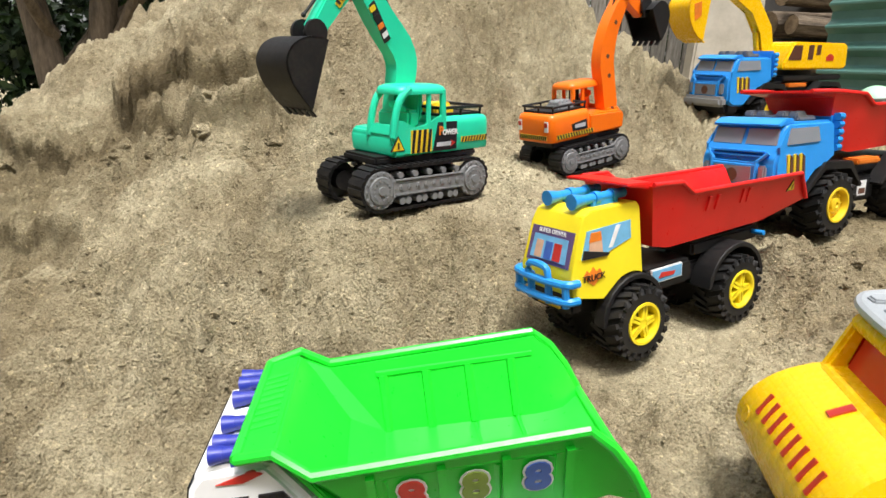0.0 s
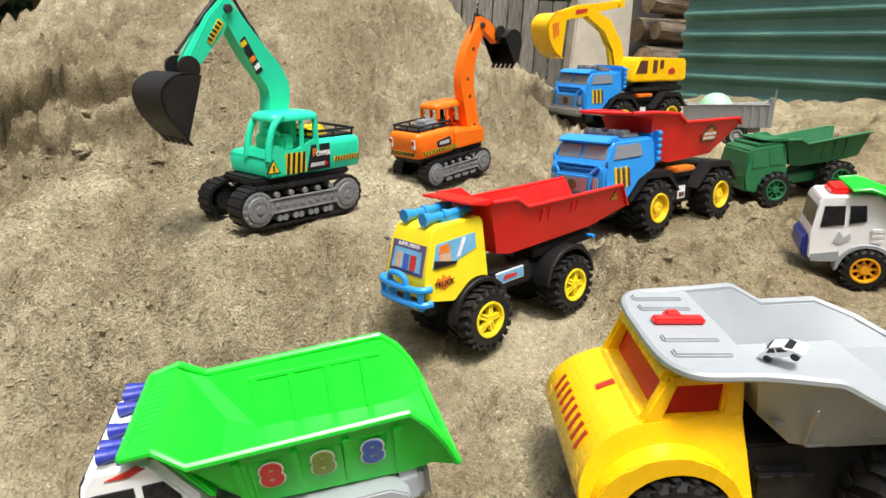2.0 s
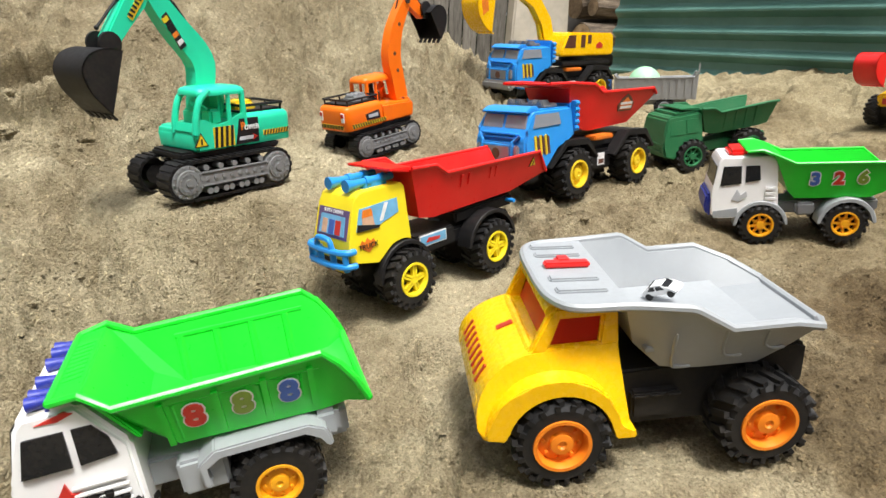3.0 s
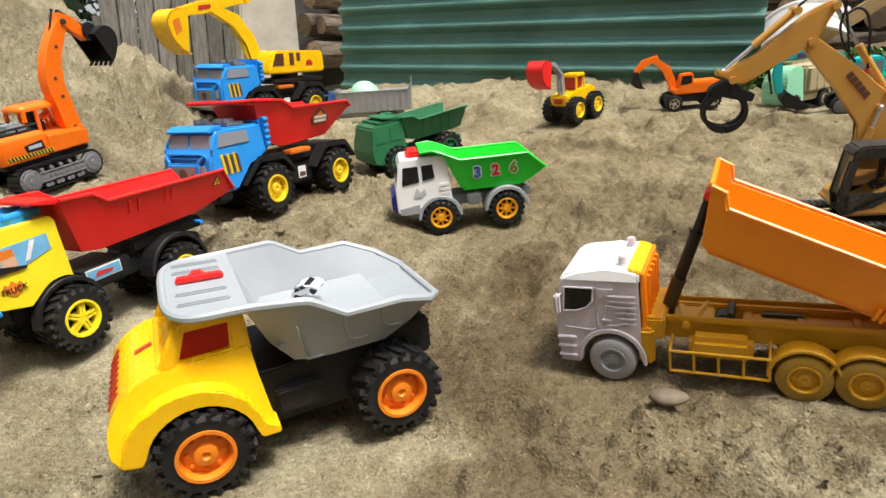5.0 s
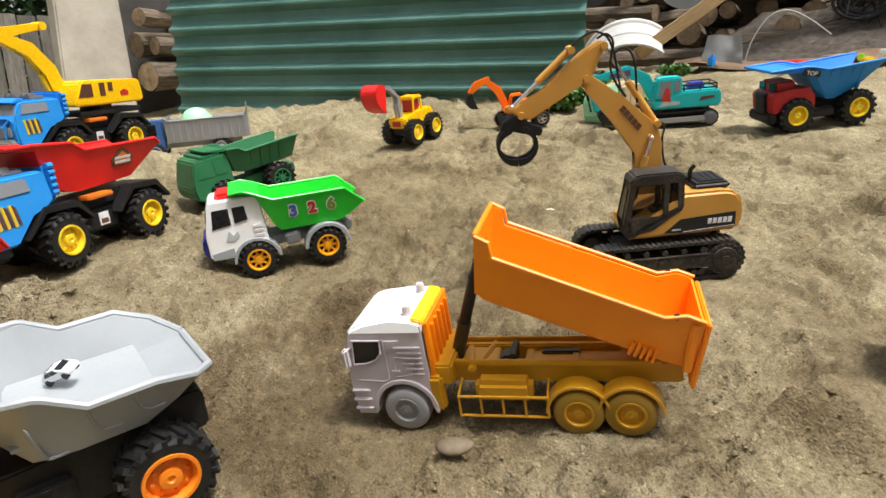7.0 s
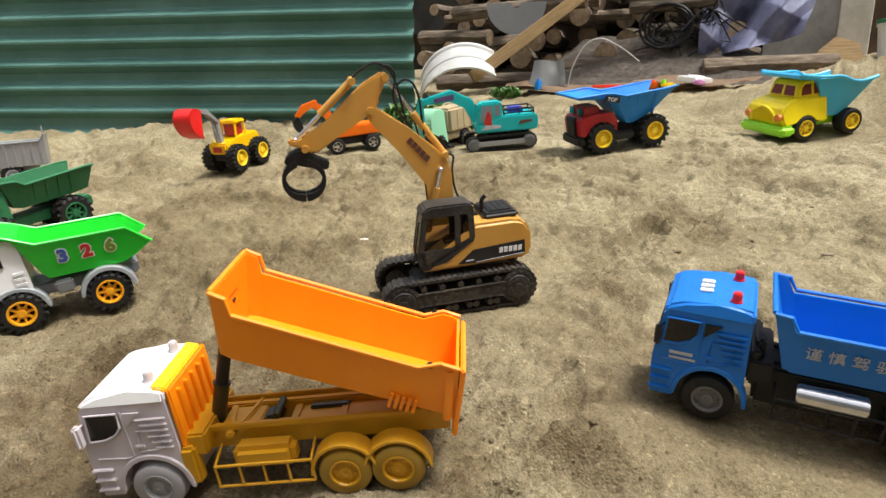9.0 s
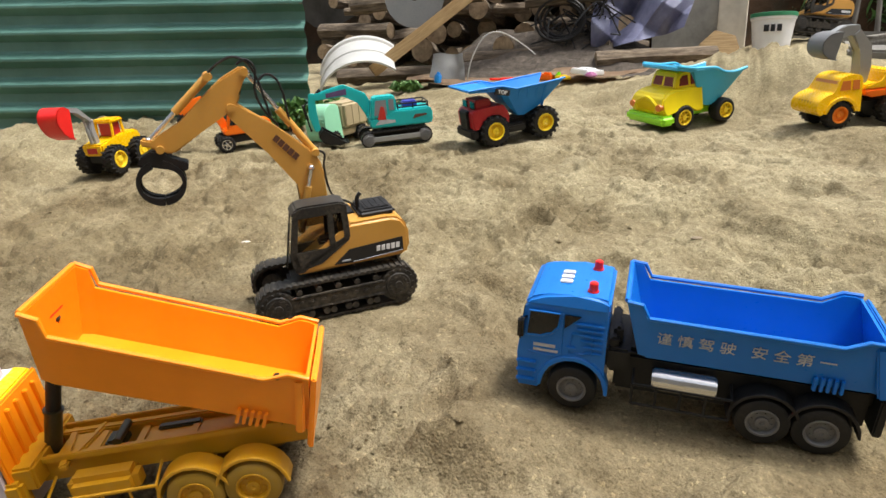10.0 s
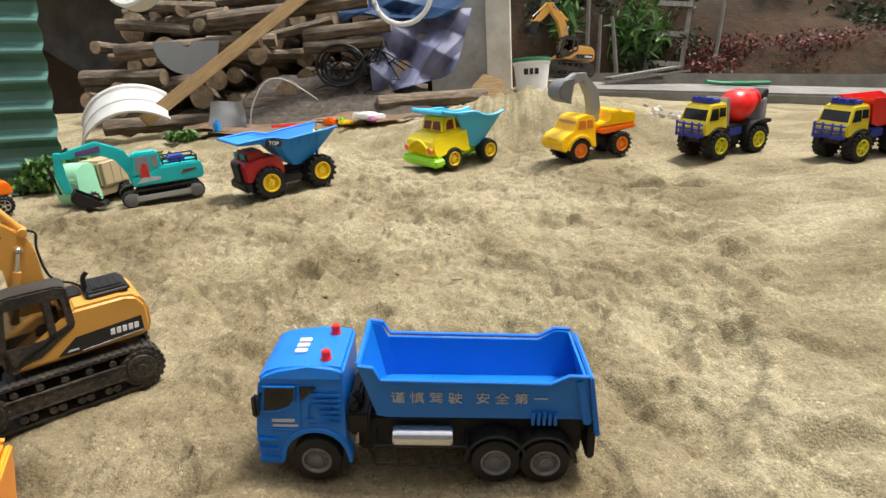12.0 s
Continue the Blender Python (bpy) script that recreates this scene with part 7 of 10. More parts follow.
def teal_digger():
    boom = [(0.036, 0.150), (0.026, 0.205), (0.026, 0.246), (0.076, 0.305), (0.124, 0.368)]
    stick = [(0.114, 0.382), (0.146, 0.344), (0.200, 0.274)]
    bucket = [(0.200, 0.264), (0.230, 0.268), (0.258, 0.258), (0.272, 0.234), (0.264, 0.204), (0.248, 0.182), (0.232, 0.164)]
    root, body, z0, hw = toy_digger("teal_digger", "mint green toy excavator with black bucket, on sand", MINT, BLACK, TRACKGREY, BLACK, boom, [0.020, 0.022, 0.024, 0.021, 0.014], stick, [0.013, 0.019, 0.013], bucket, half=0.1006, r=0.036, out=0.071, sticker="power", swing=4.7, nose=0.098, z0=0.091, hood=0.054, cabh=0.106, shift=-0.024, width=0.040)
    stripes(body, 0.062, 0.014, z0 - 0.002, z0 + 0.036, hw, 4)
    part("name_plate", side_plate(B(), [(0.012, z0 - 0.002), (-0.046, z0 - 0.002), (-0.046, z0 + 0.046), (0.000, z0 + 0.046)], hw, True, 0.0012), DECAL["black"], body, "black plate with the word POWER")
    lettering("lettering", "P", 0.020, on_left(-0.006, hw + 0.0022, z0 + 0.031), DECAL["orange"], body, 0.0006, "orange letter P", 0.0006)
    lettering("lettering", "OWER", 0.0125, on_left(-0.028, hw + 0.0022, z0 + 0.028), DECAL["white"], body, 0.0006, "white letters", 0.0004)
    part("print_bar", side_plate(B(), [(0.004, z0 + 0.005), (-0.030, z0 + 0.005), (-0.032, z0 + 0.012), (0.002, z0 + 0.012)], hw, True, 0.002), DECAL["grey"], body)
    part("print_bar", side_plate(B(), [(-0.030, z0 + 0.003), (-0.042, z0 + 0.009), (-0.030, z0 + 0.015), (-0.034, z0 + 0.009)], hw, True, 0.0026), DECAL["red"], body)
    stripes(body, -0.058, -0.126, z0 + 0.008, z0 + 0.018, hw, 9)
    warning_sign(body, 0.090, z0 + 0.004, 0.015, hw)
    part("sticker", side_plate(B(), [(0.060, 0.270), (0.072, 0.262), (0.104, 0.318), (0.094, 0.326)], 0.0025, True), DECAL["black"], body, "black and yellow sticker")
    for i in range(4):
        x, z = 0.068 + 0.0085 * i, 0.276 + 0.0125 * i
        part("print_bar", side_plate(B(), [(x - 0.003, z), (x + 0.007, z - 0.007), (x + 0.011, z), (x + 0.001, z + 0.007)], 0.0025, True, 0.002), DECAL[("white", "orange", "black", "yellow")[i]], body)
    part("sticker", side_plate(B(), [(0.132, 0.344), (0.158, 0.310), (0.166, 0.316), (0.142, 0.352)], 0.0005, True), DECAL["yellow"], body, "yellow and black warning stripes")
    for i in range(5):
        x, z = 0.137 + 0.0048 * i, 0.344 - 0.0065 * i
        part("print_bar", side_plate(B(), [(x, z), (x + 0.002, z - 0.0035), (x + 0.009, z + 0.001), (x + 0.007, z + 0.0045)], 0.0005, True, 0.002), DECAL["black"], body)


def orange_digger():
    boom = [(0.100, 0.120), (0.090, 0.185), (0.084, 0.240), (0.104, 0.306), (0.150, 0.374)]
    stick = [(0.143, 0.386), (0.180, 0.368), (0.218, 0.330)]
    bucket = [(0.212, 0.340), (0.242, 0.357), (0.270, 0.348), (0.280, 0.320), (0.268, 0.288), (0.250, 0.266)]
    root, body, z0, hw = toy_digger("orange_digger", "orange toy excavator seen from behind, black rack and bucket, on sand", ORANGE, BLACK, TRACKGREY, BLACK, boom, [0.023, 0.023, 0.024, 0.020, 0.014], stick, [0.013, 0.016, 0.012], bucket, r=0.032, z0=0.084, hood=0.056, cabh=0.108)
    stripes(body, 0.0, -0.12, z0 + 0.000, z0 + 0.010, hw, 14, False)
    part("name_plate", side_plate(B(), [(-0.02, z0 + 0.012), (-0.068, z0 + 0.012), (-0.072, z0 + 0.028), (-0.024, z0 + 0.034)], hw, False, 0.0012), DECAL["black"], body, "black plate with unreadable letters")
    part("name_plate", side_plate(B(), [(-0.028, z0 + 0.018), (-0.062, z0 + 0.018), (-0.062, z0 + 0.026), (-0.028, z0 + 0.027)], hw, False, 0.002), DECAL["grey"], body)
    bm = B()
    block(bm, (-0.1375, 0, z0 + 0.005), (0.003, 0.084, 0.010), 0.0005)
    part("stripe_plate", bm, DECAL["yellow"], body, "yellow and black warning stripes")
    for i in range(14):
        bm = B()
        block(bm, (-0.139, -0.040 + 0.0061 * i, z0 + 0.005), (0.002, 0.0035, 0.010), 0.0003, rot=pose(0, 0, 0, 20, 0, 0))
        part("stripe", bm, DECAL["black"], body)
    for y in (-0.041, 0.041):
        bm = B()
        block(bm, (-0.1370, y, z0 + 0.030), (0.004, 0.011, 0.024), 0.001)
        part("tail_light", bm, DECAL["white"], body, "red and white tail light")
        bm = B()
        block(bm, (-0.1388, y, z0 + 0.034), (0.002, 0.009, 0.010), 0.0005)
        part("tail_light", bm, DECAL["red"], body)
    for z, x in ((0.20, 0.091), (0.245, 0.085), (0.318, 0.112)):
        bm = B()
        rod(bm, (x, -0.0270, z), (x, 0.0030, z), 0.005, 0.005, 10)
        part("rivet", bm, DECAL["brown"], body)


def glowing_through(name, col):
    """Thin plastic that shines through against the light."""
    m, n, l, b = nodes_of(name)
    b.inputs["Base Color"].default_value, b.inputs["Roughness"].default_value = (*col, 1), 0.2
    thin, mix = n.new("ShaderNodeBsdfTranslucent"), n.new("ShaderNodeMixShader")
    thin.inputs["Color"].default_value, mix.inputs[0].default_value = (*col, 1), 0.55
    l.new(b.outputs[0], mix.inputs[1])
    l.new(thin.outputs[0], mix.inputs[2])
    l.new(mix.outputs[0], n["Material Output"].inputs["Surface"])
    return m


REDPANE = glowing_through("thin_red_plastic", (0.80, 0.035, 0.012))


def grey_yellow_truck():
    root = thing("dump_truck", SPOT["yellow_grey"][0], "big toy dump truck, amber cab, grey bed, on sand", "toy truck")
    wheels(root, (-0.1155, 0.1155), 0.115, 0.055, 0.056, RIMORANGE, "disc", 18, rim_r=0.60)
    bm = B()
    prism(bm, [(0.05, 0.040), (0.05, 0.112), (-0.02, 0.112), (-0.165, 0.130), (-0.178, 0.124), (-0.178, 0.075), (-0.12, 0.075), (-0.07, 0.040)], -0.070, 0.070, 0.004)
    block(bm, (0.0, 0.074, 0.072), (0.055, 0.014, 0.034), 0.003)
    for i in range(3):
        block(bm, (0.02 - 0.02 * i, 0.0825, 0.086), (0.016, 0.006, 0.006), 0.002)
    rod(bm, (0.1155, -0.08, 0.055), (0.1155, 0.08, 0.055), 0.01)
    rod(bm, (-0.1155, -0.08, 0.055), (-0.1155, 0.08, 0.055), 0.01)
    part("chassis", bm, BLACK, root, "black chassis")
    # lower body with the wheel arches, narrowing towards the windows
    hw, tp = 0.100, line_taper(0.085, 0.150, 0.80)
    bm = B()
    wa = arc(0.1155, 0.055, 0.060, 8, 172, 16)
    prism(bm, [(0.198, 0.058)] + eased([(0.204, 0.070), (0.206, 0.086), (0.202, 0.106), (0.190, 0.126), (0.170, 0.142), (0.140, 0.153)], 3) + [(0.046, 0.158), (0.043, 0.120), (0.034, 0.056)] + [(x, z) for x, z in wa[::-1]], -hw, hw, 0.012, tp, 4)
    part("body", bm, AMBER, root, "amber yellow body")
    # swollen wheel arches that run out into a foot behind the wheel
    for s in (1, -1):
        bm = B()
        y0, y1 = sorted((s * 0.074, s * 0.110))
        out = eased([(0.198, 0.066), (0.188, 0.098), (0.158, 0.124), (0.118, 0.132), (0.080, 0.122), (0.056, 0.094), (0.047, 0.066), (0.032, 0.062)], 3)
        prism(bm, out + [(0.031, 0.052), (0.054, 0.052)] + arc(0.1155, 0.055, 0.061, 178, 6, 16), y0, y1, 0.006, None, 3)
        part("fender", bm, AMBER, root, "swollen amber wheel arch")
    # cab walls with open windows, and roof
    bm = B()
    for s in (1, -1):
        y0, y1 = sorted((s * 0.068, s * 0.079))
        prism(bm, [(0.146, 0.146), (0.124, 0.146), (0.106, 0.196), (0.121, 0.196)], y0, y1, 0.003)
        prism(bm, [(0.068, 0.146), (0.044, 0.146), (0.046, 0.200), (0.062, 0.200)], y0, y1, 0.003)
        prism(bm, [(0.122, 0.188), (0.046, 0.188), (0.046, 0.202), (0.116, 0.202)], y0, y1, 0.003)
        prism(bm, [(0.146, 0.146), (0.044, 0.146), (0.044, 0.156), (0.142, 0.156)], y0, y1, 0.003)
    block(bm, (0.080, 0, 0.198), (0.078, 0.150, 0.010), 0.004)
    pipe(bm, [(0.115, -0.072, 0.195), (0.115, 0.072, 0.195)], 0.009, 12)
    pipe(bm, [(0.140, -0.070, 0.149), (0.140, 0.070, 0.149)], 0.006, 10)
    block(bm, (0.050, 0, 0.172), (0.008, 0.140, 0.050), 0.003)
    part("cab", bm, AMBER, root)
    bm = B()
    prism(bm, [(0.126, 0.152), (0.110, 0.190), (0.107, 0.190), (0.122, 0.152)], -0.066, 0.066, 0.001)
    prism(bm, [(0.122, 0.152), (0.122, 0.158), (0.058, 0.158), (0.058, 0.152)], -0.066, 0.066, 0.001)
    prism(bm, [(0.090, 0.156), (0.088, 0.168), (0.066, 0.166), (0.060, 0.186), (0.055, 0.186), (0.056, 0.156)], -0.050, 0.050, 0.004)
    part("cab_lining", bm, CABRED, root, "red moulded seat and windscreen")
    for s in (1, -1):
        bm = B()
        y0, y1 = sorted((s * 0.0700, s * 0.0720))
        prism(bm, [(0.126, 0.153), (0.110, 0.190), (0.062, 0.190), (0.062, 0.153)], y0, y1, 0.0)
        part("side_window", bm, REDPANE, root, "thin red side window")
    for i in range(8):
        y = -0.056 + 0.016 * i
        part("grille_slot", front_plate(B(), (0.2005, 0.1095), (0.1880, 0.1285), 1, 1, y - 0.0022, y + 0.0022, 0.0022), DEEPRED, root, "red grille slot")
    part("hood_slot", front_plate(B(), (0.1665, 0.1437), (0.1470, 0.1508), 1, 1, -0.004, 0.004, 0.002), DEEPRED, root, "red hood slot")
    bm = B()
    for s in (1, -1):
        rod(bm, (0.198, s * 0.076, 0.095), (0.205, s * 0.076, 0.097), 0.010, 0.008, 14)
    part("front_light", bm, AMBER, root)
    # bed
    bm = B()
    secs = [(0.022, 0.150, 0.060, 0.046, 0.216, 0.100), (0.000, 0.131, 0.082, -0.010, 0.214, 0.112), (-0.020, 0.128, 0.084, -0.024, 0.212, 0.113), (-0.045, 0.126, 0.084, -0.060, 0.188, 0.114), (-0.110, 0.126, 0.084, -0.126, 0.188, 0.114), (-0.150, 0.140, 0.078, -0.168, 0.171, 0.098), (-0.191, 0.152, 0.056, -0.194, 0.157, 0.059)]
    shell(bm, secs, 0.0045)
    block(bm, (-0.060, 0, 0.150), (0.150, 0.160, 0.006), 0.001)
    bed = part("bed", bm, GREY, root, "pale grey bed")
    outline = [(0.040, -0.099), (0.092, -0.096), (0.110, -0.086), (0.120, -0.066), (0.123, -0.03), (0.123, 0.03), (0.120, 0.066), (0.110, 0.086), (0.092, 0.096), (0.040, 0.099)]
    deck = B()
    lo = [deck.verts.new((x, y, 0.2145 + 0.055 * (x - 0.04))) for x, y in outline]
    hi = [deck.verts.new((x, y, 0.2185 + 0.055 * (x - 0.04))) for x, y in outline]
    deck.faces.new(hi)
    deck.faces.new(lo[::-1])
    for i in range(len(outline)):
        k = (i + 1) % len(outline)
        deck.faces.new((lo[i], lo[k], hi[k], hi[i]))
    part("canopy", deck, GREY, bed)
    bm = B()
    for y in (-0.074, -0.046, 0.030, 0.062):
        block(bm, (0.082, y, 0.2215), (0.056, 0.014, 0.006), 0.0018, rot=pose(0, 0, 0, 0, -3, 0))
    part("panel_rib", bm, GREY, bed)
    bm = B()
    rail(bm, curve_points([(0.123, 0.03, 0.220), (0.120, 0.066, 0.220), (0.108, 0.090, 0.219), (0.088, 0.099, 0.218), (0.040, 0.102, 0.217), (-0.018, 0.114, 0.214)], 3) + [(-0.024, 0.115, 0.212), (-0.060, 0.117, 0.189), (-0.126, 0.117, 0.189), (-0.168, 0.100, 0.172), (-0.194, 0.060, 0.158)], 0.0052)
    pipe(bm, [(0.123, -0.03, 0.220), (0.123, 0.03, 0.220)], 0.0052)
    pipe(bm, [(-0.194, -0.060, 0.157), (-0.194, 0.060, 0.157)], 0.005)
    part("bed_rim", bm, GREY, bed)
    # shallow moulded bays on both flanks
    w = lambda z: 0.084 + 0.030 * (z - 0.127) / 0.062
    for x0, deep in ((-0.004, 0.052), (-0.058, 0.040), (-0.104, 0.034)):
        bm = B()
        line = eased([(x0, 0.186), (x0 - 0.003, 0.160), (x0 - 0.008, 0.186 - deep), (x0 - 0.016, 0.182 - deep), (x0 - 0.030, 0.182 - deep)], 4)
        for s in (1, -1):
            pipe(bm, [(x, s * (w(z) + 0.0002), z) for x, z in line], [0.0006] + [0.0020] * (len(line) - 2) + [0.0006], 8)
        part("panel_rib", bm, GREY, bed)
    bm = B()
    block(bm, (0.080, -0.008, 0.2245), (0.054, 0.014, 0.007), 0.002, rot=pose(0, 0, 0, 0, -3, 0))
    block(bm, (0.082, -0.018, 0.2250), (0.018, 0.020, 0.008), 0.003, rot=pose(0, 0, 0, 0, -3, 0))
    part("catch", bm, RED, bed, "red catch")
    for o in [bed] + list(bed.children):
        o.data.transform(Matrix.Translation((0, 0, -0.008)))
    # the small car lying in the bed
    m = Matrix.Translation((0.487, 0.492, 0.104)) @ SPOT["yellow_grey"][0].to_quaternion().to_matrix().to_4x4() @ pose(0, 0, 0, 14, -24, 128) @ Matrix.Scale(0.74, 4)
    car = thing("toy_car", m, "tiny white toy car with black windows lying in the grey bed", "toy car")
    bm = B()
    prism(bm, [(-0.034, 0.005), (-0.034, 0.014), (-0.024, 0.016), (-0.014, 0.024), (0.010, 0.024), (0.020, 0.016), (0.034, 0.013), (0.035, 0.005)], -0.0135, 0.0135, 0.0025)
    part("body", bm, WHITE, car)
    part("windscreen", front_plate(B(), (0.0195, 0.0165), (0.0112, 0.0235), 0.0115, 0.0105), GLASSY, car, "black window")
    part("rear_window", front_plate(B(), (-0.0135, 0.0235), (-0.0232, 0.0165), 0.0105, 0.0115), GLASSY, car, "black window")
    panes(car, [[(0.014, 0.0165), (0.008, 0.0225), (-0.001, 0.0225), (-0.001, 0.0165)], [(-0.004, 0.0165), (-0.004, 0.0225), (-0.012, 0.0225), (-0.018, 0.0165)]], 0.0135, GLASSY)
    for x in (-0.021, 0.021):
        for s in (1, -1):
            bm = B()
            rod(bm, (x, s * 0.009, 0.006), (x, s * 0.0145, 0.006), 0.0062, 0.0062, 14)
            part("wheel", bm, BLACK, car)


plastic_ochre = plastic("ochre_painted_tyre", (0.33, 0.185, 0.012), 0.55, 0.3)


def tipper(spot, label, cabmat, sidemat, chassismat, bedmat, wheelmat, rimmat, tilt, beacon, winmat, tankmat):
    """The two long three-axle tippers."""
    root = thing("tipper_truck", SPOT[spot][0], label, "toy truck", "long tipper trucks")
    xs = (0.145, -0.083, -0.146)
    for x in xs:
        for s in (1, -1):
            wheel(root, (x, s * 0.050, 0.034), 0.0345, 0.024, rimmat if x > 0 or wheelmat is RUBBER else OCHRE, "disc", 0, wheelmat if x > 0 or wheelmat is RUBBER else plastic_ochre, 0.56)
    bm = B()
    for s in (1, -1):
        block(bm, (-0.045, s * 0.022, 0.074), (0.33, 0.010, 0.030), 0.002)
    for x in (0.09, 0.04, -0.02, -0.08, -0.14, -0.2):
        block(bm, (x, 0, 0.072), (0.012, 0.044, 0.022), 0.002)
    for x in xs:
        rod(bm, (x, -0.045, 0.034), (x, 0.045, 0.034), 0.006)
        block(bm, (x, 0, 0.05), (0.02, 0.03, 0.03), 0.002)
    block(bm, (0.092, 0, 0.082), (0.03, 0.10, 0.03), 0.003)
    ch = part("chassis", bm, chassismat, root)
    for s in (1, -1):
        bm = B()
        y0, y1 = sorted((s * 0.036, s * 0.062))
        for x in (-0.083, -0.146):
            prism(bm, arc(x, 0.034, 0.041, 0 if x > -0.1 else 12, 168 if x > -0.1 else 180, 10) + arc(x, 0.034, 0.038, 168 if x > -0.1 else 180, 0 if x > -0.1 else 12, 10), y0, y1, 0.0008, seg=1)
        part("mudguard", bm, chassismat, root)
        bm = B()
        if tankmat is CHROME:
            rod(bm, (0.048, s * 0.046, 0.062), (-0.028, s * 0.046, 0.062), 0.015, 0.015, 18, 0.002)
        else:
            block(bm, (0.01, s * 0.045, 0.062), (0.075, 0.028, 0.030), 0.007)
        part("fuel_tank", bm, tankmat, root)
        bm = B()
        for z in (0.028, 0.057):
            pipe(bm, [(0.070, s * 0.060, z), (-0.046, s * 0.060, z)], 0.002, 6)
        for i in range(5):
            x = 0.070 - 0.029 * i
            pipe(bm, [(x, s * 0.060, 0.028), (x, s * 0.060, 0.057), (x, s * 0.03, 0.066)], 0.0018, 6)
        part("side_guard", bm, chassismat, root)
    # cab
    hw, tp = 0.058, line_taper(0.146, 0.178, 0.86)
    f = lambda z: hw * tp(z)
    bm = B()
    body = [(0.216, 0.026), (0.219, 0.075), (0.217, 0.098), (0.211, 0.145), (0.204, 0.152), (0.186, 0.158), (0.118, 0.161), (0.108, 0.159), (0.106, 0.062), (0.103, 0.030)]
    prism(bm, body + arc(0.145, 0.036, 0.041, 0, 180, 10)[::-1] + [(0.19, 0.026)], -hw, hw, 0.004, tp, 3)
    part("cab", bm, sidemat, root)
    bm = B()
    prism(bm, [(0.2135, 0.1475), (0.207, 0.1565), (0.188, 0.1635), (0.150, 0.1660), (0.118, 0.1665), (0.106, 0.1630), (0.106, 0.1475)], -hw - 0.0012, hw + 0.0012, 0.004, tp, 3)
    part("cab_roof", bm, cabmat, root)
    outline = [(0.2085, 0.105), (0.2045, 0.141), (0.166, 0.141), (0.167, 0.122), (0.175, 0.112), (0.190, 0.106)]
    # dark plates fill the window openings with the shade of the cab inside
    panes(root, [outline], f, winmat, "side_window", "dark plate painting the shade inside the open cab window")
    for s in (1, -1):
        bm = B()
        pipe(bm, [(x, s * (f(z) + 0.0012), z) for x, z in outline + outline[:1]], 0.0016, 6)
        part("window_frame", bm, sidemat, root)
    part("windscreen", front_plate(B(), (0.2175, 0.099), (0.2120, 0.141), 0.053, 0.052), winmat, root, "dark windscreen")
    for left in (True, False):
        part("quarter_window", side_plate(B(), [(0.160, 0.121), (0.160, 0.140), (0.140, 0.140)], f, left), winmat if beacon is RED else sidemat, root)
    bm = B()
    for s in (1, -1):
        for i in range(6):
            block(bm, (0.122 + 0.0015 * i, s * (f(0.13) + 0.0005), 0.090 + 0.008 * i), (0.022 + 0.003 * i, 0.003, 0.003), 0.001)
        block(bm, (0.150, s * (f(0.09) + 0.001), 0.094), (0.012, 0.003, 0.005), 0.001)
        for i in range(3):
            block(bm, (0.206, s * (hw + 0.001), 0.036 + 0.014 * i), (0.026, 0.006, 0.004), 0.001)
    part("cab_trim", bm, sidemat, root)
    fender(root, 0.145, 0.036, 0.041, 0.045, 0.0605, sidemat, -8, 188, 0.005, "wheel_arch")
    for s in (1, -1):
        bm = B()
        block(bm, (0.214, s * 0.066, 0.118), (0.008, 0.012, 0.030), 0.003)
        pipe(bm, [(0.208, s * 0.056, 0.130), (0.213, s * 0.066, 0.130)], 0.0015, 6)
        part("mirror", bm, winmat if beacon is RED else sidemat, root)
    for y in (-0.034, 0.034):
        bm = B()
        rod(bm, (0.130, y, 0.163), (0.130, y, 0.179), 0.0060, 0.0055, 14, 0.0012)
        rod(bm, (0.130, y, 0.163), (0.130, y, 0.168), 0.0076, 0.0070, 14)
        part("beacon", bm, beacon, root, "red roof beacon" if beacon is RED else "white roof beacon")
    # door seam, handle and rear cab panel line
    for s in (1, -1):
        bm = B()
        for line in ([(0.162, 0.142), (0.162, 0.082), (0.170, 0.078), (0.206, 0.080)], [(0.150, 0.115), (0.124, 0.115), (0.124, 0.088), (0.152, 0.086), (0.150, 0.115)]):
            pipe(bm, [(x, s * (f(z) + 0.0004), z) for x, z in line], 0.0011, 5)
        part("door_seam", bm, sidemat, root)
    # bed
    bm = B()
    L0, L1 = 0.246, -0.014
    hb = 0.058
    secs = [(L0 - 0.008, 0.0, 0.046, L0 + 0.012, 0.086, hb + 0.002), (L0 - 0.022, 0.0, 0.050, L0 - 0.004, 0.084, hb + 0.002), (L0 - 0.030, 0.0, 0.050, L0 - 0.014, 0.063, hb), (0.030, 0.0, 0.050, 0.024, 0.060, hb), (0.012, 0.0, 0.050, 0.002, 0.074, hb + 0.002), (L1 - 0.002, 0.0, 0.050, L1 + 0.004, 0.074, hb + 0.002), (L1 - 0.022, -0.004, 0.050, L1 - 0.006, 0.072, hb + 0.002)]
    shell(bm, secs, 0.0035, True, True)
    for i in range(2):
        block(bm, (0.105, (-0.03, 0.03)[i], -0.006), (0.25, 0.012, 0.012), 0.002)
    bed = part("bed", bm, bedmat, root)
    bm = B()
    prism(bm, [(L1 - 0.022, -0.020), (L1 - 0.008, 0.073), (L1 - 0.014, 0.073), (L1 - 0.029, -0.022)], -hb - 0.002, hb + 0.002, 0.002)
    part("tailgate", bm, bedmat, bed)
    bm = B()
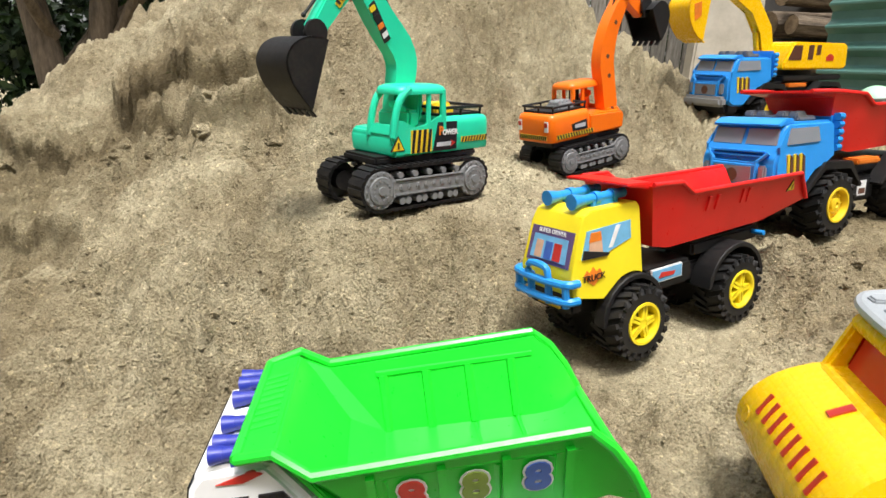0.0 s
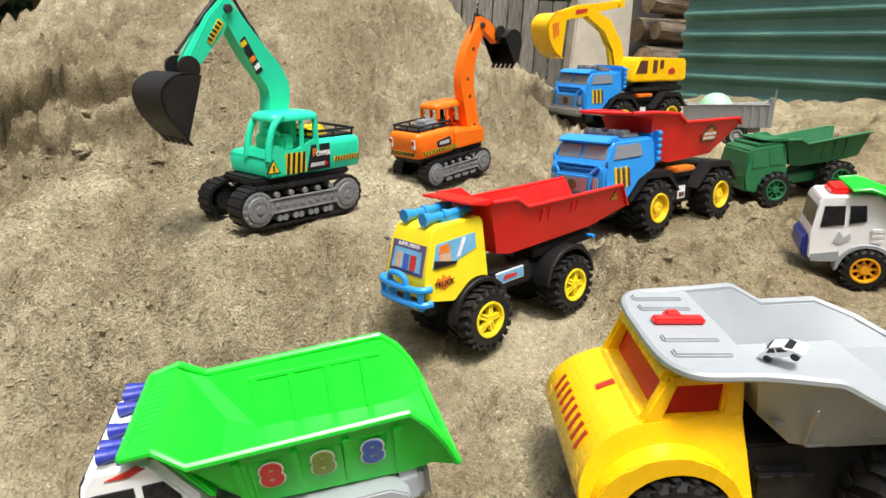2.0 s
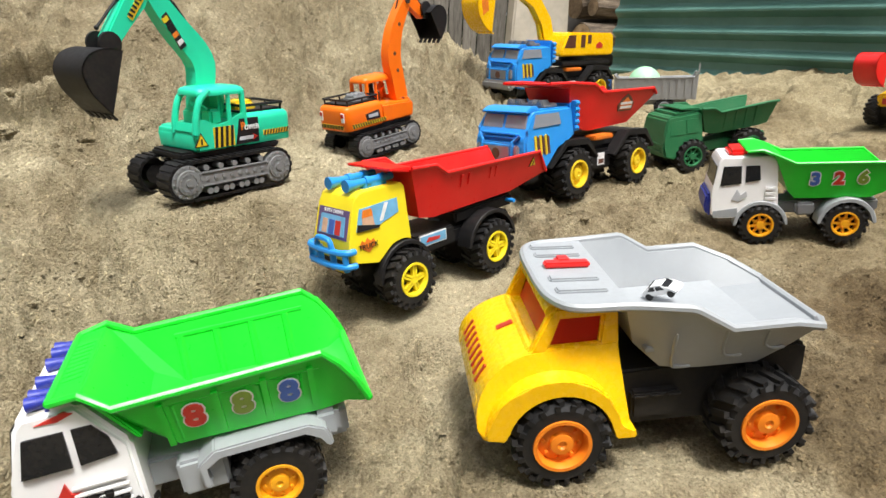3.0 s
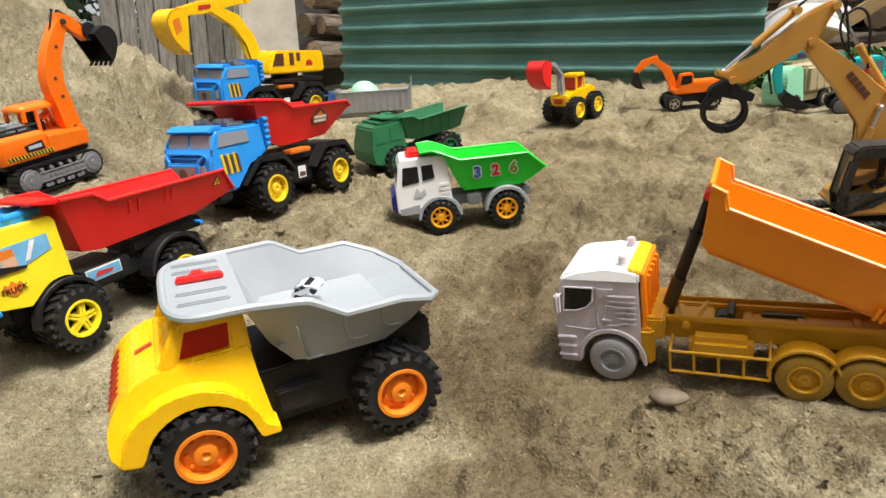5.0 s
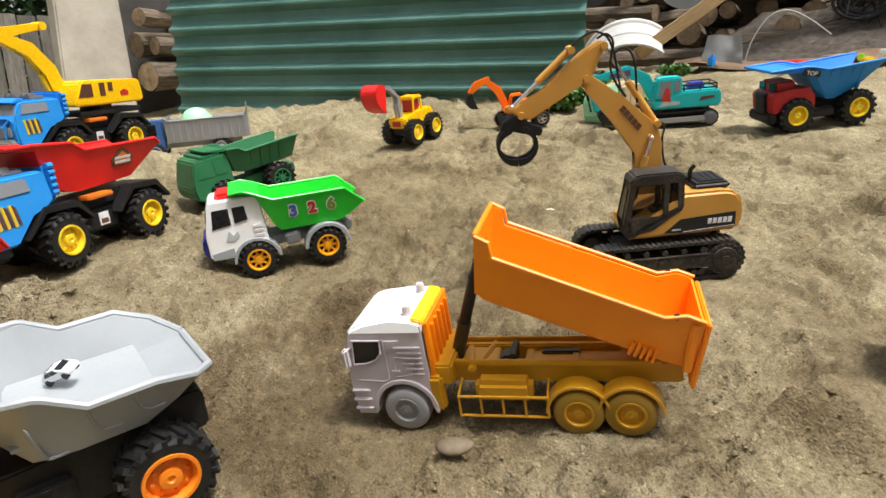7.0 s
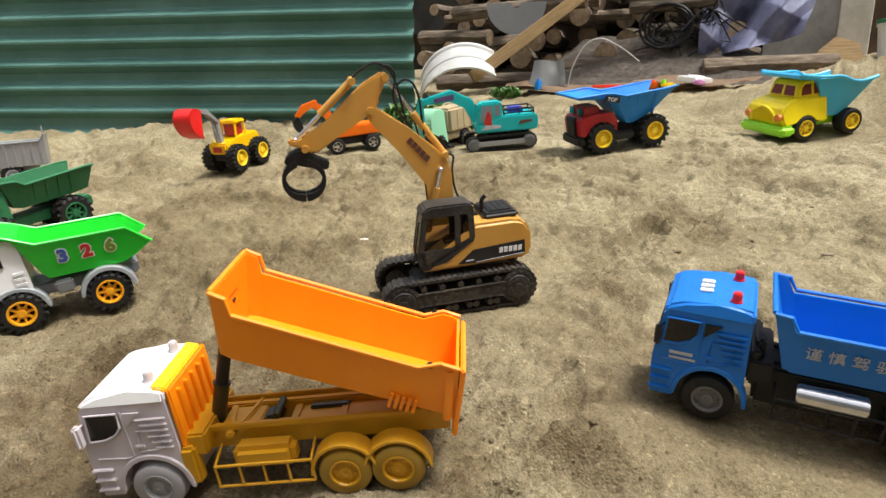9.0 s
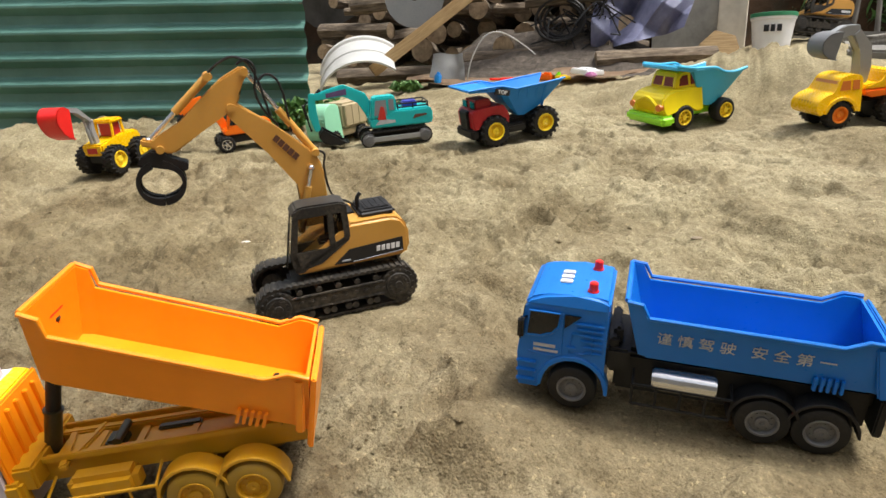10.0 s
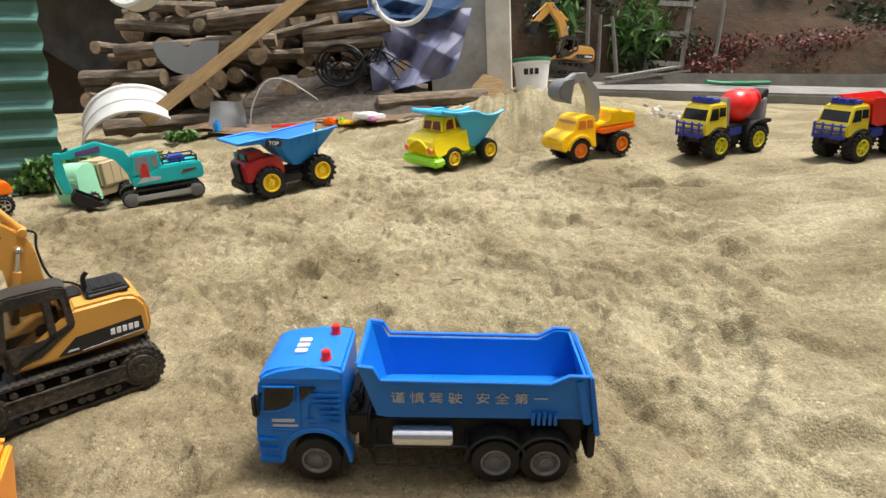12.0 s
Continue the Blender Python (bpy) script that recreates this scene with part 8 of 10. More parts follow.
    rail(bm, [(L0 + 0.012, hb + 0.003, 0.087), (L0 - 0.006, hb + 0.003, 0.085), (L0 - 0.016, hb + 0.003, 0.066), (0.024, hb + 0.003, 0.063), (0.002, hb + 0.004, 0.076), (L1 - 0.006, hb + 0.004, 0.075)], 0.003)
    pipe(bm, [(L0 + 0.012, -hb, 0.087), (L0 + 0.012, hb, 0.087)], 0.003)
    for s in (1, -1):
        block(bm, (L1 - 0.004, s * (hb + 0.001), 0.034), (0.010, 0.006, 0.072), 0.002, rot=pose(0, 0, 0, 0, 12, 0))
        for i in range(5):
            block(bm, (L1 + 0.028 + 0.007 * i, s * 0.055, 0.004), (0.004, 0.006, 0.020), 0.001)
    part("bed_rim", bm, bedmat, bed)
    for o in [bed] + list(bed.children):
        o.data.transform(Matrix.Diagonal((1, 1, 0.91, 1)))
    bed.matrix_basis = tilt
    return root, bed, f


OLIVERAM = plastic("olive_black_ram", (0.035, 0.032, 0.012), 0.3, 0.15)


def tippers():
    # lit white roof over shade-toned sides: the light on one pale cab, as colour
    root, bed, f = tipper("orange_tipper", "toy tipper truck, pale cab painted with lit roof and shaded sides, orange bed tipped up, on sand", WHITE, CABSHADE, OCHRE, TIPORANGE, plastic("grey_painted_tyre", (0.33, 0.32, 0.33), 0.6, 0.3), plastic("grey_painted_rim", (0.30, 0.31, 0.31), 0.5, 0.3), pose(-0.187, 0, 0.106, 0, -23.0, 0), CABSHADE, GLASSY, OCHRE)
    bm = B()
    prism(bm, [(0.1052, 0.064), (0.1052, 0.163), (0.100, 0.163), (0.098, 0.064)], -0.054, 0.054, 0.002)
    for i in range(5):
        block(bm, (0.098, -0.036 + 0.018 * i, 0.118), (0.006, 0.006, 0.072), 0.001)
    part("cab_back", bm, TIPORANGE, root, "orange overspray back panel")
    bm = B()
    prism(bm, [(0.1050, 0.1470), (0.1050, 0.1640), (0.1180, 0.1676), (0.1230, 0.1672), (0.1180, 0.1640), (0.1130, 0.1470)], -0.0515, 0.0515, 0.002)
    part("cab_edge", bm, AMBER, root, "yellow overspray along the roof edge")
    a, b = Vector((0.088, 0, 0.062)), Vector((0.026, 0, 0.246))
    for i, (t0, t1, r) in enumerate(((0, 0.40, 0.0092), (0.39, 0.76, 0.0078), (0.75, 1.0, 0.0062))):
        bm = B()
        rod(bm, a.lerp(b, t0), a.lerp(b, t1), r, r, 18, 0.001)
        rod(bm, a.lerp(b, t1 - 0.02), a.lerp(b, t1), r * 1.15, r * 1.15, 18, 0.0008)
        part("lift_ram", bm, (OLIVERAM, BLACK, BLACK)[i], root, "olive-black telescopic ram")
    for s in (1, -1):
        bm = B()
        block(bm, (0.100, s * 0.050, 0.058), (0.020, 0.018, 0.052), 0.004)
        part("cab_mount", bm, OCHRE, root)
        bm = B()
        block(bm, (-0.05, s * 0.030, 0.090), (0.27, 0.004, 0.008), 0.001)
        part("frame_rail", bm, OCHRE, root)
    bm = B()
    block(bm, (0.060, 0, 0.084), (0.010, 0.086, 0.008), 0.002, rot=pose(0, 0, 0, 0, 0, 12))
    block(bm, (0.035, -0.01, 0.086), (0.008, 0.070, 0.008), 0.002, rot=pose(0, 0, 0, 0, 0, -14))
    part("cross_member", bm, OCHRE, root)
    bm = B()
    rod(bm, b + Vector((0, -0.014, 0.006)), b + Vector((0, 0.014, 0.006)), 0.006, 0.006, 10)
    part("ram_pin", bm, RED, root)
    bm = B()
    block(bm, (0.045, 0.0, 0.082), (0.050, 0.034, 0.008), 0.002)
    block(bm, (-0.10, 0, 0.078), (0.17, 0.034, 0.006), 0.002)
    part("frame_plate", bm, OCHRE, root)
    bm = B()
    block(bm, (0.006, 0.004, 0.084), (0.022, 0.024, 0.012), 0.003)
    rod(bm, (0.000, -0.016, 0.092), (0.000, 0.020, 0.092), 0.005, 0.005, 12)
    block(bm, (-0.060, -0.010, 0.082), (0.050, 0.010, 0.006), 0.002)
    part("pump", bm, OLIVERAM, root, "dark oily pump between the rails")
    for s in (1, -1):
        bm = B()
        rod(bm, (0.012, s * 0.060, 0.064), (0.012, s * 0.0625, 0.064), 0.004, 0.004, 10)
        part("hole", bm, BLACK, bed)
    root, bed, f = tipper("blue_tipper", "royal blue toy tipper truck with white safety slogan, on sand", ROYAL, ROYAL, BLACK, ROYAL, RUBBER, plastic("worn_silver_rim", (0.14, 0.14, 0.14), 0.45, 0.25), pose(-0.170, 0, 0.093, 0, 0, 0), RED, GLASSY, CHROME)
    w = 0.0555
    lettering("lettering", "\u8c28 \u614e \u9a7e \u9a76   \u5b89 \u5168 \u7b2c \u4e00", 0.0185, on_left(0.122, w + 0.0008, 0.032) @ pose(0, 0, 0, 7.5), DECAL["grey"], bed, 0.0005, "pale grey safety slogan")
    for i in range(3):
        bm = B()
        block(bm, (0.166, -0.014 + 0.014 * i, 0.1662), (0.016, 0.009, 0.003), 0.001, rot=pose(0, 0, 0, 0, 4, 0))
        part("roof_marker", bm, DECAL["white"], root, "white square roof marker")
    part("print_bar", side_plate(B(), [(0.198, 0.090), (0.170, 0.090), (0.170, 0.094), (0.198, 0.094)], f, True), DECAL["grey"], root, "small unreadable print")
    part("print_bar", side_plate(B(), [(0.198, 0.083), (0.166, 0.083), (0.166, 0.086), (0.198, 0.086)], f, True), DECAL["grey"], root)
    bm = B()
    block(bm, (0.098, 0, 0.085), (0.012, 0.09, 0.050), 0.003)
    block(bm, (0.094, 0.02, 0.105), (0.012, 0.03, 0.03), 0.004)
    part("cab_rack", bm, BLACK, root, "black rack behind the cab")
    # black block added to stop light under the bed, like the chassis shade
    bm = B()
    block(bm, (-0.05, 0, 0.058), (0.29, 0.072, 0.055), 0.004)
    part("engine_pan", bm, BLACK, root)
    bm = B()
    block(bm, (-0.205, 0, 0.058), (0.01, 0.10, 0.05), 0.002)
    part("mudflap", bm, BLACK, root)


green_truck()
yellow_truck()
blue_truck()
teal_digger()
orange_digger()
grey_yellow_truck()
tippers()


def gold_digger(m, label, grab=True, name="toy_excavator"):
    """The scale-model crawler excavator, gold with a black cab, carrying a grapple or a bucket."""
    root = thing(name, m, label, "toy excavator", "gold model excavators")
    tracks(root, 0.108, 0.036, 0.075, 0.036, DUSTBLACK, DUSTBLACK, DUSTBLACK, 60)
    bm = B()
    block(bm, (0, 0, 0.042), (0.16, 0.08, 0.035), 0.005)
    rod(bm, (0, 0, 0.05), (0, 0, 0.086), 0.045, 0.045, 26)
    part("undercarriage", bm, BLACK, root, "black undercarriage")
    hw = 0.062
    bm = B()
    prism(bm, [(0.068, 0.084), (0.066, 0.100), (0.020, 0.128), (-0.020, 0.146), (-0.034, 0.163), (-0.112, 0.163), (-0.130, 0.157), (-0.142, 0.138), (-0.141, 0.096), (-0.132, 0.086)], -hw, hw, 0.006, None, 3)
    part("body", bm, GOLD, root, "gold painted body")
    bm = B()
    block(bm, (-0.092, 0.0, 0.166), (0.066, 0.085, 0.014), 0.005, seg=3)
    block(bm, (-0.094, 0.0, 0.1735), (0.046, 0.060, 0.003), 0.0012)
    for i in range(4):
        block(bm, (-0.078 - 0.011 * i, 0, 0.1752), (0.003, 0.05, 0.0016), 0.0006)
    block(bm, (-0.040, -0.02, 0.158), (0.035, 0.06, 0.016), 0.003)
    part("engine_cover", bm, BLACK, root, "black engine cover")
    bm = B()
    pipe(bm, [(-0.064, 0.006, 0.165), (-0.064, 0.006, 0.186), (-0.066, 0.006, 0.193), (-0.072, 0.006, 0.199)], 0.0040, 8)
    part("exhaust", bm, BLACK, root)
    for left in (True, False):
        part("side_panel", side_plate(B(), [(0.000, 0.0925), (-0.030, 0.1165), (-0.128, 0.1225), (-0.128, 0.0960), (-0.034, 0.0905)], hw, left, 0.001), DECAL["black"], root, "black panel with an illegible maker's mark")
        for i in range(5):
            x = -0.078 - 0.0090 * i
            part("mark", side_plate(B(), [(x, 0.1035), (x - 0.0066, 0.1035), (x - 0.0078, 0.1135), (x - 0.0012, 0.1135)], hw, left, 0.002), DECAL["white"], root)
        part("mark", side_plate(B(), [(-0.014, 0.0955), (-0.030, 0.0958), (-0.030, 0.0985), (-0.016, 0.0985)], hw, left, 0.002), DECAL["grey"], root)
        part("mark", side_plate(B(), [(-0.034, 0.0915), (-0.126, 0.0968), (-0.126, 0.0978), (-0.034, 0.0925)], hw, left, 0.002), DECAL["grey"], root)
    # cab on the left: posts, roof and low door round clear panes, a seat inside
    ya, yb = 0.010, 0.063
    for y in (ya + 0.003, yb - 0.003):
        bm = B()
        y0, y1 = y - 0.003, y + 0.003
        prism(bm, [(0.068, 0.090), (0.073, 0.118), (0.058, 0.192), (0.048, 0.192), (0.062, 0.120), (0.056, 0.090)], y0, y1, 0.001)
        prism(bm, [(0.004, 0.118), (0.000, 0.192), (-0.010, 0.192), (-0.008, 0.126)], y0, y1, 0.001)
        prism(bm, [(-0.024, 0.134), (-0.024, 0.192), (-0.034, 0.192), (-0.034, 0.140)], y0, y1, 0.001)
        prism(bm, [(0.058, 0.186), (0.056, 0.200), (-0.034, 0.200), (-0.034, 0.186)], y0, y1, 0.001)
        prism(bm, [(0.066, 0.088), (0.070, 0.126), (0.010, 0.126), (-0.034, 0.146), (-0.034, 0.136), (0.022, 0.110), (0.054, 0.088)], y0, y1, 0.001)
        part("cab_frame", bm, DUSTBLACK, root)
        part("side_window", prism(B(), [(0.064, 0.122), (0.054, 0.188), (-0.030, 0.188), (-0.030, 0.142), (0.008, 0.124)], y - 0.0008, y + 0.0008), PANE, root, "clear cab window").visible_shadow = False
    bm = B()
    prism(bm, [(0.062, 0.192), (0.052, 0.204), (0.040, 0.207), (-0.024, 0.206), (-0.036, 0.200), (-0.036, 0.192)], ya, yb, 0.003, None, 2)
    part("cab", bm, DUSTBLACK, root, "black cab roof")
    part("cab_back", prism(B(), [(-0.030, 0.140), (-0.030, 0.196), (-0.035, 0.196), (-0.035, 0.140)], ya, yb, 0.0), DUSTBLACK, root)
    part("cab_floor", prism(B(), [(0.068, 0.090), (0.068, 0.098), (0.020, 0.116), (-0.032, 0.142), (-0.032, 0.134), (0.020, 0.100)], ya, yb, 0.0), DUSTBLACK, root)
    bm = B()
    block(bm, (0.004, 0.036, 0.132), (0.030, 0.030, 0.014), 0.004)
    block(bm, (-0.012, 0.036, 0.152), (0.010, 0.030, 0.040), 0.004)
    part("seat", bm, DARKGREY, root, "dark grey cab seat")
    bm = B()
    prism(bm, [(0.0715, 0.120), (0.0575, 0.190), (0.0560, 0.190), (0.0700, 0.120)], ya + 0.005, yb - 0.005, 0.0)
    part("windscreen", bm, PANE, root, "clear windscreen")
    bm = B()
    for z in (0.105, 0.125, 0.145, 0.165):
        pipe(bm, [(0.082 - (z - 0.1) * 0.20, yb + 0.002, z), (0.078 - (z - 0.1) * 0.20, yb + 0.003, z + 0.02)], 0.0018, 6)
    part("grab_rail", bm, BLACK, root)
    yb0 = -0.012
    if grab:
        shape = [(0.036, 0.150), (0.032, 0.231), (0.075, 0.292), (0.1235, 0.354), (0.1300, 0.366), (0.1270, 0.378), (0.1150, 0.383), (0.056, 0.336), (0.002, 0.287), (-0.010, 0.266), (-0.0135, 0.246), (-0.0140, 0.150)]
        arm = [(0.084, 0.432), (0.094, 0.437), (0.128, 0.421), (0.150, 0.404), (0.200, 0.358), (0.240, 0.338), (0.254, 0.337), (0.256, 0.327), (0.236, 0.314), (0.2206, 0.312), (0.165, 0.345), (0.130, 0.364), (0.112, 0.374), (0.103, 0.390), (0.098, 0.412), (0.085, 0.420)]
        stick, top = [(0.090, 0.428), (0.121, 0.375), (0.240, 0.322)], (0.121, 0.3745)
        rams = [((-0.004, 0.282), (0.086, 0.424)), ((0.147, 0.426), (0.255, 0.336))]
    else:
        shape = thick_line([(0.012, 0.165), (0.022, 0.240), (0.048, 0.300), (0.120, 0.350)], [0.022, 0.024, 0.022, 0.012])
        stick, top = [(0.105, 0.372), (0.150, 0.320), (0.200, 0.262)], (0.120, 0.350)
        arm = thick_line(stick, [0.012, 0.020, 0.012])
        rams = [((0.012, 0.300), (0.101, 0.372)), ((0.135, 0.368), (0.214, 0.296))]
    part("boom", prism(B(), shape, yb0 - 0.0125, yb0 + 0.0125, 0.003), GOLD, root, "gold boom")
    part("stick", prism(B(), arm, yb0 - 0.0105, yb0 + 0.0105, 0.003), GOLD, root, "gold stick")
    for i in range(5):
        x, z = 0.0565 - 0.0068 * i, 0.322 - 0.0084 * i
        if grab:
            part("mark", side_plate(B(), [(x, z), (x - 0.0058, z - 0.0070), (x + 0.0020, z - 0.0150), (x + 0.0082, z - 0.0080)], yb0 + 0.0125, True, 0.001), DECAL["brown"], root, "brown illegible maker's mark")
    for s in (1, -1):
        strut(root, (0.040, yb0 + s * 0.019, 0.150), (0.008, yb0 + s * 0.019, 0.258), 0.0062, GOLD, CHROME, 0.7)
    for (x0, z0), (x1, z1) in rams:
        strut(root, (x0, yb0, z0), (x1, yb0, z1), 0.0066, GOLD, CHROME, 0.56)
    bm = B()
    e = stick[-1]
    block(bm, (e[0] + 0.006, yb0, e[1] + 0.008), (0.044, 0.018, 0.012), 0.003, rot=pose(0, 0, 0, 0, -16, 0))
    for p in (stick[0], top, e, rams[0][0], rams[1][0], (0.008, 0.258)):
        rod(bm, (p[0], yb0 - 0.017, p[1]), (p[0], yb0 + 0.017, p[1]), 0.0065, 0.0065, 12)
    part("linkage", bm, GOLD, root)
    if grab:
        c = Vector((0.250, 0.268))
        bm = B()
        prism(bm, [(0.274, 0.312), (0.280, 0.300), (0.262, 0.297), (0.240, 0.290), (0.206, 0.282), (0.202, 0.296), (0.226, 0.304), (0.236, 0.320), (0.254, 0.322)], yb0 - 0.014, yb0 + 0.014, 0.002)
        part("grapple_head", bm, BLACK, root, "black grapple head")
        for y in (-0.010, 0.010):
            for a0, a1 in ((75, -88), (105, 270)):
                bm = B()
                prism(bm, arc(c.x, c.y, 0.038, a0, a1, 16) + [(c.x + (0.029 + 0.004 * math.sin(math.pi * k / 10)) * math.cos(radians(a1 + (a0 - a1) * k / 10)), c.y + (0.025 + 0.004 * math.sin(math.pi * k / 10)) * math.sin(radians(a1 + (a0 - a1) * k / 10))) for k in range(11)], yb0 + y - 0.006, yb0 + y + 0.006, 0.001)
                part("grapple_jaw", bm, BLACK, root, "black curved grapple jaw")
        # rubber hoses over the boom
        for line in ([(0.147, 0.430), (0.128, 0.444), (0.104, 0.452), (0.082, 0.440), (0.070, 0.410), (0.066, 0.385), (0.060, 0.352)], [(0.100, 0.440), (0.084, 0.446), (0.072, 0.430), (0.078, 0.395), (0.070, 0.365), (0.050, 0.335)], [(0.070, 0.412), (0.056, 0.420), (0.042, 0.412), (0.034, 0.388), (0.032, 0.360), (0.030, 0.322)], [(-0.006, 0.284), (-0.020, 0.276), (-0.016, 0.252), (-0.019, 0.215), (-0.028, 0.194), (-0.050, 0.182), (-0.064, 0.168)]):
            bm = B()
            pipe(bm, curve_points([(x, yb0 + 0.004, z) for x, z in line]), 0.0021, 6)
            part("hose", bm, BLACK, root, "thin black rubber hose")
    else:
        bm = bucket_shape(B(), [(0.196, 0.266), (0.232, 0.262), (0.250, 0.235), (0.240, 0.205), (0.215, 0.192)], 0.032, 0.004, 5, 0.01)
        part("bucket", bm, BLACK, root, "black bucket")
    return root


def blue_carrier():
    root = thing("truck_excavator", SPOT["blue_yellow"][0], "sky blue toy truck carrying a yellow excavator, on sand", "toy truck")
    blue_lorry_base(root)
    bm = B()
    block(bm, (0.302, 0, 0.092), (0.030, 0.150, 0.030), 0.008)
    part("bumper", bm, STEELGREY, root, "grey bumper")
    bm = B()
    block(bm, (-0.075, 0, 0.152), (0.26, 0.12, 0.016), 0.004)
    rod(bm, (-0.06, 0, 0.155), (-0.06, 0, 0.175), 0.05, 0.05, 24)
    part("turntable", bm, BLACK, root)
    bm = B()
    prism(bm, [(0.065, 0.178), (0.063, 0.198), (0.036, 0.252), (0.022, 0.259), (-0.205, 0.254), (-0.212, 0.244), (-0.218, 0.186), (-0.205, 0.176)], -0.062, 0.062, 0.005)
    part("excavator_body", bm, AMBER, root, "yellow excavator body")
    panes(root, [[(0.050, 0.206), (0.030, 0.248), (-0.006, 0.248), (-0.006, 0.206)], [(-0.034, 0.206), (-0.034, 0.249), (-0.056, 0.249), (-0.056, 0.206)], [(-0.070, 0.220), (-0.070, 0.249), (-0.088, 0.249), (-0.088, 0.220)]], 0.062, plastic("brown_window_print", (0.10, 0.035, 0.02), 0.35, 0.1), label="dark brown printed window")
    part("badge", side_plate(B(), [(-0.118, 0.202), (-0.150, 0.202), (-0.152, 0.214), (-0.134, 0.224), (-0.116, 0.214)], 0.062, True), DECAL["red"], root, "small round badge")
    boom = [(0.040, 0.205), (0.066, 0.296), (0.120, 0.362), (0.215, 0.400)]
    bm = prism(B(), thick_line(boom, [0.026, 0.024, 0.022, 0.016]), -0.045, -0.015, 0.003)
    part("boom", bm, AMBER, root, "yellow boom")
    stick = [(0.062, 0.432), (0.150, 0.418), (0.250, 0.402), (0.335, 0.385)]
    bm = prism(B(), thick_line(stick, [0.011, 0.013, 0.020, 0.014]), -0.043, -0.017, 0.003)
    part("stick", bm, AMBER, root, "yellow stick")
    bm = bucket_shape(B(), [(0.330, 0.395), (0.380, 0.392), (0.408, 0.362), (0.400, 0.315), (0.370, 0.275), (0.345, 0.262)], 0.042, 0.004, 5, 0.012)
    for v in bm.verts:
        v.co.y -= 0.03
    part("bucket", bm, AMBER, root, "yellow bucket with a red sticker")
    part("sticker", side_plate(B(), [(0.392, 0.360), (0.385, 0.315), (0.362, 0.330), (0.366, 0.368)], 0.012, True), DECAL["orange"], root)
    part("sticker", side_plate(B(), [(0.27, 0.392), (0.22, 0.400), (0.22, 0.412), (0.268, 0.406)], -0.017, True), DECAL["red"], root)
    strut(root, (0.075, -0.03, 0.215), (0.110, -0.03, 0.345), 0.009, AMBER, AMBER)
    bm = B()
    rod(bm, (0.066, -0.05, 0.431), (0.066, -0.01, 0.431), 0.013, 0.013, 14)
    part("pivot", bm, AMBER, root)


def tray_truck():
    root = thing("dump_truck", SPOT["grey_tray"][0], "toy truck with blue cab and grey tray, on sand", "toy truck")
    wheels(root, (-0.10, 0.14), 0.06, 0.038, 0.03, GREY, "disc", 18)
    bm = B()
    block(bm, (0, 0, 0.062), (0.36, 0.06, 0.03), 0.003)
    part("chassis", bm, GREY, root)
    bm = B()
    prism(bm, [(0.200, 0.035), (0.205, 0.080), (0.194, 0.148), (0.182, 0.156), (0.105, 0.156), (0.100, 0.060), (0.104, 0.035)], -0.058, 0.058, 0.005)
    part("cab", bm, plastic("dusty_blue_plastic", (0.03, 0.11, 0.30), 0.4, 0.3), root, "dusty blue cab")
    panes(root, [[(0.186, 0.102), (0.180, 0.142), (0.124, 0.142), (0.124, 0.102)]], 0.058, GLASSY)
    bm = B()
    shell(bm, [(0.090, 0.068, 0.060, 0.092, 0.165, 0.066), (0.088, 0.068, 0.060, 0.078, 0.150, 0.066), (-0.205, 0.068, 0.060, -0.200, 0.150, 0.066), (-0.212, 0.068, 0.060, -0.215, 0.170, 0.066)], 0.004, True, True)
    bed = part("bed", bm, STEELGREY, root, "grey ribbed tray")
    part("rib", bed_ribs(B(), [0.07 - 0.027 * i for i in range(11)], 0.070, 0.148, 0.0605, 0.0665, 0.005), STEELGREY, bed)
    bm = B()
    rail(bm, [(0.092, 0.067, 0.165), (0.078, 0.067, 0.150), (-0.200, 0.067, 0.150), (-0.215, 0.067, 0.172)], 0.003)
    pipe(bm, [(-0.215, 0.06, 0.165), (-0.215, 0.06, 0.20)], 0.003)
    part("bed_rim", bm, STEELGREY, bed)
    bm = B()
    bmesh.ops.create_icosphere(bm, subdivisions=4, radius=0.062)
    ob = part("ball", bm, plastic("pale_green_ball", (0.38, 0.72, 0.45), 0.4, 0.1))
    ob.matrix_basis = SPOT["grey_tray"][0] @ Matrix.Translation((-0.02, 0, 0.130))
    tagged(ob, "pale green plastic ball lying in the grey tray", "ball")


